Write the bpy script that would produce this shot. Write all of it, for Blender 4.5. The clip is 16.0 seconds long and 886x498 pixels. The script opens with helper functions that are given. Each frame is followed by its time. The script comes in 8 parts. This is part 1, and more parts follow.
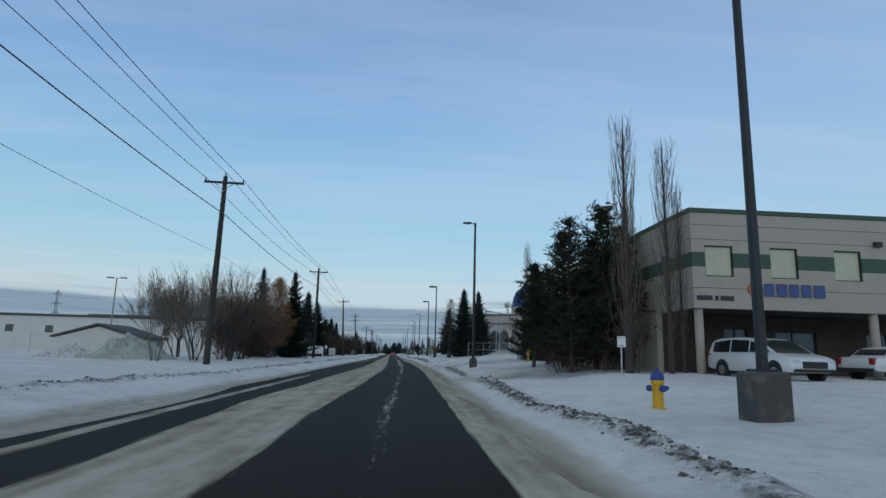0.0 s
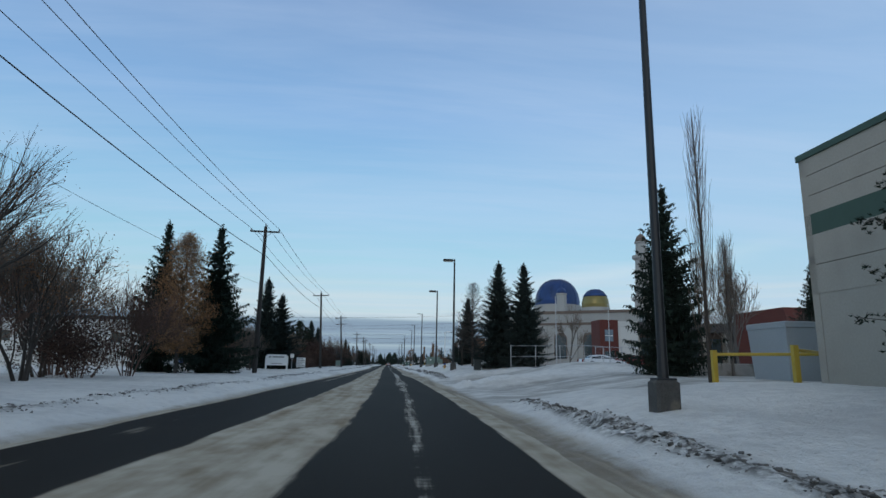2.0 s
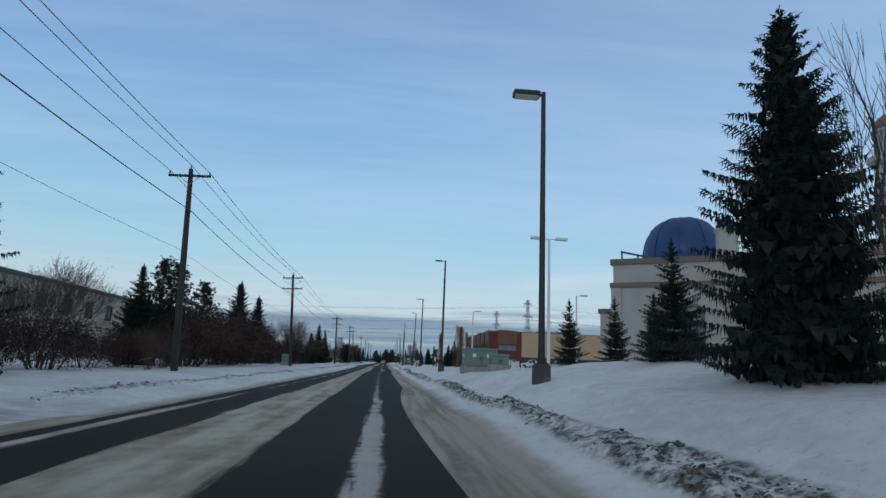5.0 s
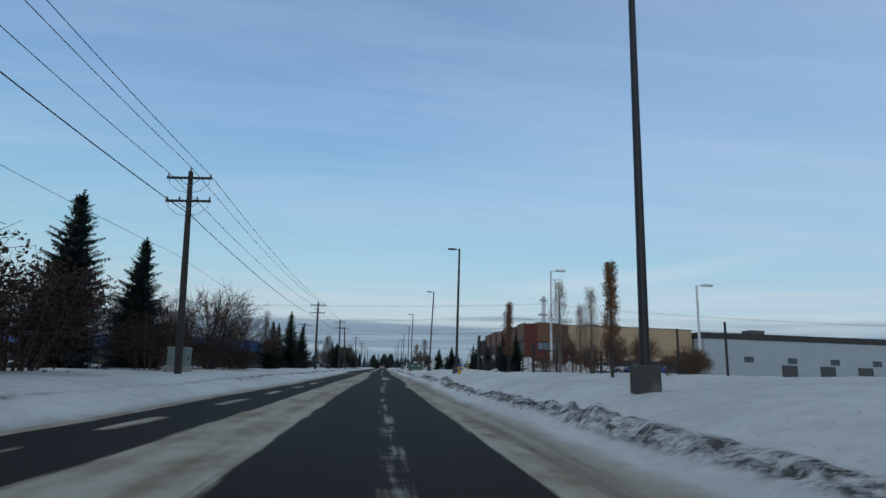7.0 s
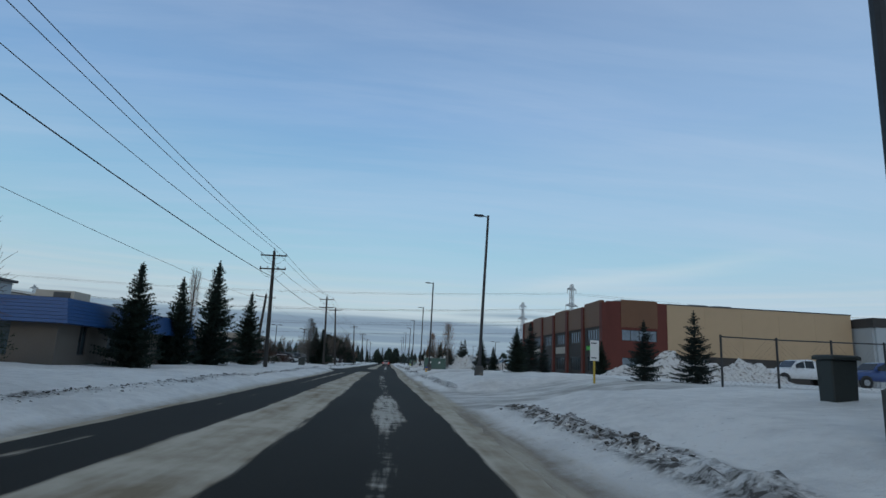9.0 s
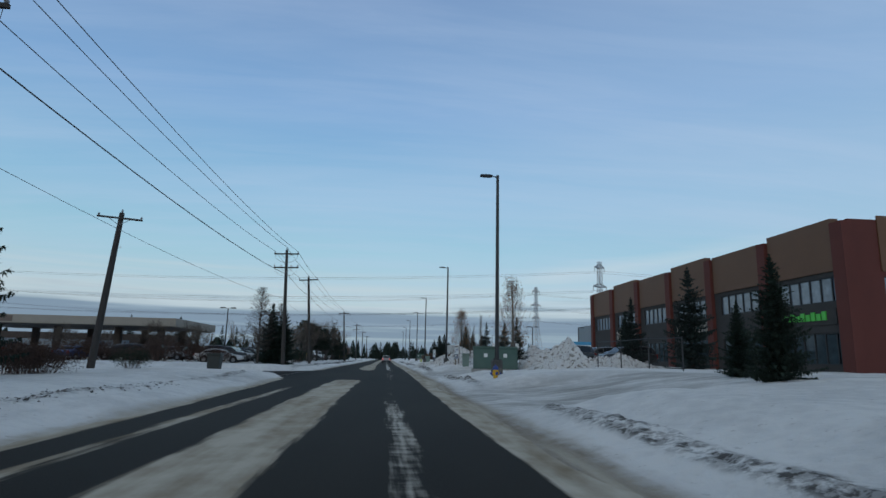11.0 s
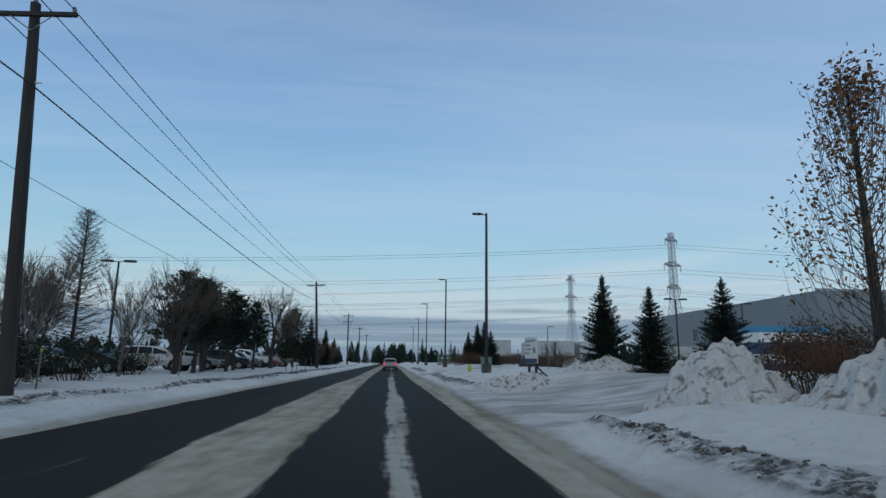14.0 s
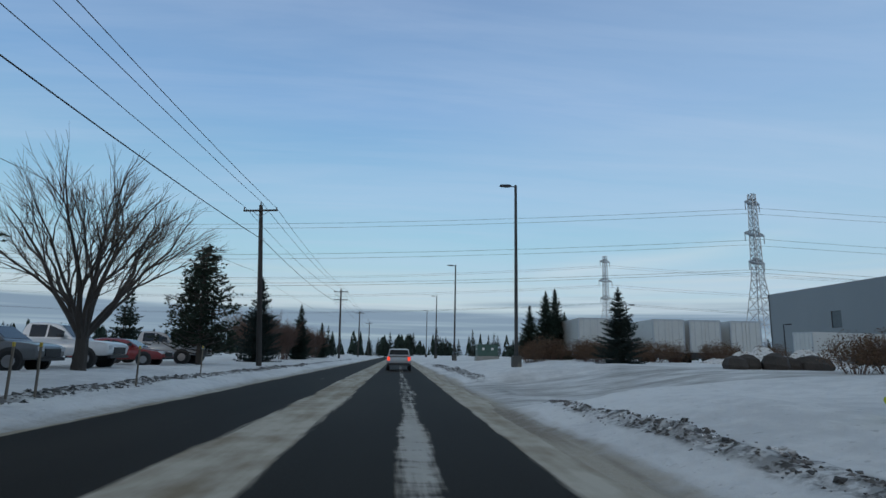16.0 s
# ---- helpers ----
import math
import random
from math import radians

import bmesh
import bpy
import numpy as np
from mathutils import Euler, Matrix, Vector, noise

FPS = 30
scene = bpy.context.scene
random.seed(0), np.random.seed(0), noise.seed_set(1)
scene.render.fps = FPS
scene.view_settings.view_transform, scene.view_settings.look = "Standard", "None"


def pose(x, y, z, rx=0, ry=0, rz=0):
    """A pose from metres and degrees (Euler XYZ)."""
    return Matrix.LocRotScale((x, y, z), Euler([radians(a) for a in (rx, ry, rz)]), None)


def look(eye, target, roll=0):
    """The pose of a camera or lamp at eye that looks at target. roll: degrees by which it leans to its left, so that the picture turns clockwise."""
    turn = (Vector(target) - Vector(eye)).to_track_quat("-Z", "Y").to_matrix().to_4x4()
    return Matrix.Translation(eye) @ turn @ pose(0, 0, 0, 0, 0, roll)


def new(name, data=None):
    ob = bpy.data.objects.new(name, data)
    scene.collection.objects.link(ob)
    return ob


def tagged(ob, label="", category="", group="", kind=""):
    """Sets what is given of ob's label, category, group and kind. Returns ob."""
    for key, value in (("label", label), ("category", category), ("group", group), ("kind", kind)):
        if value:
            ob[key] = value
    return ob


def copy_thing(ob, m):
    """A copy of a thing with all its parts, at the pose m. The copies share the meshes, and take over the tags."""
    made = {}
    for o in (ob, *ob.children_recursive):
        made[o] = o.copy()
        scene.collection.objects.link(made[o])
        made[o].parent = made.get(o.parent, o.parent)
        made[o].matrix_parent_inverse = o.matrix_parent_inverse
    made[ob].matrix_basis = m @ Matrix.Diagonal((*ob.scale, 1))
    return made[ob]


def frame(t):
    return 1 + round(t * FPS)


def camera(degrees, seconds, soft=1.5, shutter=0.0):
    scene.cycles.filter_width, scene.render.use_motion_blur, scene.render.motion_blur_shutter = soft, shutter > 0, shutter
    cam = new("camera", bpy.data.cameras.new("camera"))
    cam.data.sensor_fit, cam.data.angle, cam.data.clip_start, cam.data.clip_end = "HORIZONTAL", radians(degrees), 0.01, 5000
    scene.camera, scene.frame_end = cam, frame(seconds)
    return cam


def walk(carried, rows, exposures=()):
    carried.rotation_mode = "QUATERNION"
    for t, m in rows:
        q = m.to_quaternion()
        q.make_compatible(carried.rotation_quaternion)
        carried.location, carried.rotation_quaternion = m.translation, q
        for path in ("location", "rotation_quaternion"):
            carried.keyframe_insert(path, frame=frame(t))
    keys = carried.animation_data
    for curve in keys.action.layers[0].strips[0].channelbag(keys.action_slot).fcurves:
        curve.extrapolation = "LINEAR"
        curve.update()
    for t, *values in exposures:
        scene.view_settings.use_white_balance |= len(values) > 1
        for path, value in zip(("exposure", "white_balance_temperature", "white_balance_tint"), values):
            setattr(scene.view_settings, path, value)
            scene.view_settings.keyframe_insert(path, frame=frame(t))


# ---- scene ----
cam = camera(74.8, 16.0, soft=1.5)
PATH = [
    (0, (-0.044, -2.745, 1.34), (0.111, -0.783, 1.697), 1.5),
    (0.5, (0.036, 3.835, 1.304), (0.181, 5.796, 1.669), 0.6),
    (1, (-0.063, 10.907, 1.265), (0.081, 12.864, 1.65), 0.7),
    (1.5, (-0.107, 19.22, 1.239), (0.056, 21.178, 1.615), 0.8),
    (2, (-0.038, 27.134, 1.299), (0.134, 29.087, 1.69), 1.0),
    (2.5, (0.169, 35.772, 1.279), (0.341, 37.726, 1.667), 0.8),
    (3, (0.216, 45.145, 1.299), (0.384, 47.1, 1.685), 1.2),
    (3.5, (0.363, 54.543, 1.278), (0.532, 56.497, 1.669), 1.6),
    (4, (0.367, 64.36, 1.305), (0.556, 66.314, 1.686), 1.4),
    (4.5, (0.853, 73.953, 1.409), (1.043, 75.907, 1.79), 1.9),
    (5, (1.056, 83.482, 1.417), (1.227, 85.437, 1.805), 2.4),
    (7.4, (-0.009, 130.305, 1.044), (0.173, 132.255, 1.45), 1.9),
    (7.5, (-0.067, 132.328, 1.092), (0.12, 134.278, 1.496), 2.1),
    (8, (-0.017, 142.172, 1.209), (0.18, 144.12, 1.617), 2.5),
    (8.3, (0.27, 148.134, 1.077), (0.448, 150.08, 1.504), 2.9),
    (8.5, (0.383, 152.185, 1.152), (0.558, 154.132, 1.572), 2.7),
    (9, (0.471, 161.595, 1.319), (0.632, 163.55, 1.71), 2.8),
    (11.5, (-0.406, 210.975, 1.269), (-0.224, 212.932, 1.641), 1.1),
    (12, (-0.401, 220.469, 1.285), (-0.218, 222.425, 1.66), 1.3),
    (12.5, (-0.372, 229.782, 1.319), (-0.208, 231.739, 1.7), 1.5),
    (13, (-0.316, 239.068, 1.363), (-0.145, 241.025, 1.743), 1.2),
    (13.5, (-0.115, 248.546, 1.378), (0.061, 250.508, 1.726), 0.4),
    (14, (-0.209, 258.044, 1.292), (-0.044, 260.0, 1.675), 0.8),
    (14.5, (-0.218, 268.143, 1.266), (-0.052, 270.101, 1.637), 0.8),
    (15, (-0.206, 277.158, 1.292), (-0.05, 279.117, 1.662), 1.2),
    (15.5, (-0.396, 285.779, 1.313), (-0.251, 287.739, 1.686), 1.2),
    (16, (-0.498, 294.492, 1.266), (-0.355, 296.454, 1.626), 1.1),
]
walk(cam, [(t, look(eye, target, roll)) for t, eye, target, roll in PATH], [(0.0, -0.02), (1.5, 0.05), (2.5, 0.06), (5.0, 0.0), (7.5, -0.1), (8.5, -0.12), (13.0, -0.11), (16.0, -0.08)])

# ---- world, sun, exposure ----
SUN_EL, SUN_AZ = 7.0, 205.0   # low winter sun behind the car, veiled by thin cloud
world = bpy.data.worlds.new("winter_sky")
scene.world = world
world.use_nodes = True
wn, wl = world.node_tree.nodes, world.node_tree.links
wn.clear()
w_out = wn.new("ShaderNodeOutputWorld")
w_bg = wn.new("ShaderNodeBackground")
w_sky = wn.new("ShaderNodeTexSky")
w_sky.sky_type, w_sky.sun_disc = "NISHITA", False
w_sky.sun_elevation, w_sky.sun_rotation = radians(SUN_EL), radians(SUN_AZ)
w_sky.air_density, w_sky.dust_density, w_sky.ozone_density = 1.0, 0.6, 1.6
w_geo = wn.new("ShaderNodeTexCoord")
w_sep = wn.new("ShaderNodeSeparateXYZ")
wl.new(w_geo.outputs["Generated"], w_sep.inputs[0])


def wmath(op, a, b=None, clamp=False):
    n = wn.new("ShaderNodeMath")
    n.operation, n.use_clamp = op, clamp
    for i, v in enumerate((a, b)):
        if v is None:
            continue
        if isinstance(v, (int, float)):
            n.inputs[i].default_value = v
        else:
            wl.new(v, n.inputs[i])
    return n.outputs[0]


def wramp(fac, stops):
    n = wn.new("ShaderNodeValToRGB")
    wl.new(fac, n.inputs[0])
    for i, (p, c) in enumerate(stops):
        e = n.color_ramp.elements[i] if i < 2 else n.color_ramp.elements.new(p)
        e.position, e.color = p, (*c, 1) if isinstance(c, tuple) else (c, c, c, 1)
    return n.outputs[0]


def wmix(fac, a, b, kind="MIX"):
    n = wn.new("ShaderNodeMix")
    n.data_type, n.blend_type = "RGBA", kind
    for sock, v in ((n.inputs[0], fac), (n.inputs[6], a), (n.inputs[7], b)):
        if isinstance(v, (int, float)):
            sock.default_value = v
        elif isinstance(v, tuple):
            sock.default_value = (*v, 1)
        else:
            wl.new(v, sock)
    return n.outputs[2]


# high thin cloud, drawn on a flat layer overhead and stretched by the wind
w_h = wmath("ADD", wmath("MAXIMUM", w_sep.outputs[2], 0.0), 0.10)
w_plane = wn.new("ShaderNodeCombineXYZ")
wl.new(wmath("DIVIDE", w_sep.outputs[0], w_h), w_plane.inputs[0])
wl.new(wmath("DIVIDE", w_sep.outputs[1], w_h), w_plane.inputs[1])
w_map = wn.new("ShaderNodeMapping")
w_map.inputs["Rotation"].default_value = (0, 0, radians(-22))
w_map.inputs["Scale"].default_value = (0.34, 1.5, 1)
wl.new(w_plane.outputs[0], w_map.inputs[0])
w_noise = wn.new("ShaderNodeTexNoise")
w_noise.inputs["Scale"].default_value, w_noise.inputs["Detail"].default_value = 0.9, 7
w_noise.inputs["Roughness"].default_value, w_noise.inputs["Distortion"].default_value = 0.55, 0.5
wl.new(w_map.outputs[0], w_noise.inputs["Vector"])
w_fibre = wn.new("ShaderNodeTexNoise")
w_fibre.inputs["Scale"].default_value, w_fibre.inputs["Detail"].default_value = 3.2, 6
w_fibre.inputs["Roughness"].default_value, w_fibre.inputs["Distortion"].default_value = 0.6, 0.9
w_map1 = wn.new("ShaderNodeMapping")
w_map1.inputs["Rotation"].default_value = (0, 0, radians(-34))
w_map1.inputs["Scale"].default_value = (0.22, 1.3, 1)
wl.new(w_plane.outputs[0], w_map1.inputs[0])
wl.new(w_map1.outputs[0], w_fibre.inputs["Vector"])
w_thin = wmath("ADD", wmath("MULTIPLY", wramp(w_noise.outputs[0], [(0.40, 0.0), (0.68, 1.0)]), 0.62), wmath("MULTIPLY", wramp(w_fibre.outputs[0], [(0.42, 0.0), (0.72, 1.0)]), 0.38))
# a bank of stratus low on the horizon
w_map2 = wn.new("ShaderNodeMapping")
w_map2.inputs["Scale"].default_value = (2.2, 2.2, 42)
wl.new(w_geo.outputs["Generated"], w_map2.inputs[0])
w_noise2 = wn.new("ShaderNodeTexNoise")
w_noise2.inputs["Scale"].default_value, w_noise2.inputs["Detail"].default_value = 1.6, 6
wl.new(w_map2.outputs[0], w_noise2.inputs["Vector"])
w_low = wmath("ADD", w_sep.outputs[2], wmath("MULTIPLY", wmath("SUBTRACT", w_noise2.outputs[0], 0.5), 0.075))
w_map3 = wn.new("ShaderNodeMapping")
w_map3.inputs["Scale"].default_value = (1.4, 1.4, 70)
wl.new(w_geo.outputs["Generated"], w_map3.inputs[0])
w_noise3 = wn.new("ShaderNodeTexNoise")
w_noise3.inputs["Scale"].default_value, w_noise3.inputs["Detail"].default_value = 1.1, 7
wl.new(w_map3.outputs[0], w_noise3.inputs["Vector"])
w_bank = wmath("MULTIPLY", wramp(w_low, [(0.066, 1.0), (0.092, 0.0)]), wramp(w_noise3.outputs[0], [(0.34, 0.30), (0.56, 1.0)]))
# pale rags of cloud lit from below along the top of the bank
w_rag = wmath("MULTIPLY", wramp(w_low, [(0.050, 0.0), (0.085, 1.0), (0.112, 0.8), (0.15, 0.0)]), wramp(w_noise3.outputs[0], [(0.42, 1.0), (0.60, 0.15)]))
# one long white wisp above the roofs
w_az = wmath("DIVIDE", w_sep.outputs[0], wmath("MAXIMUM", w_sep.outputs[1], 0.05))
w_off = wmath("ABSOLUTE", wmath("SUBTRACT", wmath("ADD", w_sep.outputs[2], wmath("MULTIPLY", wmath("SUBTRACT", w_noise2.outputs[0], 0.5), 0.03)), wmath("ADD", 0.142, wmath("MULTIPLY", wmath("SUBTRACT", w_az, 0.28), 0.10))))
w_wisp = wmath("MULTIPLY", wramp(w_off, [(0.0, 1.0), (0.020, 0.0)]), wramp(w_az, [(0.16, 0.0), (0.30, 1.0), (0.55, 0.7), (0.8, 0.0)]))
# the clear evening gradient from the pale horizon; unseen zenith greyed to neutralise ground light
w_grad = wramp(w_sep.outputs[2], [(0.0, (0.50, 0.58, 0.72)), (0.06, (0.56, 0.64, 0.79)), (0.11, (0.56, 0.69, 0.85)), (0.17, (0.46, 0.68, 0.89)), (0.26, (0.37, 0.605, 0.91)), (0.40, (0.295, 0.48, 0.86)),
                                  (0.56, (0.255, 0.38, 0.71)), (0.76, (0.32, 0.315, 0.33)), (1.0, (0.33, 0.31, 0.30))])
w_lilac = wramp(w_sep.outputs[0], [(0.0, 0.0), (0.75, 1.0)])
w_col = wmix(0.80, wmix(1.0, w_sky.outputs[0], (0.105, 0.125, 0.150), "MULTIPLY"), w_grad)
w_col = wmix(wmath("MULTIPLY", w_lilac, 0.42), w_col, (0.46, 0.55, 0.80))
w_col = wmix(wmath("MULTIPLY", w_thin, 0.44), w_col, (0.60, 0.655, 0.91))
w_col = wmix(wmath("MULTIPLY", w_wisp, 0.5), w_col, (0.72, 0.74, 0.86))
w_col = wmix(wmath("MULTIPLY", w_rag, 0.55), w_col, (0.70, 0.70, 0.80))
w_col = wmix(wmath("MULTIPLY", w_bank, 0.85), w_col, (0.215, 0.275, 0.41))
w_col = wmix(1.0, w_col, (0.885, 1.0, 0.935), "MULTIPLY")
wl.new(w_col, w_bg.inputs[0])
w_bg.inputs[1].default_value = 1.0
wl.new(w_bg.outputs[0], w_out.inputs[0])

sun = new("sun", bpy.data.lights.new("sun", "SUN"))
sun.data.energy, sun.data.angle, sun.data.color = 0.35, radians(16), (1.0, 0.88, 0.76)
sun.matrix_world = look((0, 0, 60), (math.sin(radians(SUN_AZ)) * -50, math.cos(radians(SUN_AZ)) * -50, 60 - 50 * math.tan(radians(SUN_EL + 8))))

# ---- materials ----
def mat(name, color, rough=0.6, metal=0.0, var=0.15, scale=3.0, fine=40.0, bump=0.15, bump_scale=None, spec=0.5,
        stretch=(1, 1, 1), second=None, second_at=(0.55, 0.7), island=0.0, coat=0.0, emit=None, obj_random=0.0):
    """A procedural surface: base colour varied at two scales, a second tint in patches, and fine relief."""
    m = bpy.data.materials.new(name)
    m.use_nodes = True
    n, l = m.node_tree.nodes, m.node_tree.links
    b = n["Principled BSDF"]
    b.inputs["Roughness"].default_value, b.inputs["Metallic"].default_value = rough, metal
    b.inputs["Specular IOR Level"].default_value = spec
    b.inputs["Coat Weight"].default_value = coat
    tc = n.new("ShaderNodeTexCoord")
    mp = n.new("ShaderNodeMapping")
    mp.inputs["Scale"].default_value = stretch
    l.new(tc.outputs["Object"], mp.inputs[0])
    big, small = n.new("ShaderNodeTexNoise"), n.new("ShaderNodeTexNoise")
    for t, s in ((big, scale), (small, fine)):
        t.inputs["Scale"].default_value, t.inputs["Detail"].default_value = s, 4
        l.new(mp.outputs[0], t.inputs["Vector"])
    add = n.new("ShaderNodeMath")
    add.operation = "ADD"
    l.new(big.outputs[0], add.inputs[0]), l.new(small.outputs[0], add.inputs[1])
    val = n.new("ShaderNodeMapRange")
    val.inputs["From Min"].default_value, val.inputs["From Max"].default_value = 0.6, 1.4
    val.inputs["To Min"].default_value, val.inputs["To Max"].default_value = 1 - var, 1 + var
    l.new(add.outputs[0], val.inputs[0])
    hsv = n.new("ShaderNodeHueSaturation")
    hsv.inputs["Color"].default_value = (*color, 1)
    l.new(val.outputs[0], hsv.inputs["Value"])
    out = hsv.outputs[0]
    if second:
        ramp = n.new("ShaderNodeValToRGB")
        ramp.color_ramp.elements[0].position, ramp.color_ramp.elements[1].position = second_at
        l.new(big.outputs[0], ramp.inputs[0])
        mx = n.new("ShaderNodeMix")
        mx.data_type = "RGBA"
        l.new(ramp.outputs[0], mx.inputs[0]), l.new(out, mx.inputs[6])
        mx.inputs[7].default_value = (*second, 1)
        out = mx.outputs[2]
    if island or obj_random:
        src = n.new("ShaderNodeNewGeometry").outputs["Random Per Island"] if island else n.new("ShaderNodeObjectInfo").outputs["Random"]
        amt = island or obj_random
        mr = n.new("ShaderNodeMapRange")
        mr.inputs["To Min"].default_value, mr.inputs["To Max"].default_value = 1 - amt, 1 + amt
        l.new(src, mr.inputs[0])
        h2 = n.new("ShaderNodeHueSaturation")
        l.new(out, h2.inputs["Color"]), l.new(mr.outputs[0], h2.inputs["Value"])
        out = h2.outputs[0]
    l.new(out, b.inputs["Base Color"])
    if bump:
        bp = n.new("ShaderNodeBump")
        bp.inputs["Strength"].default_value, bp.inputs["Distance"].default_value = bump, 0.02
        l.new(small.outputs[0], bp.inputs["Height"]), l.new(bp.outputs[0], b.inputs["Normal"])
    if emit:
        b.inputs["Emission Color"].default_value, b.inputs["Emission Strength"].default_value = (*emit[:3], 1), emit[3]
    return m


def glass_mat(name, tint=(0.05, 0.07, 0.08), rough=0.06):
    """Window glass seen from outside by day: a dark room behind a glossy pane."""
    m = mat(name, tint, rough, 0.0, 0.25, 0.6, 3.0, 0.0, spec=0.9)
    return m


M = dict(
    pole=mat("dark_painted_steel", (0.026, 0.028, 0.031), 0.5, 0.3, 0.2, 1.5, 30, 0.05),
    galv=mat("galvanised_steel", (0.42, 0.44, 0.46), 0.45, 0.7, 0.15, 2, 60, 0.05),
    concrete=mat("concrete", (0.30, 0.29, 0.27), 0.9, 0, 0.25, 1.8, 30, 0.3, second=(0.16, 0.15, 0.13)),
    darkbase=mat("dark_concrete", (0.07, 0.068, 0.064), 0.85, 0, 0.35, 2.5, 30, 0.3, second=(0.16, 0.14, 0.11)),
    wood_pole=mat("weathered_pole_wood", (0.045, 0.039, 0.035), 0.9, 0, 0.35, 1.5, 40, 0.4, stretch=(6, 6, 0.5)),
    porcelain=mat("porcelain", (0.25, 0.26, 0.28), 0.3, 0, 0.1),
    wire=mat("wire", (0.05, 0.05, 0.055), 0.6, 0.3, 0.05, bump=0),
    needles=mat("spruce_needles", (0.020, 0.032, 0.024), 0.85, 0, 0.4, 0.7, 9, 0, island=0.4, spec=0.2),
    needles_blue=mat("blue_spruce_needles", (0.021, 0.031, 0.028), 0.85, 0, 0.4, 0.7, 9, 0, island=0.4, spec=0.2),
    pine_needles=mat("pine_needles", (0.022, 0.034, 0.022), 0.85, 0, 0.4, 0.7, 9, 0, island=0.4, spec=0.2),
    rust_needles=mat("rust_needles", (0.29, 0.155, 0.075), 0.9, 0, 0.4, 0.9, 9, 0, island=0.5, spec=0.2, second=(0.09, 0.05, 0.03)),
    bark=mat("bark", (0.052, 0.043, 0.037), 0.95, 0, 0.35, 2, 25, 0.4, stretch=(3, 3, 0.7)),
    bark_grey=mat("grey_bark", (0.15, 0.135, 0.12), 0.95, 0, 0.3, 2, 25, 0.4, stretch=(3, 3, 0.7)),
    twig=mat("twigs", (0.125, 0.098, 0.078), 0.95, 0, 0.3, 2, 25, 0),
    twig_red=mat("red_twigs", (0.105, 0.062, 0.048), 0.95, 0, 0.35, 0.8, 25, 0, island=0.3),
    leaf_brown=mat("dry_leaves", (0.20, 0.098, 0.045), 0.9, 0, 0.3, 1, 20, 0, island=0.5),
    dry_stalk=mat("dry_stalks", (0.105, 0.062, 0.036), 0.95, 0, 0.3, 1, 20, 0, island=0.5),
    hedge_leaf=mat("brown_hedge_leaves", (0.055, 0.030, 0.022), 0.95, 0, 0.4, 0.5, 14, 0, island=0.5),
)
BUILT = {}


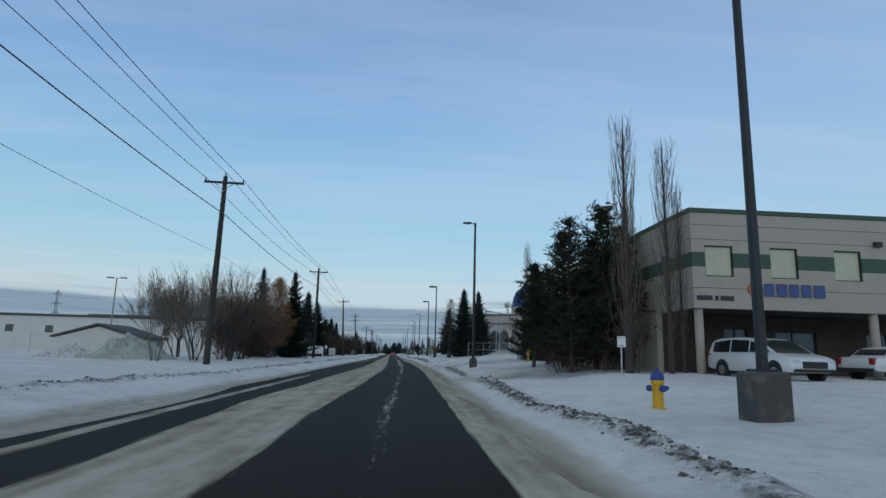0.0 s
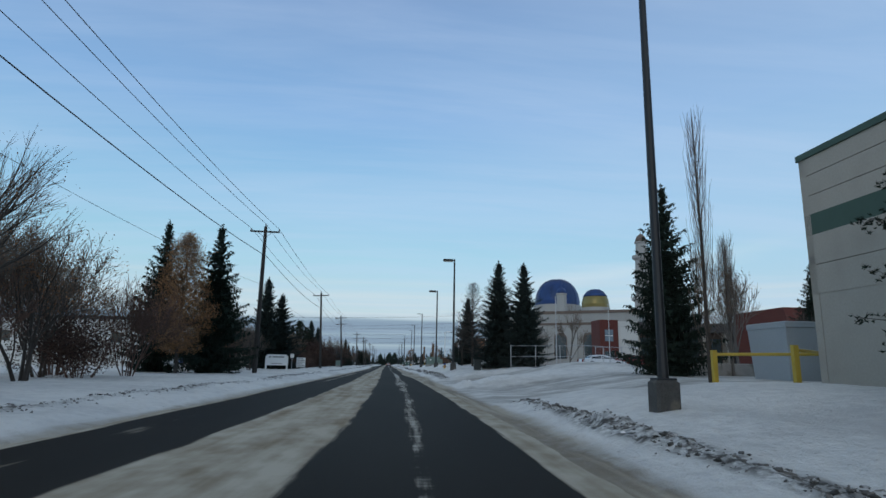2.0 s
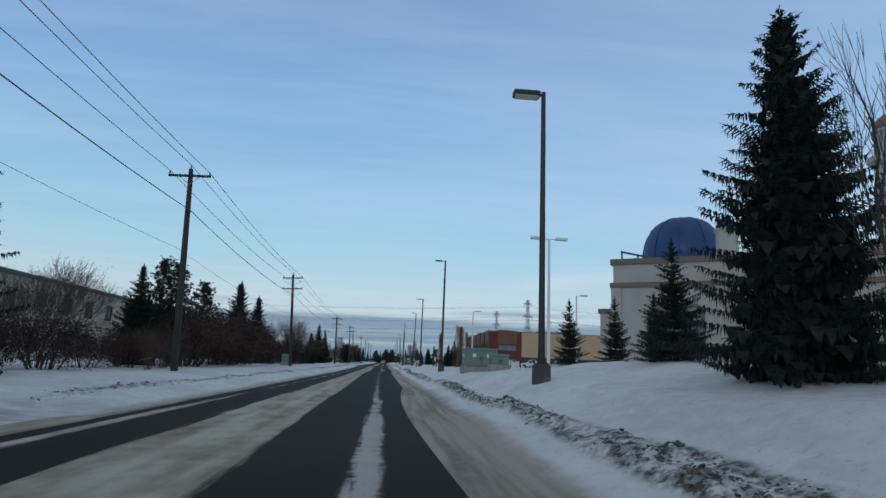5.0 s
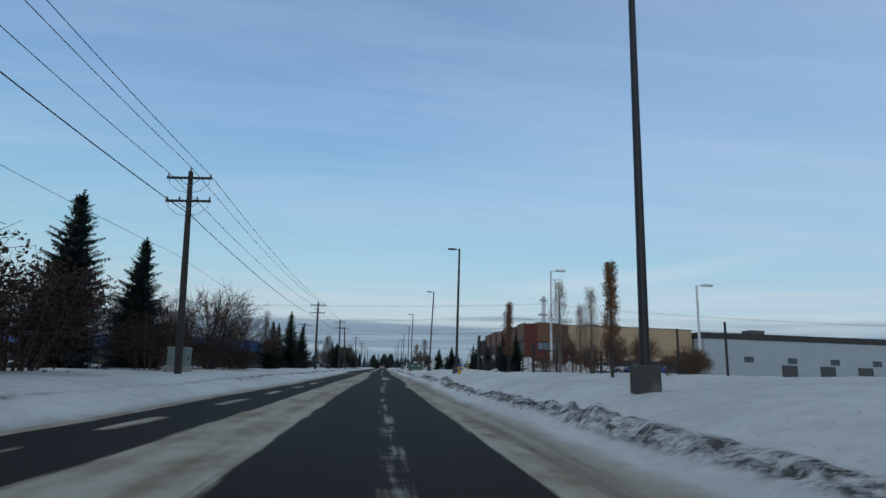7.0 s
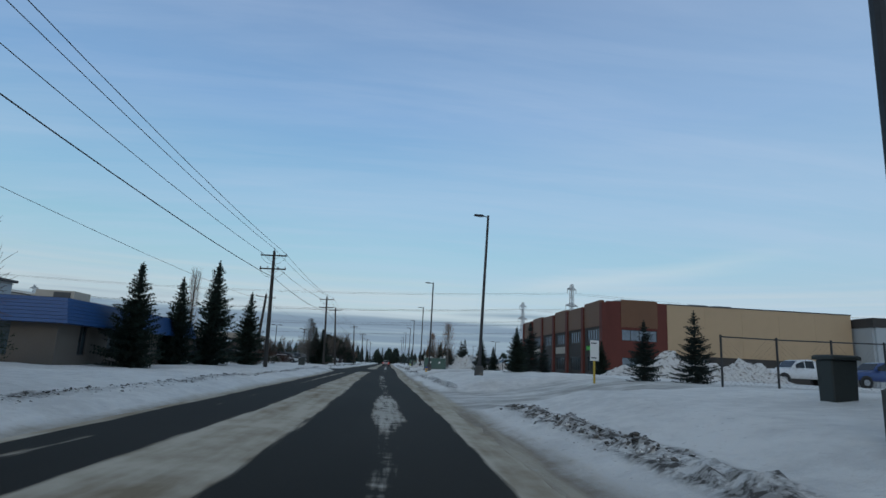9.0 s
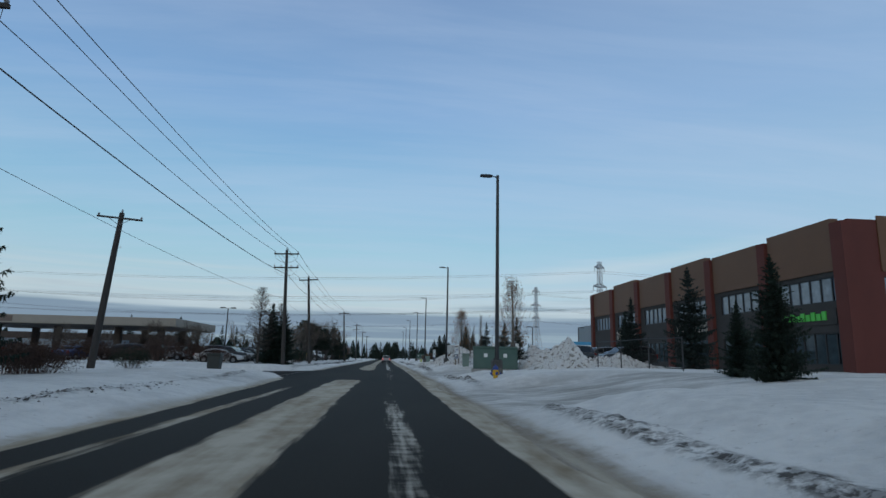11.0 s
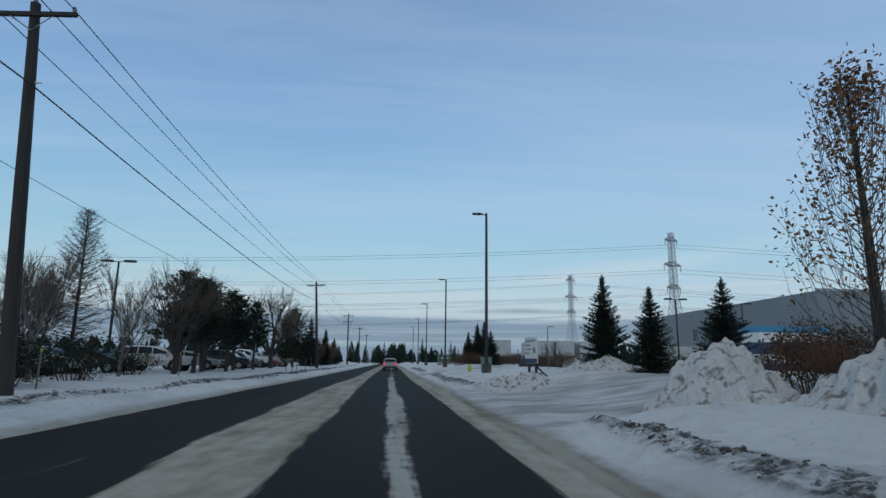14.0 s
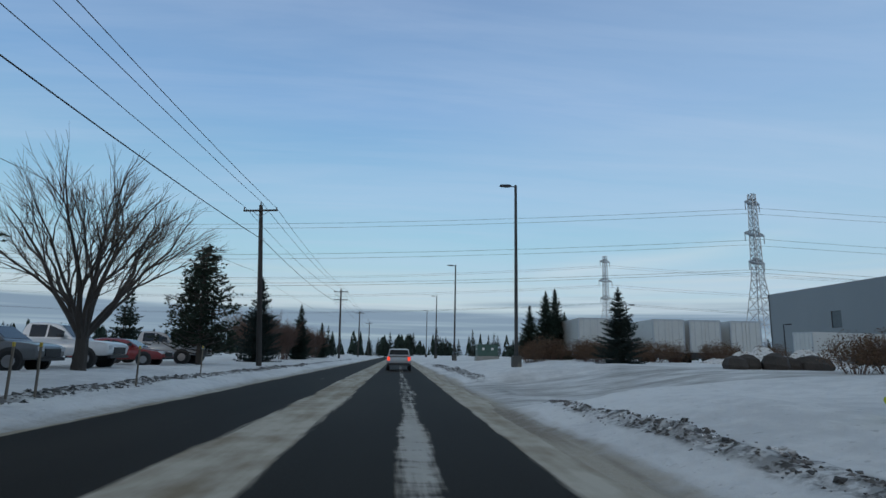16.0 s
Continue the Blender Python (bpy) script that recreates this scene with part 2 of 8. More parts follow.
# ---- mesh helpers ----
class Mesh:
    """Collects vertices and faces, then becomes one mesh object."""

    def __init__(self):
        self.v, self.f = [], []

    def poly(self, *pts):
        k = len(self.v)
        self.v += [tuple(p) for p in pts]
        self.f.append(tuple(range(k, k + len(pts))))
        return self

    def box(self, x0, x1, y0, y1, z0, z1):
        k = len(self.v)
        self.v += [(x, y, z) for z in (z0, z1) for x, y in ((x0, y0), (x1, y0), (x1, y1), (x0, y1))]
        self.f += [tuple(k + i for i in q) for q in ((3, 2, 1, 0), (4, 5, 6, 7), (0, 1, 5, 4), (1, 2, 6, 5), (2, 3, 7, 6), (3, 0, 4, 7))]
        return self

    def cbox(self, x0, x1, y0, y1, z0, z1, c=0.03):
        """A box with chamfered upright edges and top."""
        loop = lambda i, z: [(x0 + i + c, y0 + i, z), (x1 - i - c, y0 + i, z), (x1 - i, y0 + i + c, z), (x1 - i, y1 - i - c, z),
                             (x1 - i - c, y1 - i, z), (x0 + i + c, y1 - i, z), (x0 + i, y1 - i - c, z), (x0 + i, y0 + i + c, z)]
        return self.loft([loop(0, z0), loop(0, z1 - c), loop(c, z1)])

    def loft(self, loops, cap=True, closed=True):
        k, n = len(self.v), len(loops[0])
        for lp in loops:
            self.v += [tuple(p) for p in lp]
        for i in range(len(loops) - 1):
            for j in range(n if closed else n - 1):
                a, b = k + i * n + j, k + i * n + (j + 1) % n
                self.f.append((a, b, b + n, a + n))
        if cap:
            self.f.append(tuple(k + j for j in reversed(range(n))))
            self.f.append(tuple(k + (len(loops) - 1) * n + j for j in range(n)))
        return self

    def tube(self, p0, p1, r0, r1=None, n=6, cap=True):
        return self.path([p0, p1], [r0, r0 if r1 is None else r1], n, cap)

    def path(self, pts, radii, n=6, cap=True):
        pts = [Vector(p) for p in pts]
        if isinstance(radii, (int, float)):
            radii = [radii] * len(pts)
        loops = []
        for i, p in enumerate(pts):
            d = (pts[min(i + 1, len(pts) - 1)] - pts[max(i - 1, 0)]).normalized()
            u = d.cross(Vector((0, 0, 1)) if abs(d.z) < 0.9 else Vector((1, 0, 0))).normalized()
            w = u.cross(d)
            loops.append([p + (u * math.cos(math.tau * j / n) + w * math.sin(math.tau * j / n)) * -radii[i] for j in range(n)])
        return self.loft(loops, cap)

    def lathe(self, prof, n=16, cx=0, cy=0):
        return self.loft([[(cx + r * math.cos(math.tau * j / n), cy + r * math.sin(math.tau * j / n), z) for j in range(n)] for r, z in prof])

    def prism(self, outline, a, b, axis="y"):
        """An outline of pairs drawn out along one axis from a to b."""
        put = {"y": lambda p, t: (p[0], t, p[1]), "x": lambda p, t: (t, p[0], p[1]), "z": lambda p, t: (p[0], p[1], t)}[axis]
        return self.loft([[put(p, a) for p in outline], [put(p, b) for p in outline]])

    def data(self, name, material, smooth=False):
        me = bpy.data.meshes.new(name)
        me.from_pydata(self.v, [], self.f)
        if smooth:
            me.polygons.foreach_set("use_smooth", [True] * len(me.polygons))
        me.materials.append(material)
        me.update()
        return me


def fix(me):
    bm = bmesh.new()
    bm.from_mesh(me)
    bmesh.ops.recalc_face_normals(bm, faces=bm.faces)
    bm.to_mesh(me)
    bm.free()
    return me


def part(name, mesh, material, parent=None, label="", smooth=False, at=None, bevel=0.0):
    me = mesh if isinstance(mesh, bpy.types.Mesh) else fix(mesh.data(name, material, smooth))
    ob = new(name, me)
    if parent:
        ob.parent = parent
    if at is not None:
        ob.matrix_basis = at
    if label:
        ob["label"] = label
    if bevel:
        mod = ob.modifiers.new("bevel", "BEVEL")
        mod.width, mod.segments, mod.limit_method = bevel, 2, "ANGLE"
    return ob


def thing(name, label, category, at=None, group="", kind=""):
    ob = new(name)
    ob.empty_display_size = 0.3
    if at is not None:
        ob.matrix_basis = at
    return tagged(ob, label, category, group, kind)


def smoothstep(a, b, x):
    t = min(1.0, max(0.0, (x - a) / (b - a)))
    return t * t * (3 - 2 * t)

# ---- ground and road ----
ROAD_L, ROAD_R = -6.4, 2.15
# driveways and side streets that cross the verges: (y0, y1)
DRIVES_R = [(24, 30), (47.5, 58), (64, 71.5), (159.5, 162.6), (180, 190), (216, 224.5), (238.5, 251), (270.5, 283), (310, 320)]
DRIVES_L = [(91, 97)]
STREET = (241.0, 250.8)   # side street on the other side


def drive(y, spans, soft=2.0):
    return max((smoothstep(a - soft, a, y) * (1 - smoothstep(b, b + soft, y)) for a, b in spans), default=0.0)


TRACK = [(-60, -0.4), (5, -0.36), (27, 0.3), (45, 0.78), (64, 0.8), (93, 0.68), (115, 0.5), (138, 0.28), (151, 0.12), (171, 0.42), (190, 0.2), (217, -0.2), (250, 0.0), (276, -0.05), (302, -0.36), (4500, -0.3)]
TY, TX = [v[0] for v in TRACK], [v[1] for v in TRACK]


def wander(y):
    """How far the wheel tracks and the ploughed edge stray sideways along the road."""
    return sum(float(np.interp(y + o, TY, TX)) for o in (-8, -4, 0, 4, 8)) / 5


EDGE_L = [(-60, -6.3), (8, -6.3), (24, -5.9), (45, -5.75), (68, -5.6), (94, -5.2), (139, -4.98), (157, -4.85), (175, -4.98), (216, -5.5), (230, -6.1), (257, -6.6), (281, -6.75), (304, -6.45), (345, -6.4), (4500, -6.4)]
EY, EX = [v[0] for v in EDGE_L], [v[1] for v in EDGE_L]


def edge_l(y):
    """Where the snow begins on the far side of the road."""
    return sum(float(np.interp(y + o, EY, EX)) for o in (-6, -3, 0, 3, 6)) / 5 + 0.10 * noise.noise((3.0, y * 0.13, 5.0))


def street(x, y):
    """1 on the side street and its rounded corners."""
    d = max(0.0, ROAD_L - x)
    a, b = STREET[0] - 3.6 * math.exp(-d / 1.3), STREET[1] + 7.0 * math.exp(-d / 2.0)
    return smoothstep(a - 0.5, a + 0.3, y) * (1 - smoothstep(b - 0.3, b + 0.5, y))


def windrow(d, y):
    """The ploughed ridge of broken crust beside the road, 0 to 1, by its distance from the asphalt."""
    c = 1.45 + 0.30 * noise.noise((0.0, y * 0.09, 3.0))
    w = 0.34 + 0.13 * noise.noise((5.0, y * 0.15, 3.0))
    return math.exp(-((d - c) / w) ** 2) * (0.55 + 0.6 * noise.noise((2.0, y * 0.17, 8.0)))


def lumps(x, y):
    return noise.noise((x * 0.35, y * 0.22, 1.0)) * 0.10 + noise.noise((x * 1.6, y * 1.1, 4.0)) * 0.04 + noise.noise((x * 3.4, y * 2.6, 6.0)) * 0.022


MOUNDS = [(14, 66, 5.5, 4.2, 0.62), (13, 104, 6, 22, 0.42), (9, 104, 3.5, 12, 0.25), (-9, 12, 3, 10, 0.1), (14, 262, 4, 6, 0.3), (5.0, 158, 2.0, 5, 0.28), (5.7, 86, 1.4, 5.5, 0.36)]


VERGE = [(-400, 0.25), (8, 0.25), (20, 0.42), (39, 0.55), (60, 0.72), (80, 0.85), (101, 0.95), (120, 0.9), (134, 0.8), (157, 0.85), (168, 0.78), (199, 0.8), (233, 0.65), (262, 0.7), (295, 0.62), (327, 0.7), (4500, 0.7)]
VY, VZ = [v[0] for v in VERGE], [v[1] for v in VERGE]


def height(x, y):
    """The snow surface over the plan."""
    if x > -2:
        d = x - ROAD_R - wander(y)
        k = drive(y, DRIVES_R)
        v = float(np.interp(y, VY, VZ))
        h = -0.05 + 0.22 * smoothstep(-0.15, 1.2, d) + (v - 0.17) * smoothstep(0.9, 3.8, d) + 0.3 * smoothstep(4, 8, d)
        low = -0.05 + 0.10 * smoothstep(-0.3, 2.0, d) + (v + 0.2) * smoothstep(2.0, 9.5, d)
        h = h * (1 - k) + low * k
        edge = smoothstep(-0.2, 0.6, d)
        h += lumps(x, y) * edge * (1 - 0.85 * k)
        r = max(0.0, windrow(d, y))
        crumb = abs(noise.noise((x * 2.6, y * 1.9, 7.0))) + 0.6 * abs(noise.noise((x * 5.5, y * 4.0, 2.0)))
        h += r * (0.11 + 0.34 * crumb) * (1 - 0.85 * k)
        # ruts pressed by wheels that turned into the drives
        h -= 0.022 * k * edge * max(0.0, noise.noise((x * 0.35, y * 1.5, 11.0)))
    else:
        d = edge_l(y) - x
        k = drive(y, DRIVES_L)
        h = -0.05 + 0.26 * smoothstep(-0.15, 1.2, d) + 0.22 * smoothstep(1.0, 4.5, d)
        low = -0.05 + 0.28 * smoothstep(0, 5, d)
        s = street(x, y)
        h = (h * (1 - k) + low * k) * (1 - s) - 0.07 * s
        k = max(k, s)
        edge = smoothstep(-0.2, 0.6, d)
        h += lumps(x, y) * edge * (1 - k)
        h += windrow(d - 0.45, y + 400) * (0.06 + 0.30 * abs(noise.noise((x * 2.6, y * 1.9, 9.0)))) * (1 - k)
    for mx, my, sx, sy, mh in MOUNDS:
        h += mh * math.exp(-((x - mx) / sx) ** 2 - ((y - my) / sy) ** 2)
    return h


def steps(*spans):
    out = []
    for a, b, s in spans:
        n = max(1, round((b - a) / s))
        out += [a + (b - a) * i / n for i in range(n)]
    return out + [spans[-1][1]]


def grid(name, xs, ys, fn, material):
    vs = [(x, y, fn(x, y)) for y in ys for x in xs]
    nx = len(xs)
    fs = [(j * nx + i, j * nx + i + 1, (j + 1) * nx + i + 1, (j + 1) * nx + i) for j in range(len(ys) - 1) for i in range(nx - 1)]
    me = bpy.data.meshes.new(name)
    me.from_pydata(vs, [], fs)
    me.polygons.foreach_set("use_smooth", [True] * len(fs))
    me.materials.append(material)
    return me


def snow_material():
    """Wind-packed snow: brown spray by the asphalt, worn grey-brown ice on the drives, dirty broken crust on the ridge."""
    m = bpy.data.materials.new("snow")
    m.use_nodes = True
    n, l = m.node_tree.nodes, m.node_tree.links
    b = n["Principled BSDF"]
    b.inputs["Roughness"].default_value, b.inputs["Specular IOR Level"].default_value = 0.8, 0.25
    geo = n.new("ShaderNodeNewGeometry")

    def tex(scale, stretch=(1, 1, 1), detail=7, rough=0.55):
        mp = n.new("ShaderNodeMapping")
        mp.inputs["Scale"].default_value = stretch
        l.new(geo.outputs["Position"], mp.inputs[0])
        t = n.new("ShaderNodeTexNoise")
        t.inputs["Scale"].default_value, t.inputs["Detail"].default_value, t.inputs["Roughness"].default_value = scale, detail, rough
        l.new(mp.outputs[0], t.inputs["Vector"])
        return t.outputs[0]

    def calc(op, a, c, clamp=False):
        k = n.new("ShaderNodeMath")
        k.operation, k.use_clamp = op, clamp
        for i, v in enumerate((a, c)):
            if isinstance(v, (int, float)):
                k.inputs[i].default_value = v
            else:
                l.new(v, k.inputs[i])
        return k.outputs[0]

    def span(v, lo, hi):
        k = n.new("ShaderNodeMapRange")
        k.interpolation_type = "SMOOTHSTEP"
        k.inputs["From Min"].default_value, k.inputs["From Max"].default_value = lo, hi
        l.new(v, k.inputs[0])
        return k.outputs[0]

    def blend(fac, a, c):
        k = n.new("ShaderNodeMix")
        k.data_type = "RGBA"
        for sock, v in ((k.inputs[0], fac), (k.inputs[6], a), (k.inputs[7], c)):
            if isinstance(v, tuple):
                sock.default_value = (*v, 1)
            elif isinstance(v, (int, float)):
                sock.default_value = v
            else:
                l.new(v, sock)
        return k.outputs[2]

    def attr(name):
        a = n.new("ShaderNodeAttribute")
        a.attribute_name = name
        return a.outputs["Fac"]

    broad, grain, crumbs, long_ = tex(0.22), tex(2.6, (1, 0.8, 1), 9, 0.62), tex(7.5, (1, 1, 1), 8, 0.6), tex(1.0, (2.2, 0.10, 1), 6)
    rut, worn = tex(1.0, (0.6, 3.0, 1), 10, 0.7), tex(0.55, (0.7, 1.2, 1), 6)
    col = blend(span(calc("ADD", calc("MULTIPLY", broad, 0.55), calc("MULTIPLY", grain, 0.45)), 0.36, 0.60), (0.63, 0.625, 0.615), (0.80, 0.79, 0.77))
    col = blend(calc("MULTIPLY", span(crumbs, 0.61, 0.70), 0.50), col, (0.36, 0.34, 0.32))
    # worn drives
    pk = calc("MULTIPLY", attr("packed"), calc("ADD", calc("MULTIPLY", span(rut, 0.40, 0.66), 0.42), calc("MULTIPLY", span(worn, 0.34, 0.66), 0.58)), True)
    col = blend(pk, col, (0.28, 0.267, 0.243))
    # broken crust of the ridge
    cr = calc("MULTIPLY", span(attr("crust"), 0.12, 0.40), calc("ADD", calc("MULTIPLY", span(grain, 0.44, 0.56), 0.60), calc("MULTIPLY", span(crumbs, 0.46, 0.56), 0.40)), True)
    col = blend(cr, col, (0.085, 0.08, 0.075))
    # brown spray thrown from the wheels
    sp = calc("ADD", attr("spray"), calc("ADD", calc("MULTIPLY", calc("SUBTRACT", long_, 0.5), 0.9), calc("MULTIPLY", calc("SUBTRACT", grain, 0.5), 0.7)))
    col = blend(calc("MULTIPLY", span(sp, 0.30, 1.0), 0.92), col, blend(span(long_, 0.40, 0.60), (0.20, 0.16, 0.11), (0.42, 0.37, 0.29)))
    l.new(col, b.inputs["Base Color"])
    bp = n.new("ShaderNodeBump")
    bp.inputs["Strength"].default_value, bp.inputs["Distance"].default_value = 0.9, 0.16
    rel = calc("ADD", calc("MULTIPLY", grain, 0.9), calc("ADD", calc("MULTIPLY", crumbs, 0.35), calc("MULTIPLY", rut, 0.22)))
    l.new(rel, bp.inputs["Height"]), l.new(bp.outputs[0], b.inputs["Normal"])
    return m


def road_material(name):
    """Wet winter asphalt; the slush and the white ice that lie on it are given as layers of the mesh."""
    m = bpy.data.materials.new(name)
    m.use_nodes = True
    n, l = m.node_tree.nodes, m.node_tree.links
    b = n["Principled BSDF"]
    uv = n.new("ShaderNodeUVMap")
    uv.uv_map = "plan"

    def tex(scale, stretch, detail=6):
        mp = n.new("ShaderNodeMapping")
        mp.inputs["Scale"].default_value = stretch
        l.new(uv.outputs[0], mp.inputs[0])
        t = n.new("ShaderNodeTexNoise")
        t.inputs["Scale"].default_value, t.inputs["Detail"].default_value = scale, detail
        l.new(mp.outputs[0], t.inputs["Vector"])
        return t.outputs[0]

    def math_(op, a, bb, clamp=False):
        k = n.new("ShaderNodeMath")
        k.operation, k.use_clamp = op, clamp
        for i, v in enumerate((a, bb)):
            if isinstance(v, (int, float)):
                k.inputs[i].default_value = v
            else:
                l.new(v, k.inputs[i])
        return k.outputs[0]

    long_noise, patch, grain = tex(1.0, (0.5, 0.10, 1), 4), tex(1.0, (2.4, 0.16, 1), 9), tex(26, (1, 1, 1))
    wisp, blot = tex(1.0, (9.0, 0.55, 1), 8), tex(1.0, (1.1, 0.5, 1), 5)
    def layer(key):
        at = n.new("ShaderNodeAttribute")
        at.attribute_name = key
        return at.outputs["Fac"]

    slush, white = layer("slush"), layer("white_ice")
    scuff = tex(1.0, (2.2, 3.4, 1), 9)
    cover = math_("ADD", slush, math_("ADD", math_("MULTIPLY", math_("SUBTRACT", patch, 0.5), 0.7), math_("MULTIPLY", math_("SUBTRACT", wisp, 0.5), 0.75)))
    cover = math_("ADD", cover, math_("MULTIPLY", math_("SUBTRACT", blot, 0.5), 0.35))
    cover = math_("ADD", cover, math_("MULTIPLY", math_("MULTIPLY", math_("SUBTRACT", scuff, 0.5), white), 1.25))
    soft = n.new("ShaderNodeMapRange")
    soft.interpolation_type = "SMOOTHSTEP"
    soft.inputs["From Min"].default_value, soft.inputs["From Max"].default_value = 0.32, 0.70
    l.new(cover, soft.inputs[0])
    ice = n.new("ShaderNodeValToRGB")
    ice.color_ramp.elements[0].color, ice.color_ramp.elements[1].color = (0.25, 0.205, 0.145, 1), (0.50, 0.46, 0.385, 1)
    ice.color_ramp.elements[0].position, ice.color_ramp.elements[1].position = 0.38, 0.58
    l.new(math_("ADD", math_("MULTIPLY", tex(1.0, (2.2, 0.10, 1), 4), 0.40), math_("ADD", math_("MULTIPLY", tex(3.0, (1.0, 0.5, 1), 8), 0.25), math_("MULTIPLY", blot, 0.35))), ice.inputs[0])
    tar = n.new("ShaderNodeValToRGB")
    tar.color_ramp.elements[0].color, tar.color_ramp.elements[1].color = (0.0120, 0.0100, 0.0080, 1), (0.031, 0.0262, 0.0212, 1)
    tar.color_ramp.elements[0].position, tar.color_ramp.elements[1].position = 0.3, 0.75
    l.new(math_("ADD", math_("MULTIPLY", grain, 0.45), math_("MULTIPLY", long_noise, 0.55)), tar.inputs[0])
    mx = n.new("ShaderNodeMix")
    mx.data_type = "RGBA"
    pale = n.new("ShaderNodeMix")
    pale.data_type = "RGBA"
    pale.inputs[7].default_value = (0.47, 0.47, 0.455, 1)
    l.new(math_("MULTIPLY", white, 0.8, True), pale.inputs[0]), l.new(ice.outputs[0], pale.inputs[6])
    l.new(soft.outputs[0], mx.inputs[0]), l.new(tar.outputs[0], mx.inputs[6]), l.new(pale.outputs[2], mx.inputs[7])
    l.new(mx.outputs[2], b.inputs["Base Color"])
    l.new(math_("ADD", math_("MULTIPLY", soft.outputs[0], 0.2), 0.7), b.inputs["Roughness"])
    b.inputs["Specular IOR Level"].default_value = 0.06
    bp = n.new("ShaderNodeBump")
    bp.inputs["Strength"].default_value, bp.inputs["Distance"].default_value = 0.5, 0.02
    l.new(math_("ADD", math_("MULTIPLY", soft.outputs[0], 1.2), math_("MULTIPLY", grain, 0.3)), bp.inputs["Height"])
    l.new(bp.outputs[0], b.inputs["Normal"])
    return m


M["snow"] = snow_material()
gx = steps((-3000, -300, 300), (-300, -60, 20), (-60, -20, 2.5), (-20, -9, 0.8), (-9, -4.4, 0.18), (-4.4, 1.2, 1.4), (1.2, 6.2, 0.125), (6.2, 16, 0.55), (16, 60, 2.2), (60, 300, 20), (300, 3000, 300))
gy = steps((-400, -20, 40), (-20, -3, 0.6), (-3, 345, 0.36), (345, 460, 3), (460, 800, 20), (800, 4200, 400))
snow_sheet = grid("ground", gx, gy, height, M["snow"])
spray_at, packed_at, crust_at = [snow_sheet.attributes.new(k, "FLOAT", "POINT") for k in ("spray", "packed", "crust")]
for i, v in enumerate(snow_sheet.vertices):
    x, y, _ = v.co
    if x > -2:
        d = x - ROAD_R - wander(y)
        k = drive(y, DRIVES_R)
        spray_at.data[i].value = (1 - smoothstep(0.15, 1.15, d)) if d < 2 else 0.0
        packed_at.data[i].value = k * (1 - 0.55 * smoothstep(7, 22, d)) if d < 60 else 0.0
        crust_at.data[i].value = max(0.0, windrow(d, y)) * (1 - 0.7 * k) * (1 - 0.85 * (smoothstep(56.5, 58, y) - smoothstep(64, 67, y))) if -3 < y < 360 and d < 5 else 0.0
    else:
        d = edge_l(y) - x
        spray_at.data[i].value = (1 - smoothstep(0.0, 0.9, d)) * 0.8 if d < 2 else 0.0
        crust_at.data[i].value = max(0.0, windrow(d - 0.45, y + 400)) * (1 - drive(y, DRIVES_L)) * (1 - street(x, y)) * (0.55 + 0.45 * smoothstep(250, 270, y)) if -3 < y < 400 and d < 5 else 0.0
        packed_at.data[i].value = max(drive(y, DRIVES_L), 0.5 * (smoothstep(221, 227, y) - smoothstep(232, 238, y)) * (1 - smoothstep(2, 9, d))) if d < 30 else 0.0
ground = part("ground", snow_sheet, None)
tagged(ground, "wide snow-covered ground with ploughed ridges beside the road", "ground", kind="structure")

M["road"] = road_material("wet_asphalt_with_slush")

# along the road: where the slush between the lanes begins, the ice between the wheel tracks, and the thin ridge in the far lane
CENTRE = [(-60, -3.8), (5, -3.8), (15, -3.95), (25, -3.68), (47, -3.05), (70, -2.8), (95, -3.0), (140, -2.8), (158, -3.0), (176, -2.86), (217, -3.2), (229, -3.25), (260, -2.8), (268, -3.4), (281, -3.5), (293, -3.5), (304, -3.2), (345, -3.4), (4500, -3.4)]
#        y, place from the wheel tracks, half width, amount
STRIP = [(-60, 0.0, 0.16, 0.3), (5, 0.0, 0.16, 0.36), (14, 0.0, 0.25, 0.5), (20, 0.0, 0.13, 0.52), (30, -0.1, 0.15, 0.54), (45, -0.08, 0.17, 0.56), (52, -0.05, 0.19, 0.6), (62, 0.0, 0.3, 0.5), (66, 0.02, 0.46, 0.62), (73, 0.06, 0.36, 0.6), (80, 0.1, 0.26, 0.55),
         (92, 0.17, 0.25, 0.85), (99, 0.22, 0.22, 0.85), (108, 0.2, 0.2, 0.6), (125, 0.1, 0.2, 0.45), (138, 0.1, 0.18, 0.42), (150, 0.1, 0.18, 0.46), (162, 0.1, 0.22, 0.5), (173, 0.15, 0.2, 0.46), (176, 0.2, 0.42, 0.68), (183, 0.2, 0.42, 0.7), (187, 0.15, 0.25, 0.45),
         (200, 0.1, 0.25, 0.45), (215, 0.07, 0.28, 0.55), (222, 0.05, 0.22, 0.35), (232, 0.0, 0.2, 0.28), (247, 0.0, 0.34, 0.42), (252, 0.1, 0.3, 0.34), (259, 0.25, 0.2, 0.42), (264, 0.0, 0.2, 0.6), (267, -0.1, 0.19, 0.82), (272, 0.0, 0.28, 0.75), (278, 0.02, 0.3, 0.85),
         (284, 0.0, 0.2, 0.85), (291, 0.06, 0.2, 0.9), (296, 0.1, 0.27, 0.8), (300, 0.1, 0.25, 0.6), (303, 0.1, 0.27, 0.9), (310, 0.2, 0.18, 0.6), (314, 0.2, 0.3, 0.6), (330, 0.15, 0.2, 0.5), (4500, 0.1, 0.2, 0.4)]
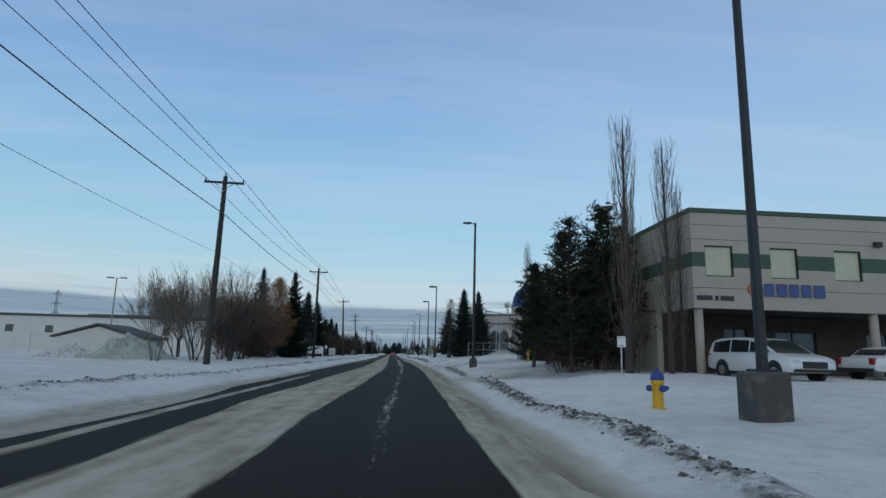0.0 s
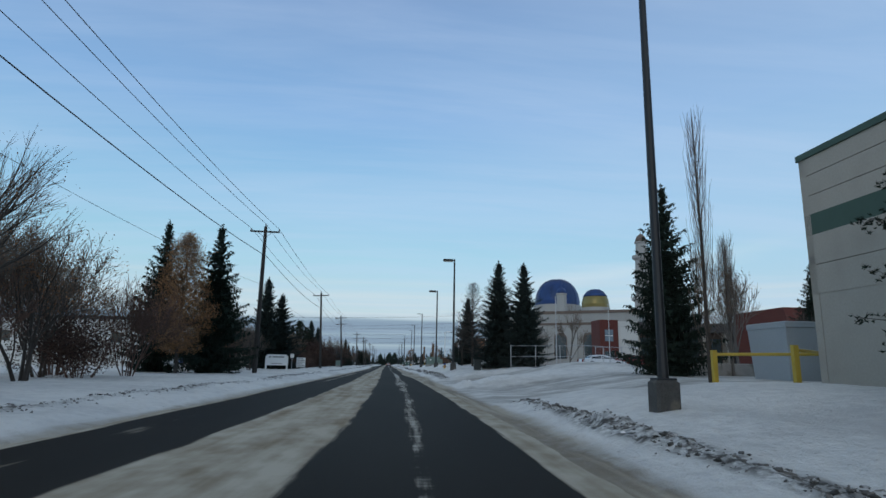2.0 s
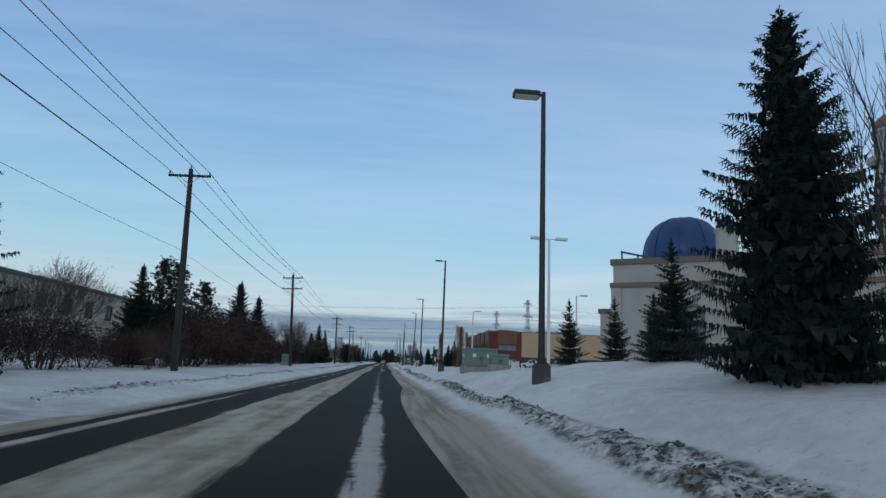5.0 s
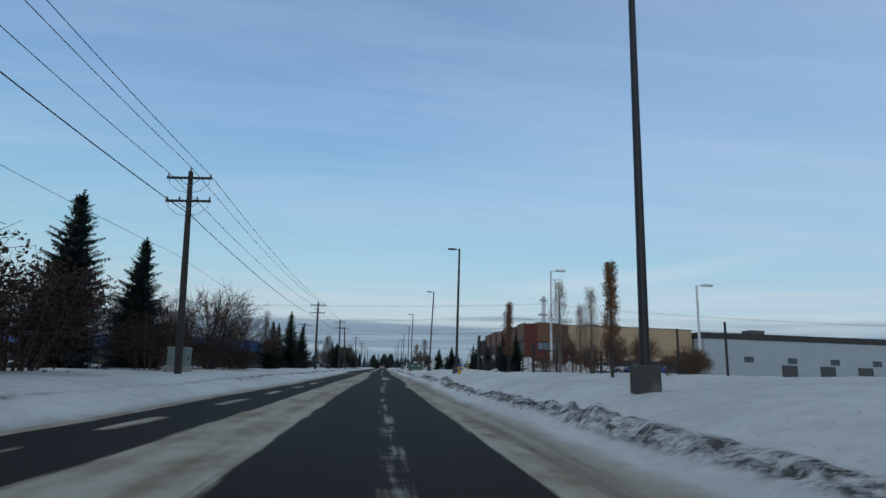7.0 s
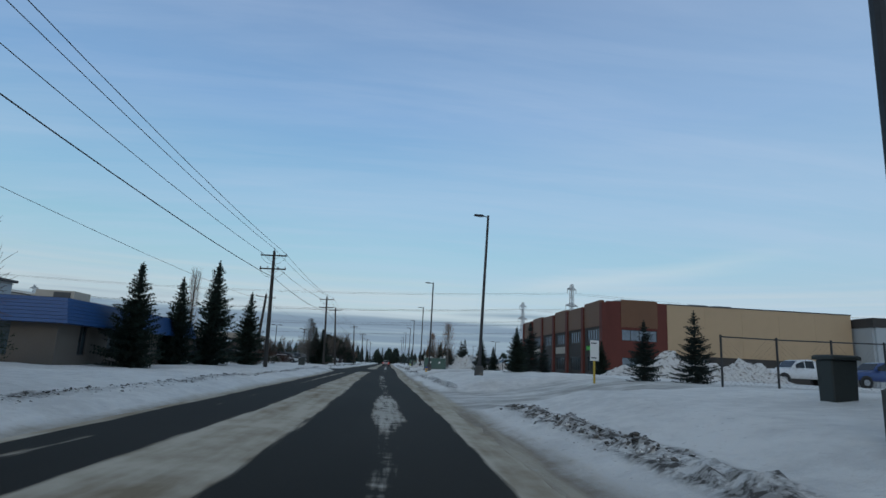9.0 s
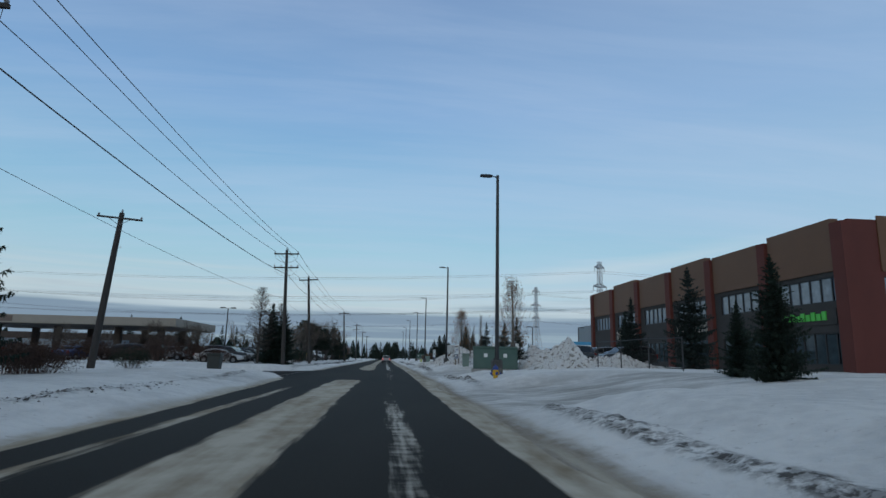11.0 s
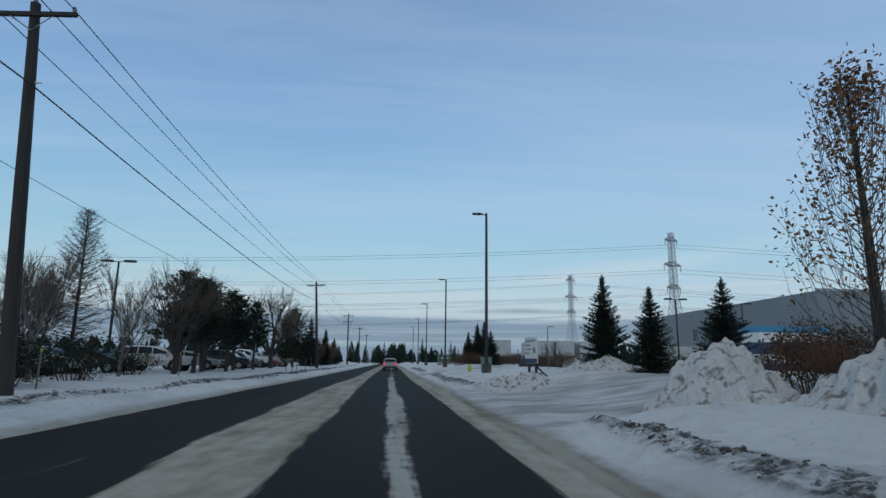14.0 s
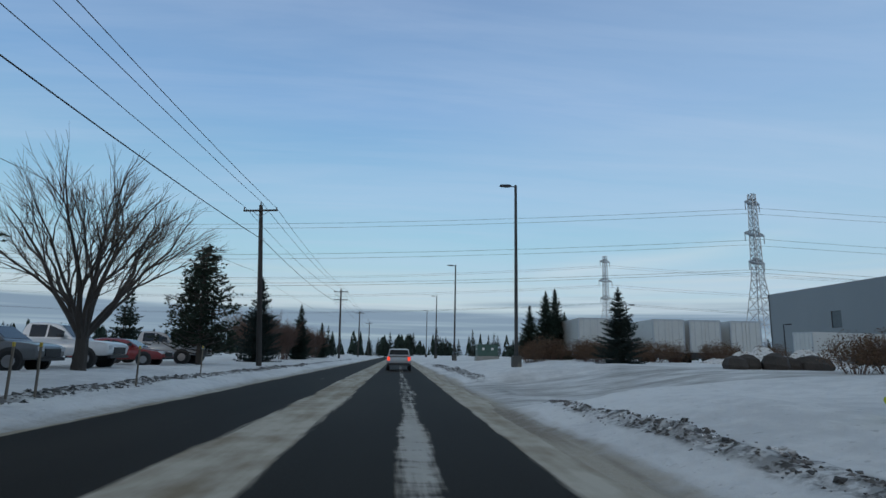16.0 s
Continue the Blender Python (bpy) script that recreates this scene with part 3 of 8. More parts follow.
RIDGE = [(-60, -5.0, 0.6), (9, -5.0, 0.75), (25, -4.82, 0.72), (36, -4.75, 0.35), (48, -4.7, 0.1), (64, -4.6, 0.2), (76, -4.5, 0.55), (90, -4.5, 0.5), (97, -4.45, 0.8), (108, -4.3, 0.4), (137, -3.85, 0.45), (160, -3.8, 0.5), (170, -4.1, 0.25), (185, -4.1, 0.2), (212, -4.3, 0.6), (223, -4.28, 0.65), (229, -4.3, 0.2), (4500, -4.5, 0.1)]


def along(table, y):
    ys = [r[0] for r in table]
    return [float(np.interp(y, ys, [r[k] for r in table])) for k in range(1, len(table[0]))]


def between(a, b, soft, x):
    return smoothstep(a - soft, a + soft, x) * (1 - smoothstep(b - soft, b + soft, x))


def road_layers(xs, y):
    """Slush and white ice across the road at one place along it."""
    w, el = wander(y), edge_l(y)
    wob = 0.12 + 0.10 * noise.noise((1.0, y * 0.11, 2.0)) + 0.06 * noise.noise((4.0, y * 0.5, 2.0))
    centre = along(CENTRE, y)[0] + wob
    here = 1 - smoothstep(233.0, 236.5, y) + smoothstep(255.5, 264.0, y)
    inner = w - 1.62 + 0.5 * wob - (1 - smoothstep(256, 263, y)) * smoothstep(250, 251, y) * 0.5
    place, half, amount = along(STRIP, y)
    ridge, rise = along(RIDGE, y)
    if 130 < y < 172:
        rise *= smoothstep(0.2, 0.3, (y / 6.2) % 1) * (1 - smoothstep(0.66, 0.8, (y / 6.2) % 1)) * 1.5
    sway = 0.06 * noise.noise((7.0, y * 0.25, 2.0))
    out = []
    for x in xs:
        white = between(w + place + sway - half, w + place + sway + half, 0.17, x) * amount * 0.92
        base = max(between(centre, inner, 0.24, x) * here, smoothstep(w + 1.46, w + 1.76, x), (1 - smoothstep(el + 0.02, el + 0.34, x)) * (1 - smoothstep(234, 237, y) + smoothstep(256, 260, y)), between(ridge - 0.2, ridge + 0.2, 0.14, x) * rise)
        out.append((max(base, white), white if white > base else 0.0))
    return out


def flat_road(name, xs, ys, material, z=0.0, side=False):
    me = grid(name, xs, ys, lambda x, y: z + (0 if side else -0.035 * abs(x + 2.3) / 4), material)
    bend = [0.0 if side else wander(y) for y in ys]
    plan = [((xs[k % len(xs)] - bend[k // len(xs)]), ys[k // len(xs)]) for k in range(len(me.vertices))]
    order = np.empty(len(me.loops), dtype=np.int32)
    me.loops.foreach_get("vertex_index", order)
    me.uv_layers.new(name="plan").data.foreach_set("uv", np.array(plan, dtype=np.float32)[order].ravel())
    lay = np.array([(0.1, 0.0) for _ in plan] if side else [v for y in ys for v in road_layers(xs, y)], dtype=np.float32)
    for k, key in enumerate(("slush", "white_ice")):
        me.attributes.new(key, "FLOAT", "POINT").data.foreach_set("value", np.ascontiguousarray(lay[:, k]))
    return part(name, me, None)


road = flat_road("road", [-7.2 + i * 0.1 for i in range(104)], steps((-60, -4, 4), (-4, 340, 0.6), (340, 900, 20)), M["road"])
tagged(road, "wet two-lane asphalt road with bands of grey slush", "road", kind="structure")
side_street = flat_road("side_street", steps((-60, -7.2, 3)), steps((233, 262, 1.5)), M["road"], -0.03, True)
tagged(side_street, "dark wet side street joining the main road", "road", kind="structure")

# ---- trees ----
def spruce_meshes(seed, h=10.0, r=2.3, whorls=34, open_=0.0, fine=1.0):
    """A spruce: a straight trunk and whorls of drooping boughs, each feathered with short side sprays and filled in near the trunk."""
    rnd = random.Random(seed)
    trunk = Mesh().path([(0, 0, -0.3), (0.02, 0, h * 0.5), (0, 0, h * 0.98)], [0.022 * h * 0.7, 0.012 * h * 0.7, 0.015], 7)
    g = Mesh()
    up = Vector((0, 0, 1))
    for w in range(whorls):
        u = (w + rnd.uniform(-0.3, 0.3)) / whorls
        z = h * (0.04 + 0.945 * u)
        reach = r * (1 - u) ** (0.78 if fine > 1 else 0.88) * (0.84 + 0.30 * rnd.random()) + 0.10
        if u < 0.06 and fine <= 1:
            reach *= 0.82
        n = 9 if u < 0.6 else 6
        a0 = rnd.uniform(0, math.tau)
        for b in range(n):
            if rnd.random() < 0.04 + open_:
                continue
            a = a0 + math.tau * b / n + rnd.uniform(-0.3, 0.3)
            ln = reach * rnd.uniform(0.55, 1.14)
            rise = (-0.40 + 0.80 * u) + rnd.uniform(-0.13, 0.13)
            ca, sa = math.cos(a), math.sin(a)
            side = Vector((-sa, ca, 0))
            segs = max(3, int(ln / (0.15 / fine)))
            lift = 0.34 * (1 if rise < 0 else 0.4)
            pts = [Vector((ca * ln * q, sa * ln * q, z + ln * (rise * q + lift * q * q))) for q in [i / segs for i in range(segs + 1)]]
            full = (0.09 + 0.17 * min(1.7, ln)) * (0.8 if fine > 1 else 1)
            for i in range(segs):
                p, q = pts[i], pts[i + 1]
                f = i / segs
                ww = full * (0.30 + 0.95 * math.sin(math.pi * (0.18 + 0.72 * f)))
                d = q - p
                for sgn in (-1, 1):
                    tip = p + side * sgn * ww * rnd.uniform(0.6, 1.25) + d * rnd.uniform(0.9, 2.2) - up * ww * rnd.uniform(0.05, 0.6)
                    g.poly(p - d * 0.12, p + d * 0.55, tip)
                    m = p.lerp(tip, rnd.uniform(0.35, 0.6))
                    g.poly(m + d * 0.25, m - d * 0.25, m + d * rnd.uniform(-0.2, 0.9) - up * ww * rnd.uniform(0.35, 0.95))
                if f < 0.62:
                    c = p + side * rnd.gauss(0, ww * 0.45) - up * ww * rnd.uniform(0.0, 0.5)
                    k1 = (side * rnd.gauss(0, 1) + d.normalized() * rnd.gauss(0, 1)).normalized() * rnd.uniform(0.12, 0.22)
                    g.poly(c - k1, c + k1, c + k1 * rnd.uniform(-0.5, 0.5) - up * rnd.uniform(0.16, 0.38))
                elif i % 2 == 0:
                    g.poly(p + up * 0.03, q + up * 0.03, p.lerp(q, 0.5) - up * ww * rnd.uniform(0.3, 0.8))
            e = pts[-1]
            out = Vector((ca, sa, 0.15))
            g.poly(pts[-2] + side * 0.035, e + out * rnd.uniform(0.08, 0.18), pts[-2] - side * 0.035)
    for i in range(14):
        a = i * 2.4
        z = h * (0.92 + 0.0055 * i)
        g.poly((0, 0, z), (0.13 * math.cos(a), 0.13 * math.sin(a), z + 0.07), (0.02 * math.cos(a), 0.02 * math.sin(a), z + 0.16))
    g.poly((-0.02, 0, h * 0.97), (0.02, 0, h * 0.97), (0, 0, h * 1.01))
    return trunk, g


def pine_meshes(seed, h=10.0, r=3.2, fine=False, clear=0.07):
    """A pine: a bent trunk, upswept limbs and rounded tufts of long needles in open masses."""
    rnd = random.Random(seed)
    trunk = Mesh().path([(0, 0, -0.3), (0.15, 0.1, h * 0.3), (-0.1, 0.1, h * 0.65), (0.05, 0, h * 0.95)], [0.19, 0.15, 0.10, 0.03], 7)
    tufts = Mesh()

    def tuft(c, k):
        for _ in range(9 if fine else 7):
            d = Vector((rnd.gauss(0, 1), rnd.gauss(0, 1), rnd.gauss(0.55, 0.8))).normalized()
            u = d.orthogonal().normalized() * k * (0.22 if fine else 0.3)
            tufts.poly(c - u, c + u, c + d * k * rnd.uniform(0.7, 1.3))

    for k in range(72):
        u = clear + (0.98 - clear) * (k + rnd.random()) / 72
        a = k * 2.39996 + rnd.uniform(-0.3, 0.3)
        ln = r * (0.22 + 0.92 * (1 - u) ** (0.75 if clear < 0.2 else 0.5)) * rnd.uniform(0.6, 1.1)
        if u > 0.72:
            ln *= 1 - 2.4 * (u - 0.72)
        base = Vector((0, 0, h * u))
        tip = base + Vector((math.cos(a) * ln, math.sin(a) * ln, ln * rnd.uniform(0.10, 0.55)))
        mid = (base + tip) / 2 - Vector((0, 0, ln * 0.10))
        trunk.path([base, mid, tip], [0.06, 0.04, 0.012], 4, False)
        subs = [(rnd.uniform(0.30, 1.0), Vector((rnd.gauss(0, 0.38), rnd.gauss(0, 0.38), rnd.gauss(0.12, 0.2)))) for _ in range(8 if u < 0.6 else 5)]
        for f, o in subs:
            c0 = base.lerp(tip, f)
            e = c0 + o
            trunk.path([c0, e], [0.016, 0.007], 3, False)
            for _ in range(12 if fine else 4):
                c = c0.lerp(e, rnd.uniform(0.2, 1.2)) + Vector((rnd.gauss(0, 0.13), rnd.gauss(0, 0.13), rnd.gauss(0, 0.10)))
                tuft(c, rnd.uniform(0.08, 0.15) if fine else rnd.uniform(0.14, 0.24))
    return trunk, tufts


def bare_meshes(seed, h=8.0, spread=0.55, stems=1, levels=5, droop=0.0, up=0.25, first=0.25, r0=None, twig_r=0.008, split=(2, 4), shrink=0.72, crotch=0.0, fan=None):
    """A leafless tree grown by forking: limbs in one mesh, twigs in another; also the twig ends."""
    rnd = random.Random(seed)
    limbs, twigs, ends = Mesh(), Mesh(), []
    r0 = r0 or 0.02 * h

    def grow(p, d, ln, r, lev):
        q1 = p + d * ln * 0.5 + Vector((rnd.gauss(0, 1), rnd.gauss(0, 1), 0)) * ln * 0.04
        d2 = (d + Vector((rnd.gauss(0, 0.12), rnd.gauss(0, 0.12), up * 0.3 - droop * (0.2 if lev < 2 else 0.0)))).normalized()
        q2 = q1 + d2 * ln * 0.5
        rr = max(twig_r, r * 0.66)
        if lev > 1:
            limbs.path([p, q1, q2], [r, (r + rr) / 2, rr], 5 if r > 0.05 else 4, False)
        else:
            twigs.path([p, q1, q2] if lev else [p, q2], [max(twig_r, r), max(twig_r, rr), twig_r * 0.6] if lev else [twig_r, twig_r * 0.5], 3, False)
        if lev == 0:
            ends.append(q2)
            return
        kids = rnd.randint(*split)
        for k in range(kids):
            t = 1.0 if k == 0 else rnd.uniform(0.35, 1.0)
            o = q1.lerp(q2, (t - 0.5) * 2) if t > 0.5 else p.lerp(q1, t * 2)
            side = d2.orthogonal().normalized()
            side.rotate(Matrix.Rotation(rnd.uniform(0, math.tau), 3, d2))
            ang = spread * (0.35 if k == 0 else rnd.uniform(0.7, 1.25))
            nd = (d2 * math.cos(ang) + side * math.sin(ang) + Vector((0, 0, up * 0.4 - droop * (0.3 if lev <= 2 else 0)))).normalized()
            grow(o, nd, ln * shrink * rnd.uniform(0.8, 1.15), rr * (0.95 if k == 0 else 0.7), lev - 1)

    if crotch:
        limbs.path([(0, 0, -0.2), (0.03, 0, crotch * h * 0.5), (0, 0, crotch * h)], [r0 * 1.9, r0 * 1.5, r0 * 1.45], 9, False)
    for s in range(stems):
        a = math.tau * s / stems + rnd.uniform(-0.4, 0.4)
        tilt = 0.0 if stems == 1 else rnd.uniform(0.1, fan or spread)
        if crotch:
            d = Vector((math.cos(a) * tilt, math.sin(a) * tilt, 1)).normalized()
            grow(Vector((math.cos(a), math.sin(a), 0)) * 0.1 + Vector((0, 0, crotch * h * rnd.uniform(0.8, 0.97))), d, h * first, r0 * rnd.uniform(0.6, 1), levels)
            continue
        d = Vector((math.cos(a) * tilt, math.sin(a) * tilt, 1)).normalized()
        grow(Vector((math.cos(a), math.sin(a), 0)) * (0 if stems == 1 else 0.15) + Vector((0, 0, -0.2)), d, h * first, r0, levels)
    return limbs, twigs, ends


def columnar_meshes(seed, h=12.0, r=0.9, n=120, taper=0.5):
    """A poplar: a slim trunk with steep branches held close to it."""
    rnd = random.Random(seed)
    limbs, twigs, ends = Mesh(), Mesh(), []
    limbs.path([(0, 0, -0.2), (0.05, 0, h * 0.5), (0, 0.05, h)], [0.16, 0.09, 0.012], 6, False)
    for k in range(n):
        z = h * (0.10 + 0.78 * k / n)
        a = k * 2.4
        ln = min(h * 0.30, (h - z) * 0.75) * rnd.uniform(0.6, 1.1)
        out = r * rnd.uniform(0.5, 1.1) * (1 - taper * z / h)
        p0 = Vector((0, 0, z))
        p1 = p0 + Vector((math.cos(a) * out * 0.7, math.sin(a) * out * 0.7, ln * 0.4))
        p2 = p0 + Vector((math.cos(a) * out, math.sin(a) * out, ln))
        (limbs if k % 3 == 0 else twigs).path([p0, p1, p2], [0.015, 0.010, 0.004], 3, False)
        for j in range(4):
            q = p1.lerp(p2, rnd.random())
            e = q + Vector((rnd.gauss(0, 0.12), rnd.gauss(0, 0.12), rnd.uniform(0.3, 0.8)))
            twigs.path([q, e], [0.006, 0.003], 3, False)
            ends.append(e)
    return limbs, twigs, ends


def larch_meshes(seed, h=13.0, r=3.0):
    """A leafless larch: a straight trunk with thin level branches, upturned at the ends and knobbly with twigs."""
    rnd = random.Random(seed)
    limbs, twigs, ends = Mesh(), Mesh(), []
    limbs.path([(0, 0, -0.2), (0.05, 0, h * 0.5), (0, 0, h)], [0.17, 0.11, 0.012], 7, False)
    for k in range(120):
        u = (k + rnd.random()) / 120
        z = h * (0.15 + 0.83 * u)
        a = k * 2.39996 + rnd.uniform(-0.4, 0.4)
        ln = r * (1 - u) ** 0.7 * min(1.0, 0.55 + 2.2 * u) * rnd.uniform(0.65, 1.12) + 0.25
        c, w = math.cos(a), math.sin(a)
        tilt = -0.12 + 0.75 * u
        pts = [Vector((c * ln * t + rnd.gauss(0, 0.03), w * ln * t + rnd.gauss(0, 0.03), z + ln * (tilt * t + 0.30 * t * t))) for t in (0, 0.3, 0.6, 0.85, 1)]
        limbs.path(pts, [0.034, 0.028, 0.02, 0.012, 0.006], 3, False)
        for j in range(int(16 + 44 * ln / r)):
            t = rnd.uniform(0.15, 1)
            i = min(3, int(t * 4))
            p = pts[i].lerp(pts[i + 1], t * 4 - i)
            e = p + Vector((rnd.gauss(0, 0.26), rnd.gauss(0, 0.26), rnd.uniform(-0.22, 0.26)))
            twigs.path([p, e], [0.010, 0.005], 3, False)
            ends.append(e)
    return limbs, twigs, ends


def leaves_mesh(ends, seed, per=2, size=0.07, jitter=0.18, keep=1.0):
    rnd = random.Random(seed)
    g = Mesh()
    for e in ends:
        if rnd.random() > keep:
            continue
        for _ in range(per):
            c = e + Vector((rnd.gauss(0, jitter), rnd.gauss(0, jitter), rnd.gauss(0, jitter)))
            a, b = Vector((rnd.gauss(0, 1), rnd.gauss(0, 1), rnd.gauss(0, 1))).normalized() * size, Vector((rnd.gauss(0, 1), rnd.gauss(0, 1), rnd.gauss(0, 1))).normalized() * size * 0.7
            g.poly(c - a, c - b, c + a, c + b)
    return g


def tree_thing(name, label, category, parts):
    """One tree with its parts; each part is (name, mesh, material, label)."""
    t = thing(name, label, category)
    for pname, mesh, material, plabel in parts:
        p = part(pname, mesh.data(pname, material), material, t, plabel)
        if pname != "trunk":
            p["kind"] = "stuff"
    return t


class Stock:
    """Keeps the first tree of a kind and copies it from then on."""

    def __init__(self):
        self.first = {}

    def put(self, key, make, x, y, s=1.0, turn=0.0, sz=None, z=None, lean=(0, 0), label=""):
        zz = height(x, y) - 0.03 if z is None else z
        m = pose(x, y, zz, lean[0], lean[1], turn) @ Matrix.Diagonal((s, s, sz or s, 1))
        if key not in self.first:
            ob = make()
            ob.matrix_basis = m
            self.first[key] = ob
        else:
            src = self.first[key]
            keep = src.matrix_basis.copy()
            src.scale = (1, 1, 1)
            ob = copy_thing(src, m)
            src.matrix_basis = keep
        if label:
            ob["label"] = label
        return ob


TREES = Stock()


def spruce(x, y, h, kind=0, w=1.0, label=""):
    def make():
        tr, nd = spruce_meshes(11 + kind, 10.0, (2.65, 2.95, 2.45, 2.8, 2.6, 2.5)[kind], (38, 36, 40, 27, 44, 20)[kind], (0, 0.02, 0, 0.10, 0, 0)[kind], (1, 1, 1, 1, 2.1, 0.45)[kind])
        return tree_thing("spruce_tree", "dark green spruce with drooping boughs in the snow", "spruce tree",
                          [("trunk", tr, M["bark"], "rough brown bark"), ("crown", nd, M["needles_blue" if kind in (1, 3, 4) else "needles"], "dark green needles")])
    s = h / 10.0
    return TREES.put(("spruce", kind), make, x, y, s * w, (x * 37 + y * 53) % 360, s, label=label)


def pine(x, y, h, kind=0, w=1.0):
    def make():
        tr, nd = pine_meshes(51 + kind, 10.0, 2.7, y < 60, 0.30 if kind > 1 else 0.07)
        return tree_thing("pine_tree", "dark pine with upswept limbs and tufted needles", "pine tree",
                          [("trunk", tr, M["bark"], "brown scaly bark"), ("crown", nd, M["pine_needles"], "dark green needle tufts")])
    return TREES.put(("pine", kind, y < 60), make, x, y, h / 10 * w, (x * 37 + y * 53) % 360, h / 10)


BARE = {
    "shrub": (dict(h=6, spread=0.44, stems=9, levels=5, up=0.30, first=0.33, r0=0.026, split=(2, 3), twig_r=0.007), "bark_grey", "twig", "bare_shrub", "leafless many-stemmed shrub with fine grey twigs", "shrub"),
    "round": (dict(h=5, spread=0.62, stems=9, levels=5, up=0.16, first=0.34, r0=0.06, split=(3, 3), twig_r=0.007, shrink=0.74), "bark", "twig_red", "bare_shrub", "wide rounded leafless shrub with fine brown twigs", "shrub"),
    "grove": (dict(h=8, spread=0.50, stems=4, levels=6, up=0.24, first=0.24, r0=0.07, split=(3, 3), twig_r=0.008, shrink=0.76), "bark", "twig", "bare_tree", "leafless tree with several stems and dense twigs", "tree"),
    "ash": (dict(h=8, spread=0.42, stems=1, levels=5, up=0.3, first=0.27, r0=0.11, split=(3, 4), twig_r=0.010, shrink=0.76), "bark_grey", "twig", "bare_tree", "leafless young tree with an upright crown", "tree"),
    "dark": (dict(h=8, spread=0.45, stems=1, levels=5, up=0.3, first=0.27, r0=0.075, split=(3, 3), twig_r=0.007, shrink=0.76), "bark", "bark", "bare_tree", "leafless dark-barked young tree with fine twigs", "tree"),
    "elm": (dict(h=9, spread=0.40, stems=9, levels=5, up=0.10, first=0.25, r0=0.15, split=(3, 3), twig_r=0.008, shrink=0.76, crotch=0.17, fan=1.25), "bark", "twig", "elm_tree", "large leafless elm with a wide vase-shaped crown", "tree"),
    "red": (dict(h=5, spread=0.6, stems=9, levels=4, up=0.25, first=0.33, r0=0.03, split=(3, 4), twig_r=0.009), "twig_red", "twig_red", "bare_shrub", "dense leafless shrub with reddish twigs", "shrub"),
}


def bare(x, y, h, key, w=1.0, leafy=0.0, label=""):
    def make():
        kw, lm, tm, name, lab, cat = BARE[key]
        lb, tw, ends = bare_meshes(len(key) * 7 + ord(key[0]), **kw)
        parts = [("trunk", lb, M[lm], ""), ("crown", tw, M[tm], "")]
        if leafy:
            parts.append(("foliage", leaves_mesh(ends, 3, 3, 0.04, 0.2, leafy), M["leaf_brown"], "dry brown leaves"))
            lab = lab.replace("leafless", "nearly leafless").split(" with ")[0] + " with dry brown leaves"
        return tree_thing(name, lab, cat, parts)
    s = h / BARE[key][0]["h"]
    return TREES.put((key, leafy), make, x, y, s * w, (x * 71 + y * 29) % 360, s, label=label)


def poplar(x, y, h, w=1.0, leafy=0.0, lean=(0, 0)):
    def make():
        lb, tw, ends = columnar_meshes(5, 12.0, 0.95, taper=0.85 if leafy else 0.5)
        parts = [("trunk", lb, M["bark"], ""), ("crown", tw, M["twig"], "")]
        if leafy:
            parts.append(("foliage", leaves_mesh(ends, 9, 12, 0.085, 0.16, 1.0), M["leaf_brown"], "withered brown leaves"))
        return tree_thing("poplar_tree", "slim columnar poplar " + ("with withered brown leaves" if leafy else "without leaves"), "poplar tree", parts)
    return TREES.put(("poplar", leafy), make, x, y, h / 12 * w, (x * 71 + y * 29) % 360, h / 12, lean=lean)


def larch(x, y, h, w=1.0):
    def make():
        lb, tw, ends = larch_meshes(3)
        return tree_thing("larch_tree", "leafless larch with thin level branches", "larch tree", [("trunk", lb, M["bark"], ""), ("crown", tw, M["bark"], ""), ("cones", leaves_mesh(ends, 6, 1, 0.026, 0.03, 0.6), M["bark"], "small dark cones")])
    return TREES.put("larch", make, x, y, h / 13 * w, (x * 71 + y * 29) % 360, h / 13)


def birch(x, y, h, w=1.0):
    def make():
        lb, tw, ends = columnar_meshes(77, 8.0, 1.9, 110, 0.95)
        return tree_thing("birch_tree", "slender birch with sparse orange-brown leaves", "birch tree",
                          [("trunk", lb, M["bark_grey"], ""), ("crown", tw, M["twig"], ""), ("foliage", leaves_mesh(ends, 4, 4, 0.06, 0.16, 0.8), M["leaf_brown"], "sparse orange-brown leaves")])
    return TREES.put("birch", make, x, y, h / 8 * w, (x * 71 + y * 29) % 360, h / 8)


def leafy_tree(x, y, h, w=1.0):
    def make():
        lb, tw, ends = columnar_meshes(31, 8.0, 2.3, 130, 1.0)
        return tree_thing("oak_tree", "young tree holding withered orange-brown leaves", "tree",
                          [("trunk", lb, M["bark"], ""), ("crown", tw, M["twig"], ""), ("foliage", leaves_mesh(ends, 4, 5, 0.066, 0.17, 0.95), M["leaf_brown"], "withered orange-brown leaves")])
    return TREES.put("leafy", make, x, y, h / 8 * w, (x * 71 + y * 29) % 360, h / 8)


def rust_tree(x, y, h, w=1.0):
    def make():
        lb, tw, ends = larch_meshes(12, 13.0, 3.3)
        return tree_thing("larch_tree", "conical larch full of rusty orange autumn needles", "larch tree",
                          [("trunk", lb, M["bark"], ""), ("crown", tw, M["twig"], ""), ("foliage", leaves_mesh(ends, 4, 7, 0.06, 0.18, 0.9), M["rust_needles"], "rusty orange needles")])
    return TREES.put("rusty", make, x, y, h / 13 * w, (x * 71 + y * 29) % 360, h / 13)


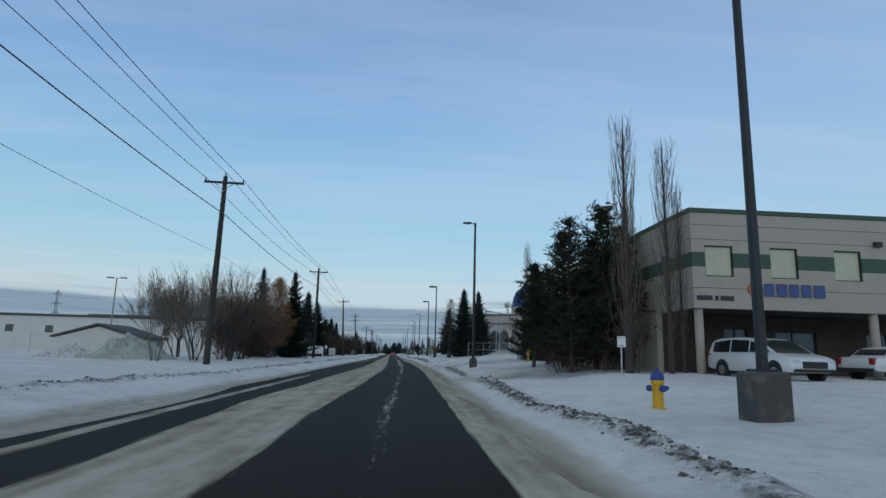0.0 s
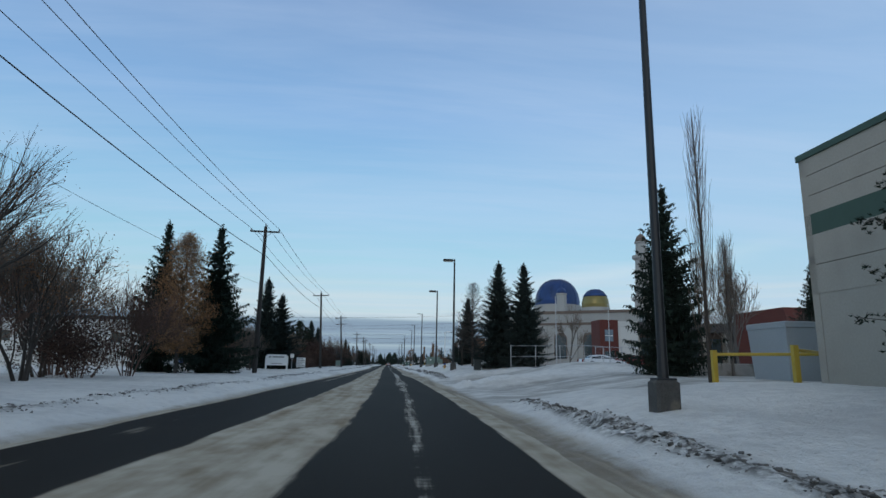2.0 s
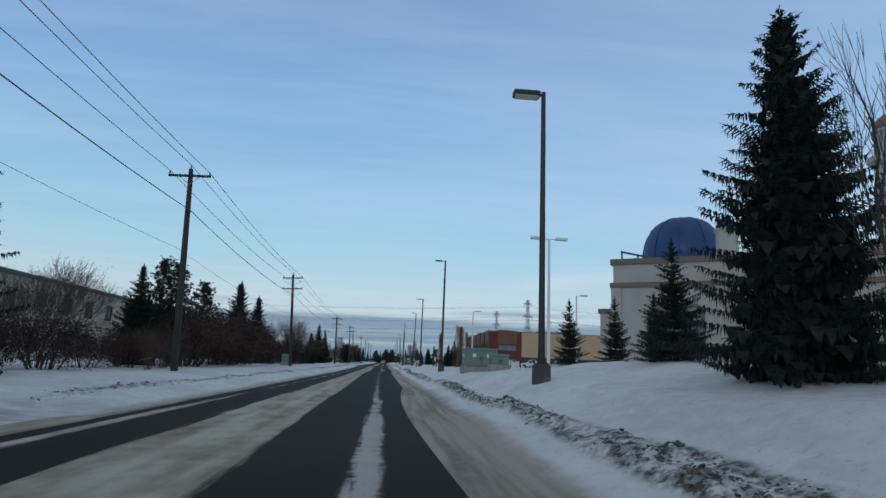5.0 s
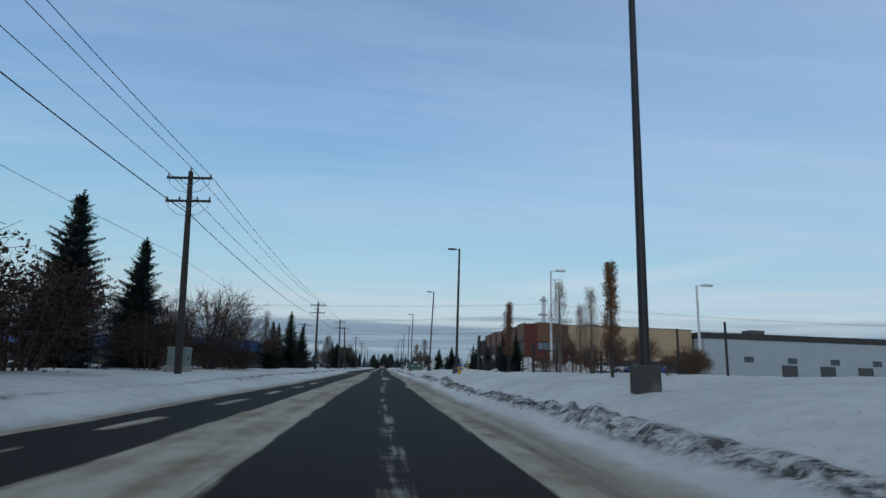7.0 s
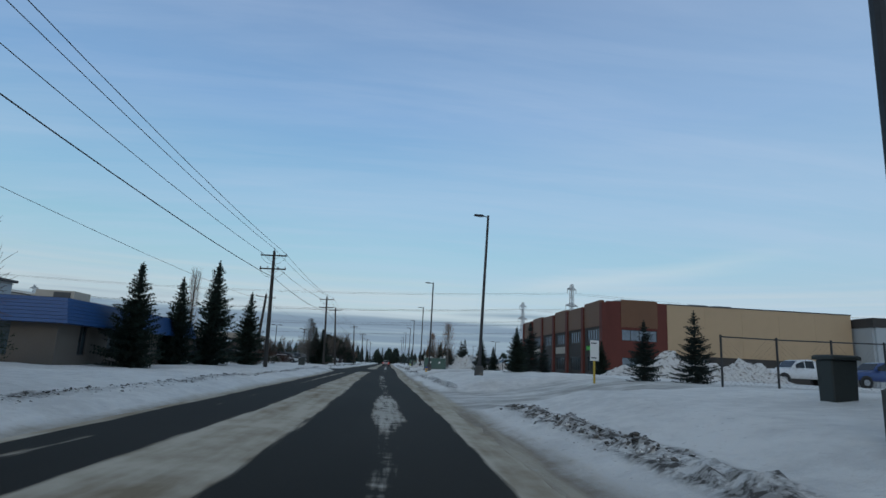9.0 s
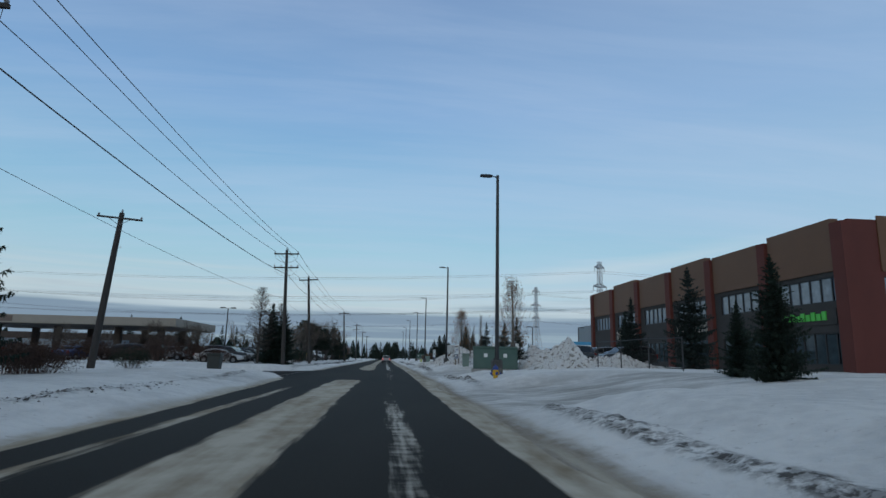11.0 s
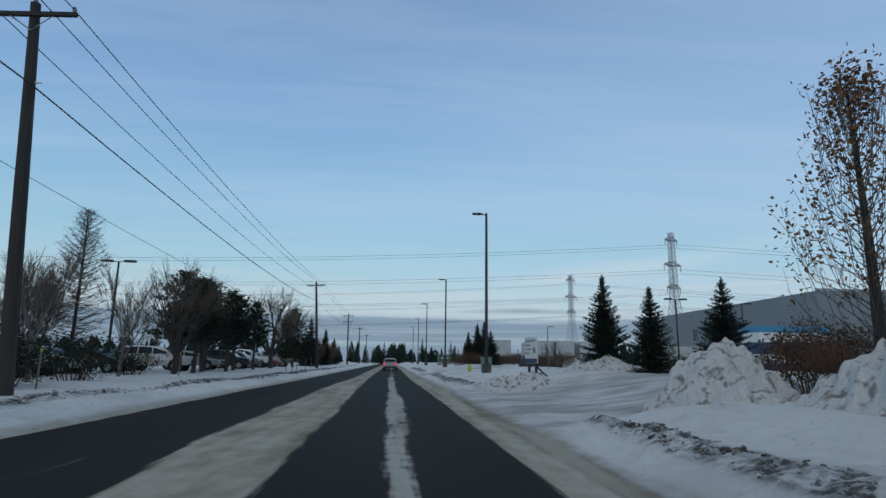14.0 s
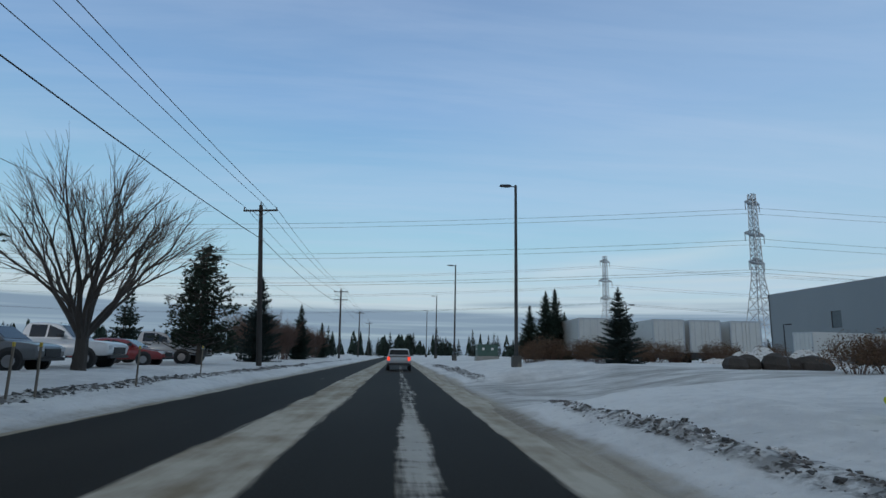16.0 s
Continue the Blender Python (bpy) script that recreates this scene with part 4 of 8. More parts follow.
def thicket_mesh(seed, rx, ry, h, n, leaf):
    """A dense dry bush: stems and many small leaves inside a lumpy crown."""
    rnd = random.Random(seed)
    stems, g = Mesh(), Mesh()
    cores = [(rnd.uniform(-rx, rx) * 0.75, rnd.uniform(-ry, ry) * 0.75, rnd.uniform(0.35, 0.78) * h, rnd.uniform(0.22, 0.42) * h) for _ in range(14)]
    for cx, cy, cz, cr in cores:
        stems.path([(cx * 0.4, cy * 0.4, -0.2), (cx * 0.8, cy * 0.8, cz * 0.6), (cx, cy, cz + cr * 0.8)], [0.05, 0.035, 0.01], 4, False)
        for _ in range(7):
            d = Vector((rnd.gauss(0, 1), rnd.gauss(0, 1), rnd.gauss(0.4, 0.9))).normalized()
            stems.path([(cx, cy, cz), Vector((cx, cy, cz)) + d * cr * rnd.uniform(0.9, 1.35)], [0.016, 0.006], 3, False)
    for _ in range(n):
        cx, cy, cz, cr = rnd.choice(cores)
        d = Vector((rnd.gauss(0, 1), rnd.gauss(0, 1), rnd.gauss(0, 1))).normalized()
        c = Vector((cx, cy, cz)) + d * cr * rnd.uniform(0.55, 1.15)
        if c.z < 0.05:
            c.z = rnd.uniform(0.05, 0.6)
        a, b = [Vector((rnd.gauss(0, 1), rnd.gauss(0, 1), rnd.gauss(0, 1))).normalized() * k for k in (leaf, leaf * 0.56)]
        g.poly(c - a, c - b, c + a, c + b)
    return stems, g


def thicket(x, y, h, w=1.0, kind="brown", label=""):
    mats = {"brown": "hedge_leaf", "green": "pine_needles", "dry": "dry_stalk"}

    def make():
        st, lv = thicket_mesh(5, 2.2, 2.2, 4.0, *((5200, 0.09) if kind == "brown" else (3000, 0.115)))
        return tree_thing("bush", {"brown": "dense bush with dark red-brown dry leaves", "green": "dense rounded dark evergreen bush", "dry": "dense bush of dry orange-brown stalks"}[kind], "bush",
                          [("trunk", st, M["twig_red"], ""), ("foliage", lv, M[mats[kind]], "")])
    return TREES.put(("thicket", kind), make, x, y, h / 4 * w, (x * 71 + y * 29) % 360, h / 4, label=label)

# ---- street lights, power poles and wires ----
def street_lamp(x, y, top, ground_z, style="led", lean=0.0):
    foot = 0.34 if y < 20 else 0.25
    key = style, foot

    def make():
        t = thing("street_lamp", "tall dark steel street lamp on a square concrete base", "street lamp", group="street lamps")
        H = 10.6
        part("base", Mesh().cbox(-foot, foot, -foot, foot, -0.5, 0.88 if foot > 0.3 else 0.62, 0.05), M["darkbase"], t, "dark weathered concrete base")
        part("pole", Mesh().path([(0, 0, 0.6), (0, 0, 1.1), (0, 0, H)], [0.12, 0.105, 0.075], 10), M["pole"], t)
        part("base_plate", Mesh().cbox(-0.2, 0.2, -0.2, 0.2, 0.88 if foot > 0.3 else 0.62, 0.92 if foot > 0.3 else 0.66, 0.01), M["pole"], t)
        if style == "led":
            part("arm", Mesh().path([(0, 0, H - 0.12), (-0.35, 0, H - 0.06)], [0.035, 0.03], 6), M["pole"], t)
            head = Mesh().loft([[(-0.28, -0.10, H - 0.10), (-0.28, 0.10, H - 0.10), (-0.28, 0.10, H - 0.02), (-0.28, -0.10, H - 0.02)],
                                [(-0.45, -0.16, H - 0.12), (-0.45, 0.16, H - 0.12), (-0.45, 0.14, H - 0.0), (-0.45, -0.14, H - 0.0)],
                                [(-0.88, -0.16, H - 0.10), (-0.88, 0.16, H - 0.10), (-0.88, 0.14, H - 0.02), (-0.88, -0.14, H - 0.02)],
                                [(-0.93, -0.10, H - 0.09), (-0.93, 0.10, H - 0.09), (-0.93, 0.10, H - 0.04), (-0.93, -0.10, H - 0.04)]])
            part("lamp_head", head, M["pole"], t, "flat dark lamp head")
        else:
            part("arm", Mesh().box(-0.2, 0, -0.04, 0.04, H - 0.16, H - 0.08), M["pole"], t)
            part("lamp_head", Mesh().cbox(-1.05, -0.14, -0.2, 0.2, H - 0.22, H - 0.02, 0.03), M["pole"], t, "boxy dark lamp head")
            part("lens", Mesh().cbox(-1.0, -0.2, -0.17, 0.17, H - 0.26, H - 0.218, 0.01), M["lens"], t, "pale glass lens")
        return t
    s = (top - ground_z) / 10.6
    return TREES.put(("lamp", key), make, x, y, 1.0, 0, s, ground_z, (0, lean))


M["lens"] = mat("lamp_lens", (0.6, 0.56, 0.45), 0.25, 0, 0.1)
LAMPS = [(6.72, 7.6, 11.1, "led", 0), (5.6, 38.9, 11.0, "led", 0), (5.71, 79.9, 10.93, "box", 0), (5.88, 101.6, 10.69, "box", 0),
         (5.76, 134.2, 10.45, "led", 0), (5.79, 167.1, 10.48, "led", 0), (6.05, 197.9, 11.0, "led", 1.5), (5.15, 230.1, 10.85, "led", 0),
         (5.82, 261.75, 10.87, "led", 0), (5.70, 294.6, 10.92, "led", 0), (5.99, 326.5, 11.03, "led", 0), (5.65, 358.8, 11.27, "led", 0),
         (5.7, 392, 11.1, "led", 0), (5.7, 425, 11.1, "led", 0)]
for lx, ly, lt, ls, lean in LAMPS:
    street_lamp(lx, ly, lt, height(lx, ly) + (0.12 if 229 < ly < 232 else -0.02), ls, lean)


def power_pole(x, y, top, base, double=False, lean=(0, 0)):
    def make():
        t = thing("power_pole", "weathered wooden power pole with " + ("two crossarms" if double else "one crossarm") + " and insulators", "power pole", group="power poles")
        H = 11.0
        part("pole", Mesh().path([(0, 0, -0.6), (0, 0, H * 0.5), (0, 0, H)], [0.19, 0.165, 0.125], 10), M["wood_pole"], t)
        for i, za in enumerate((H - 0.42, H - 1.75) if double else (H - 0.42,)):
            arm = part("crossarm", Mesh().box(-1.15, 1.15, -0.19, -0.09, za - 0.06, za + 0.06), M["wood_pole"], t)
            for sx in (-1, 1):
                part("brace", Mesh().tube((sx * 0.55, -0.15, za - 0.05), (0, -0.14, za - 0.5), 0.018, n=4), M["galv"], t)
            for xi in (-1.08, 1.08) if i == 0 else (-1.08, -0.45, 0.45, 1.08):
                part("insulator", Mesh().lathe([(0.02, za + 0.06), (0.05, za + 0.1), (0.065, za + 0.14), (0.04, za + 0.17), (0.055, za + 0.21), (0.02, za + 0.25)], 8, xi, -0.14), M["porcelain"], arm)
            if double:
                for sx in (-1, 1):
                    part("jumper_wire", Mesh().path([(sx * 1.05, -0.14, za + 0.2), (sx * 1.0, -0.14, za - 0.35), (sx * 0.55, -0.14, za - 0.75), (sx * 0.12, -0.14, za - 0.85)], 0.012, 4), M["wire"], t)
        part("insulator", Mesh().lathe([(0.02, H), (0.05, H + 0.06), (0.06, H + 0.1), (0.04, H + 0.15), (0.05, H + 0.2), (0.02, H + 0.26)], 8), M["porcelain"], t)
        part("bracket", Mesh().tube((0, 0, H - 2.45), (0.3, 0, H - 2.45), 0.025, n=5), M["galv"], t)
        return t
    return TREES.put(("power", double), make, x, y, 1.0, 2, (top - base) / 11.0, base, lean)


#            x      y      top   base  double lean
POWER = [(-10.4, -8.0, 11.6, 0.3, False, (0, 0)), (-10.6, 31.7, 11.5, 0.35, False, (0, 0.4)), (-10.25, 73.5, 11.9, 0.5, False, (0, 0)), (-10.2, 116.3, 11.7, 0.5, False, (0, -2.4)),
         (-10.05, 153.4, 11.1, 0.5, True, (0, -3.2)), (-10.2, 214.2, 10.6, 0.5, True, (0, -1.4)), (-9.85, 256.9, 11.2, 0.4, True, (0, -1.9)), (-9.55, 273.4, 10.87, 0.35, False, (0, -4.0)),
         (-9.7, 334.5, 11.3, 0.6, False, (0, -3.4)), (-10.1, 391.6, 11.7, 0.6, True, (0, -1)), (-10.3, 440, 11.5, 0.6, False, (0, 0)), (-10.3, 490, 11.5, 0.6, False, (0, 0))]
for px, py_, pt, pb, dbl, ln in POWER:
    power_pole(px, py_, pt, pb, dbl, ln)


def sag_line(name, pts, r, label, sag=0.011):
    g = Mesh()
    allp = []
    for a, b in zip(pts, pts[1:]):
        a, b = Vector(a), Vector(b)
        L = (b - a).length
        for i in range(14):
            s = i / 14
            p = a.lerp(b, s)
            p.z -= 4 * s * (1 - s) * L * sag
            allp.append(p)
    allp.append(Vector(pts[-1]))
    g.path(allp, r, 4, False)
    return tagged(part(name, g, M["wire"]), label, "power line", "overhead wires", "structure")


def top_of(p, dx, dz):
    a = radians(p[5][1])
    k = p[2] - p[3]
    return (p[0] + math.sin(a) * k + dx, p[1] - 0.14, p[3] + math.cos(a) * k + dz)


for dx, dz, r, lab in ((-1.08, -0.17, 0.02, "thin black overhead power line"), (1.08, -0.17, 0.02, "thin black overhead power line"), (0.0, 0.25, 0.02, "thin black overhead power line"),
                       (0.3, -2.45, 0.027, "black overhead cable below the crossarms"), (-0.16, -4.6, 0.009, "thin telephone wire below the power lines")):
    sag_line("power_line", [top_of(p, dx, dz) for p in POWER], r, lab)

# ---- buildings ----
M.update(
    precast=mat("pale_precast_concrete", (0.41, 0.37, 0.315), 0.85, 0, 0.10, 0.5, 14, 0.15, second=(0.33, 0.295, 0.25), second_at=(0.5, 0.8)),
    precast_white=mat("white_painted_concrete", (0.60, 0.59, 0.56), 0.8, 0, 0.08, 0.5, 14, 0.12, second=(0.50, 0.49, 0.46), second_at=(0.5, 0.8)),
    green_band=mat("dark_green_paint", (0.045, 0.085, 0.06), 0.6, 0, 0.12, 1, 20, 0.05),
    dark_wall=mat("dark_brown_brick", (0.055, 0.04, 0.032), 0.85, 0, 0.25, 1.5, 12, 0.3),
    # blind and bright yellowish sky reflection share this one pane colour
    blind=mat("blind_with_sky_reflection", (0.50, 0.49, 0.36), 0.35, 0, 0.10, 0.7, 4, 0.0, spec=0.7),
    glass=glass_mat("dark_window_glass"),
    # paler copy of the dark glass, the sky's reflection put into its colour
    glass_sky=mat("sky_reflection_glass", (0.16, 0.20, 0.24), 0.08, 0, 0.3, 0.5, 3, 0, spec=0.9),
    frame=mat("dark_window_frame", (0.03, 0.03, 0.032), 0.5, 0.3, 0.1),
    white_paint=mat("white_paint", (0.72, 0.72, 0.71), 0.5, 0, 0.06, 1.5, 20, 0.05, second=(0.60, 0.59, 0.57), second_at=(0.55, 0.8)),
    blue_sign=mat("blue_sign", (0.05, 0.08, 0.22), 0.4, 0, 0.1),
    black_sign=mat("black_sign", (0.03, 0.03, 0.035), 0.5, 0, 0.1),
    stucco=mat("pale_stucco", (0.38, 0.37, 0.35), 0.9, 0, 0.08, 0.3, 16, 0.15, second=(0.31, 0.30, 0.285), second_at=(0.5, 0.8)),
    cornice=mat("brown_cornice", (0.16, 0.12, 0.10), 0.8, 0, 0.15, 1, 20, 0.1),
    blue_dome=mat("blue_tarpaulin_dome", (0.012, 0.042, 0.14), 0.5, 0, 0.25, 0.35, 5, 0.1, second=(0.016, 0.06, 0.21), second_at=(0.45, 0.7)),
    gold=mat("golden_dome", (0.26, 0.205, 0.07), 0.4, 0.4, 0.2, 0.6, 8, 0.05),
    red_brick=mat("red_brick_cladding", (0.11, 0.026, 0.018), 0.8, 0, 0.15, 0.8, 25, 0.2),
    brown_panel=mat("brown_metal_panel", (0.145, 0.068, 0.033), 0.6, 0.1, 0.12, 0.4, 20, 0.05),
    tan_wall=mat("tan_precast_wall", (0.44, 0.315, 0.195), 0.85, 0, 0.08, 0.3, 14, 0.12, second=(0.38, 0.275, 0.17), second_at=(0.5, 0.8)),
    grey_base=mat("dark_grey_base", (0.045, 0.04, 0.037), 0.85, 0, 0.2, 0.8, 14, 0.2),
    grey_wall=mat("grey_metal_cladding", (0.215, 0.235, 0.25), 0.55, 0.3, 0.06, 0.2, 30, 0.1, stretch=(1, 1, 0.2)),
    pale_wall=mat("pale_grey_cladding", (0.36, 0.39, 0.41), 0.7, 0, 0.08, 0.3, 14, 0.1),
    blue_fascia=mat("blue_metal_fascia", (0.022, 0.085, 0.24), 0.45, 0.1, 0.12, 0.6, 20, 0.05),
    brick_tan=mat("grey_brown_brick", (0.13, 0.108, 0.088), 0.85, 0, 0.15, 0.8, 18, 0.25),
    roof_dark=mat("dark_roof", (0.07, 0.07, 0.072), 0.8, 0, 0.15),
    canopy_tan=mat("tan_canopy_paint", (0.30, 0.265, 0.22), 0.7, 0, 0.1, 0.5, 14, 0.05),
    roof_snow=M["snow"],
    emblem_orange=mat("orange_emblem", (0.45, 0.16, 0.05), 0.5, 0, 0.15, 3, 20, 0.02, second=(0.42, 0.05, 0.03), second_at=(0.5, 0.6)),
)


def wall_mesh(u0, u1, z0, z1, holes, thick):
    """A wall along x from u0 to u1 with rectangular openings that go through it; it is thick along +y."""
    us = sorted({u0, u1, *[h[0] for h in holes], *[h[1] for h in holes]})
    zs = sorted({z0, z1, *[h[2] for h in holes], *[h[3] for h in holes]})
    full = lambda i, j: 0 <= i < len(us) - 1 and 0 <= j < len(zs) - 1 and not any(h[0] < (us[i] + us[i + 1]) / 2 < h[1] and h[2] < (zs[j] + zs[j + 1]) / 2 < h[3] for h in holes)
    g, at = Mesh(), {}

    def v(i, j, k):
        if (i, j, k) not in at:
            at[i, j, k] = len(g.v)
            g.v.append((us[i], thick * k, zs[j]))
        return at[i, j, k]
    for i in range(len(us) - 1):
        for j in range(len(zs) - 1):
            if full(i, j):
                g.f += [tuple(v(*q, 0) for q in ((i, j), (i + 1, j), (i + 1, j + 1), (i, j + 1))), tuple(v(*q, 1) for q in ((i, j + 1), (i + 1, j + 1), (i + 1, j), (i, j)))]
                for di, dj, (p, q) in ((-1, 0, ((i, j), (i, j + 1))), (1, 0, ((i + 1, j), (i + 1, j + 1))), (0, -1, ((i, j), (i + 1, j))), (0, 1, ((i, j + 1), (i + 1, j + 1)))):
                    if not full(i + di, j + dj):
                        g.f.append((v(*p, 0), v(*q, 0), v(*q, 1), v(*p, 1)))
    return g


def facade(owner, name, at, width, z0, z1, material, windows=(), glass="glass", thick=0.3, mullions=2, frame_w=0.06):
    """One wall with its windows (u0, u1, z0, z1); at puts the wall's outer foot at its first corner, looking along -y."""
    w = part(name, wall_mesh(0, width, z0, z1, windows, thick), M[material], owner, at=at)
    for u0, u1, a, b in windows:
        pane = part("window", Mesh().box(u0, u1, 0.14, 0.17, a, b), M[glass], w)
        fr = Mesh()
        for k in range(mullions + 1):
            u = u0 + (u1 - u0) * k / mullions
            fr.box(max(u0, u - frame_w / 2), min(u1, u + frame_w / 2), 0.08, 0.14, a, b)
        fr.box(u0, u1, 0.08, 0.139, a, a + frame_w), fr.box(u0, u1, 0.08, 0.139, b - frame_w, b)
        part("window_frame", fr, M["frame"], pane)
    return w


def slab(owner, name, x0, x1, y0, y1, z0, z1, material, label=""):
    return part(name, Mesh().box(x0, x1, y0, y1, z0, z1), M[material], owner, label)


def snow_cap(owner, x0, x1, y0, y1, z, h=0.06):
    """Thin uneven snow lying on a flat roof."""
    g, nx, ny = Mesh(), 14, 10
    n = noise.noise
    for j in range(ny + 1):
        for i in range(nx + 1):
            edge = i in (0, nx) or j in (0, ny)
            x, y = x0 + (x1 - x0) * i / nx, y0 + (y1 - y0) * j / ny
            x, y = (x + 0.25 * n((x, y, 1.0)), y + 0.25 * n((x, y, 2.0))) if not edge else (x, y)
            g.v.append((x, y, z + 0.003 if edge else z + h * (1 + 0.5 * n((x * 0.4, y * 0.4, 3.0)))))
    g.f += [(j * (nx + 1) + i, j * (nx + 1) + i + 1, (j + 1) * (nx + 1) + i + 1, (j + 1) * (nx + 1) + i) for j in range(ny) for i in range(nx)]
    return part("roof_snow", g, M["snow"], owner, "thin snow on the roof", smooth=True)


WEST = lambda x, y: pose(x, y, 0, 0, 0, -90)     # a wall that faces -x; its u runs towards -y
EAST = lambda x, y: pose(x, y, 0, 0, 0, 90)      # a wall that faces +x; its u runs towards +y
SOUTH = lambda x, y: pose(x, y, 0)


def office_two_storey():
    t = thing("office_building", "two-storey pale concrete office with a green band and recessed ground floor", "office building")
    x0, y0, x1, y1 = 13.8, 23.2, 33.8, 45.0
    zs = [3.76, 4.72, 5.72, 6.42, 7.05, 7.75, 8.35]
    wins = [(0.65 + 3.25 * i, 2.05 + 3.25 * i, 5.28, 6.76) for i in range(6)]
    for a, b in zip(zs, zs[1:]):
        hol = [(u, v, max(a, lo), min(b, hi)) for u, v, lo, hi in wins if hi > a and lo < b]
        part("wall_panel", wall_mesh(0.302, x1 - x0, a + 0.012, b - 0.012, hol, 0.3), M["green_band" if a == 5.72 else "precast"], t, "dark green band" if a == 5.72 else "", at=SOUTH(x0, y0))
        hol = [(u, v, max(a, lo), min(b, hi)) for u, v, lo, hi in [(14.5, 16.0, 5.0, 6.7), (18.5, 19.6, 5.0, 6.7)] if hi > a and lo < b]
        part("wall_panel", wall_mesh(0, y1 - y0, a + 0.012, b - 0.012, hol, 0.3), M["green_band" if a == 5.72 else "precast"], t, "dark green band" if a == 5.72 else "", at=WEST(x0, y1))
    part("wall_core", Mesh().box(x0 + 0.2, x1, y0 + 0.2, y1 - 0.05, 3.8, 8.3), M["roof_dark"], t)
    for u, v, lo, hi in wins:
        p = part("window", Mesh().box(x0 + u, x0 + v, y0 + 0.14, y0 + 0.18, lo, hi), M["blind"], t, "pale window, blind and sky reflection in one colour")
        f = Mesh()
        f.box(x0 + u, x0 + u + 0.05, y0 + 0.06, y0 + 0.14, lo, hi), f.box(x0 + v - 0.05, x0 + v, y0 + 0.06, y0 + 0.14, lo, hi)
        f.box(x0 + u, x0 + v, y0 + 0.061, y0 + 0.14, lo, lo + 0.05), f.box(x0 + u, x0 + v, y0 + 0.061, y0 + 0.14, hi - 0.05, hi)
        part("window_frame", f, M["frame"], p)
    for u, v in ((14.5, 16.0), (18.5, 19.6)):
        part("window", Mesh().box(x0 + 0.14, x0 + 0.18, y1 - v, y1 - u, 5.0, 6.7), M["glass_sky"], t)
    slab(t, "roof_edge", x0 - 0.06, x1, y0 - 0.06, y1 + 0.06, 8.35, 8.56, "green_band", "dark green metal roof edge")
    part("wall", wall_mesh(0, y1 - 27.2, 0.6, 3.772, [], 0.3), M["precast"], t, at=WEST(x0 + 0.02, y1))
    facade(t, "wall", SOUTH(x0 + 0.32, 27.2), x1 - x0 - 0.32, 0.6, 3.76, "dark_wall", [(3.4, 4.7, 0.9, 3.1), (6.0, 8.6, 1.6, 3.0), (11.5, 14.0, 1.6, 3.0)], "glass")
    part("wall", wall_mesh(0, x1 - x0, 0.6, 8.35, [], 0.3), M["precast"], t, at=pose(x1, y1, 0, 0, 0, 180))
    snow_cap(t, x0 + 0.4, x1 - 0.4, y0 + 0.4, y1 - 0.4, 8.56, 0.04)
    part("wall", wall_mesh(0, y1 - 27.6, 0.6, 8.35, [], 0.3), M["precast"], t, at=EAST(x1, 27.55))
    for cx in (x0 + 0.35, x0 + 9.1, x0 + 17.8):
        part("column", Mesh().tube((cx, y0 + 0.3, 0.4), (cx, y0 + 0.3, 3.78), 0.2, n=14), M["precast"], t, smooth=True)
    lamp = part("wall_lamp", Mesh().cbox(23.0, 23.4, y0 - 0.2, y0, 7.0, 7.25, 0.03), M["frame"], t, "small dark wall lamp")
    for a, b in ((17.25, 17.75), (17.87, 18.4), (18.5, 18.98), (19.1, 19.6), (19.72, 20.3)):
        part("sign_block", Mesh().cbox(a, b, y0 - 0.1, y0 - 0.01, 4.42, 5.0, 0.04), M["blue_sign"], t, "dark blue raised sign block")
    part("emblem", Mesh().tube((16.8, y0 - 0.1, 4.72), (16.8, y0 - 0.01, 4.72), 0.33, n=20), M["emblem_orange"], t, "round orange emblem")
    for a, b in ((13.95, 14.7), (14.85, 15.0), (15.1, 15.75)):
        slab(t, "number_bar", a, b, y0 - 0.03, y0 - 0.005, 4.14, 4.36, "black_sign", "dark bar of lettering")
    return t


def arch_window(owner, u0, u1, z0, z1, y):
    cx, r = (u0 + u1) / 2, (u1 - u0) / 2
    out = [(u0, z0), (u1, z0)] + [(cx + r * math.cos(math.pi * k / 10), z1 - r + r * math.sin(math.pi * k / 10)) for k in range(11)]
    sur = [(cx + (p - cx) * 1.14, z0 + (q - z0) * 1.07) for p, q in out]
    s = part("window_surround", Mesh().prism(sur, y - 0.10, y + 0.05), M["cornice"], owner, "brown arched surround")
    part("window", Mesh().prism(out, y - 0.16, y - 0.101), M["glass"], s)
    g = Mesh()
    for k in range(1, 4):
        g.box(u0 + (u1 - u0) * k / 4 - 0.04, u0 + (u1 - u0) * k / 4 + 0.04, y - 0.2, y - 0.161, z0, z1 - r)
    g.box(u0, u1, y - 0.2, y - 0.1605, z1 - r - 0.05, z1 - r + 0.05)
    part("window_frame", g, M["frame"], s)


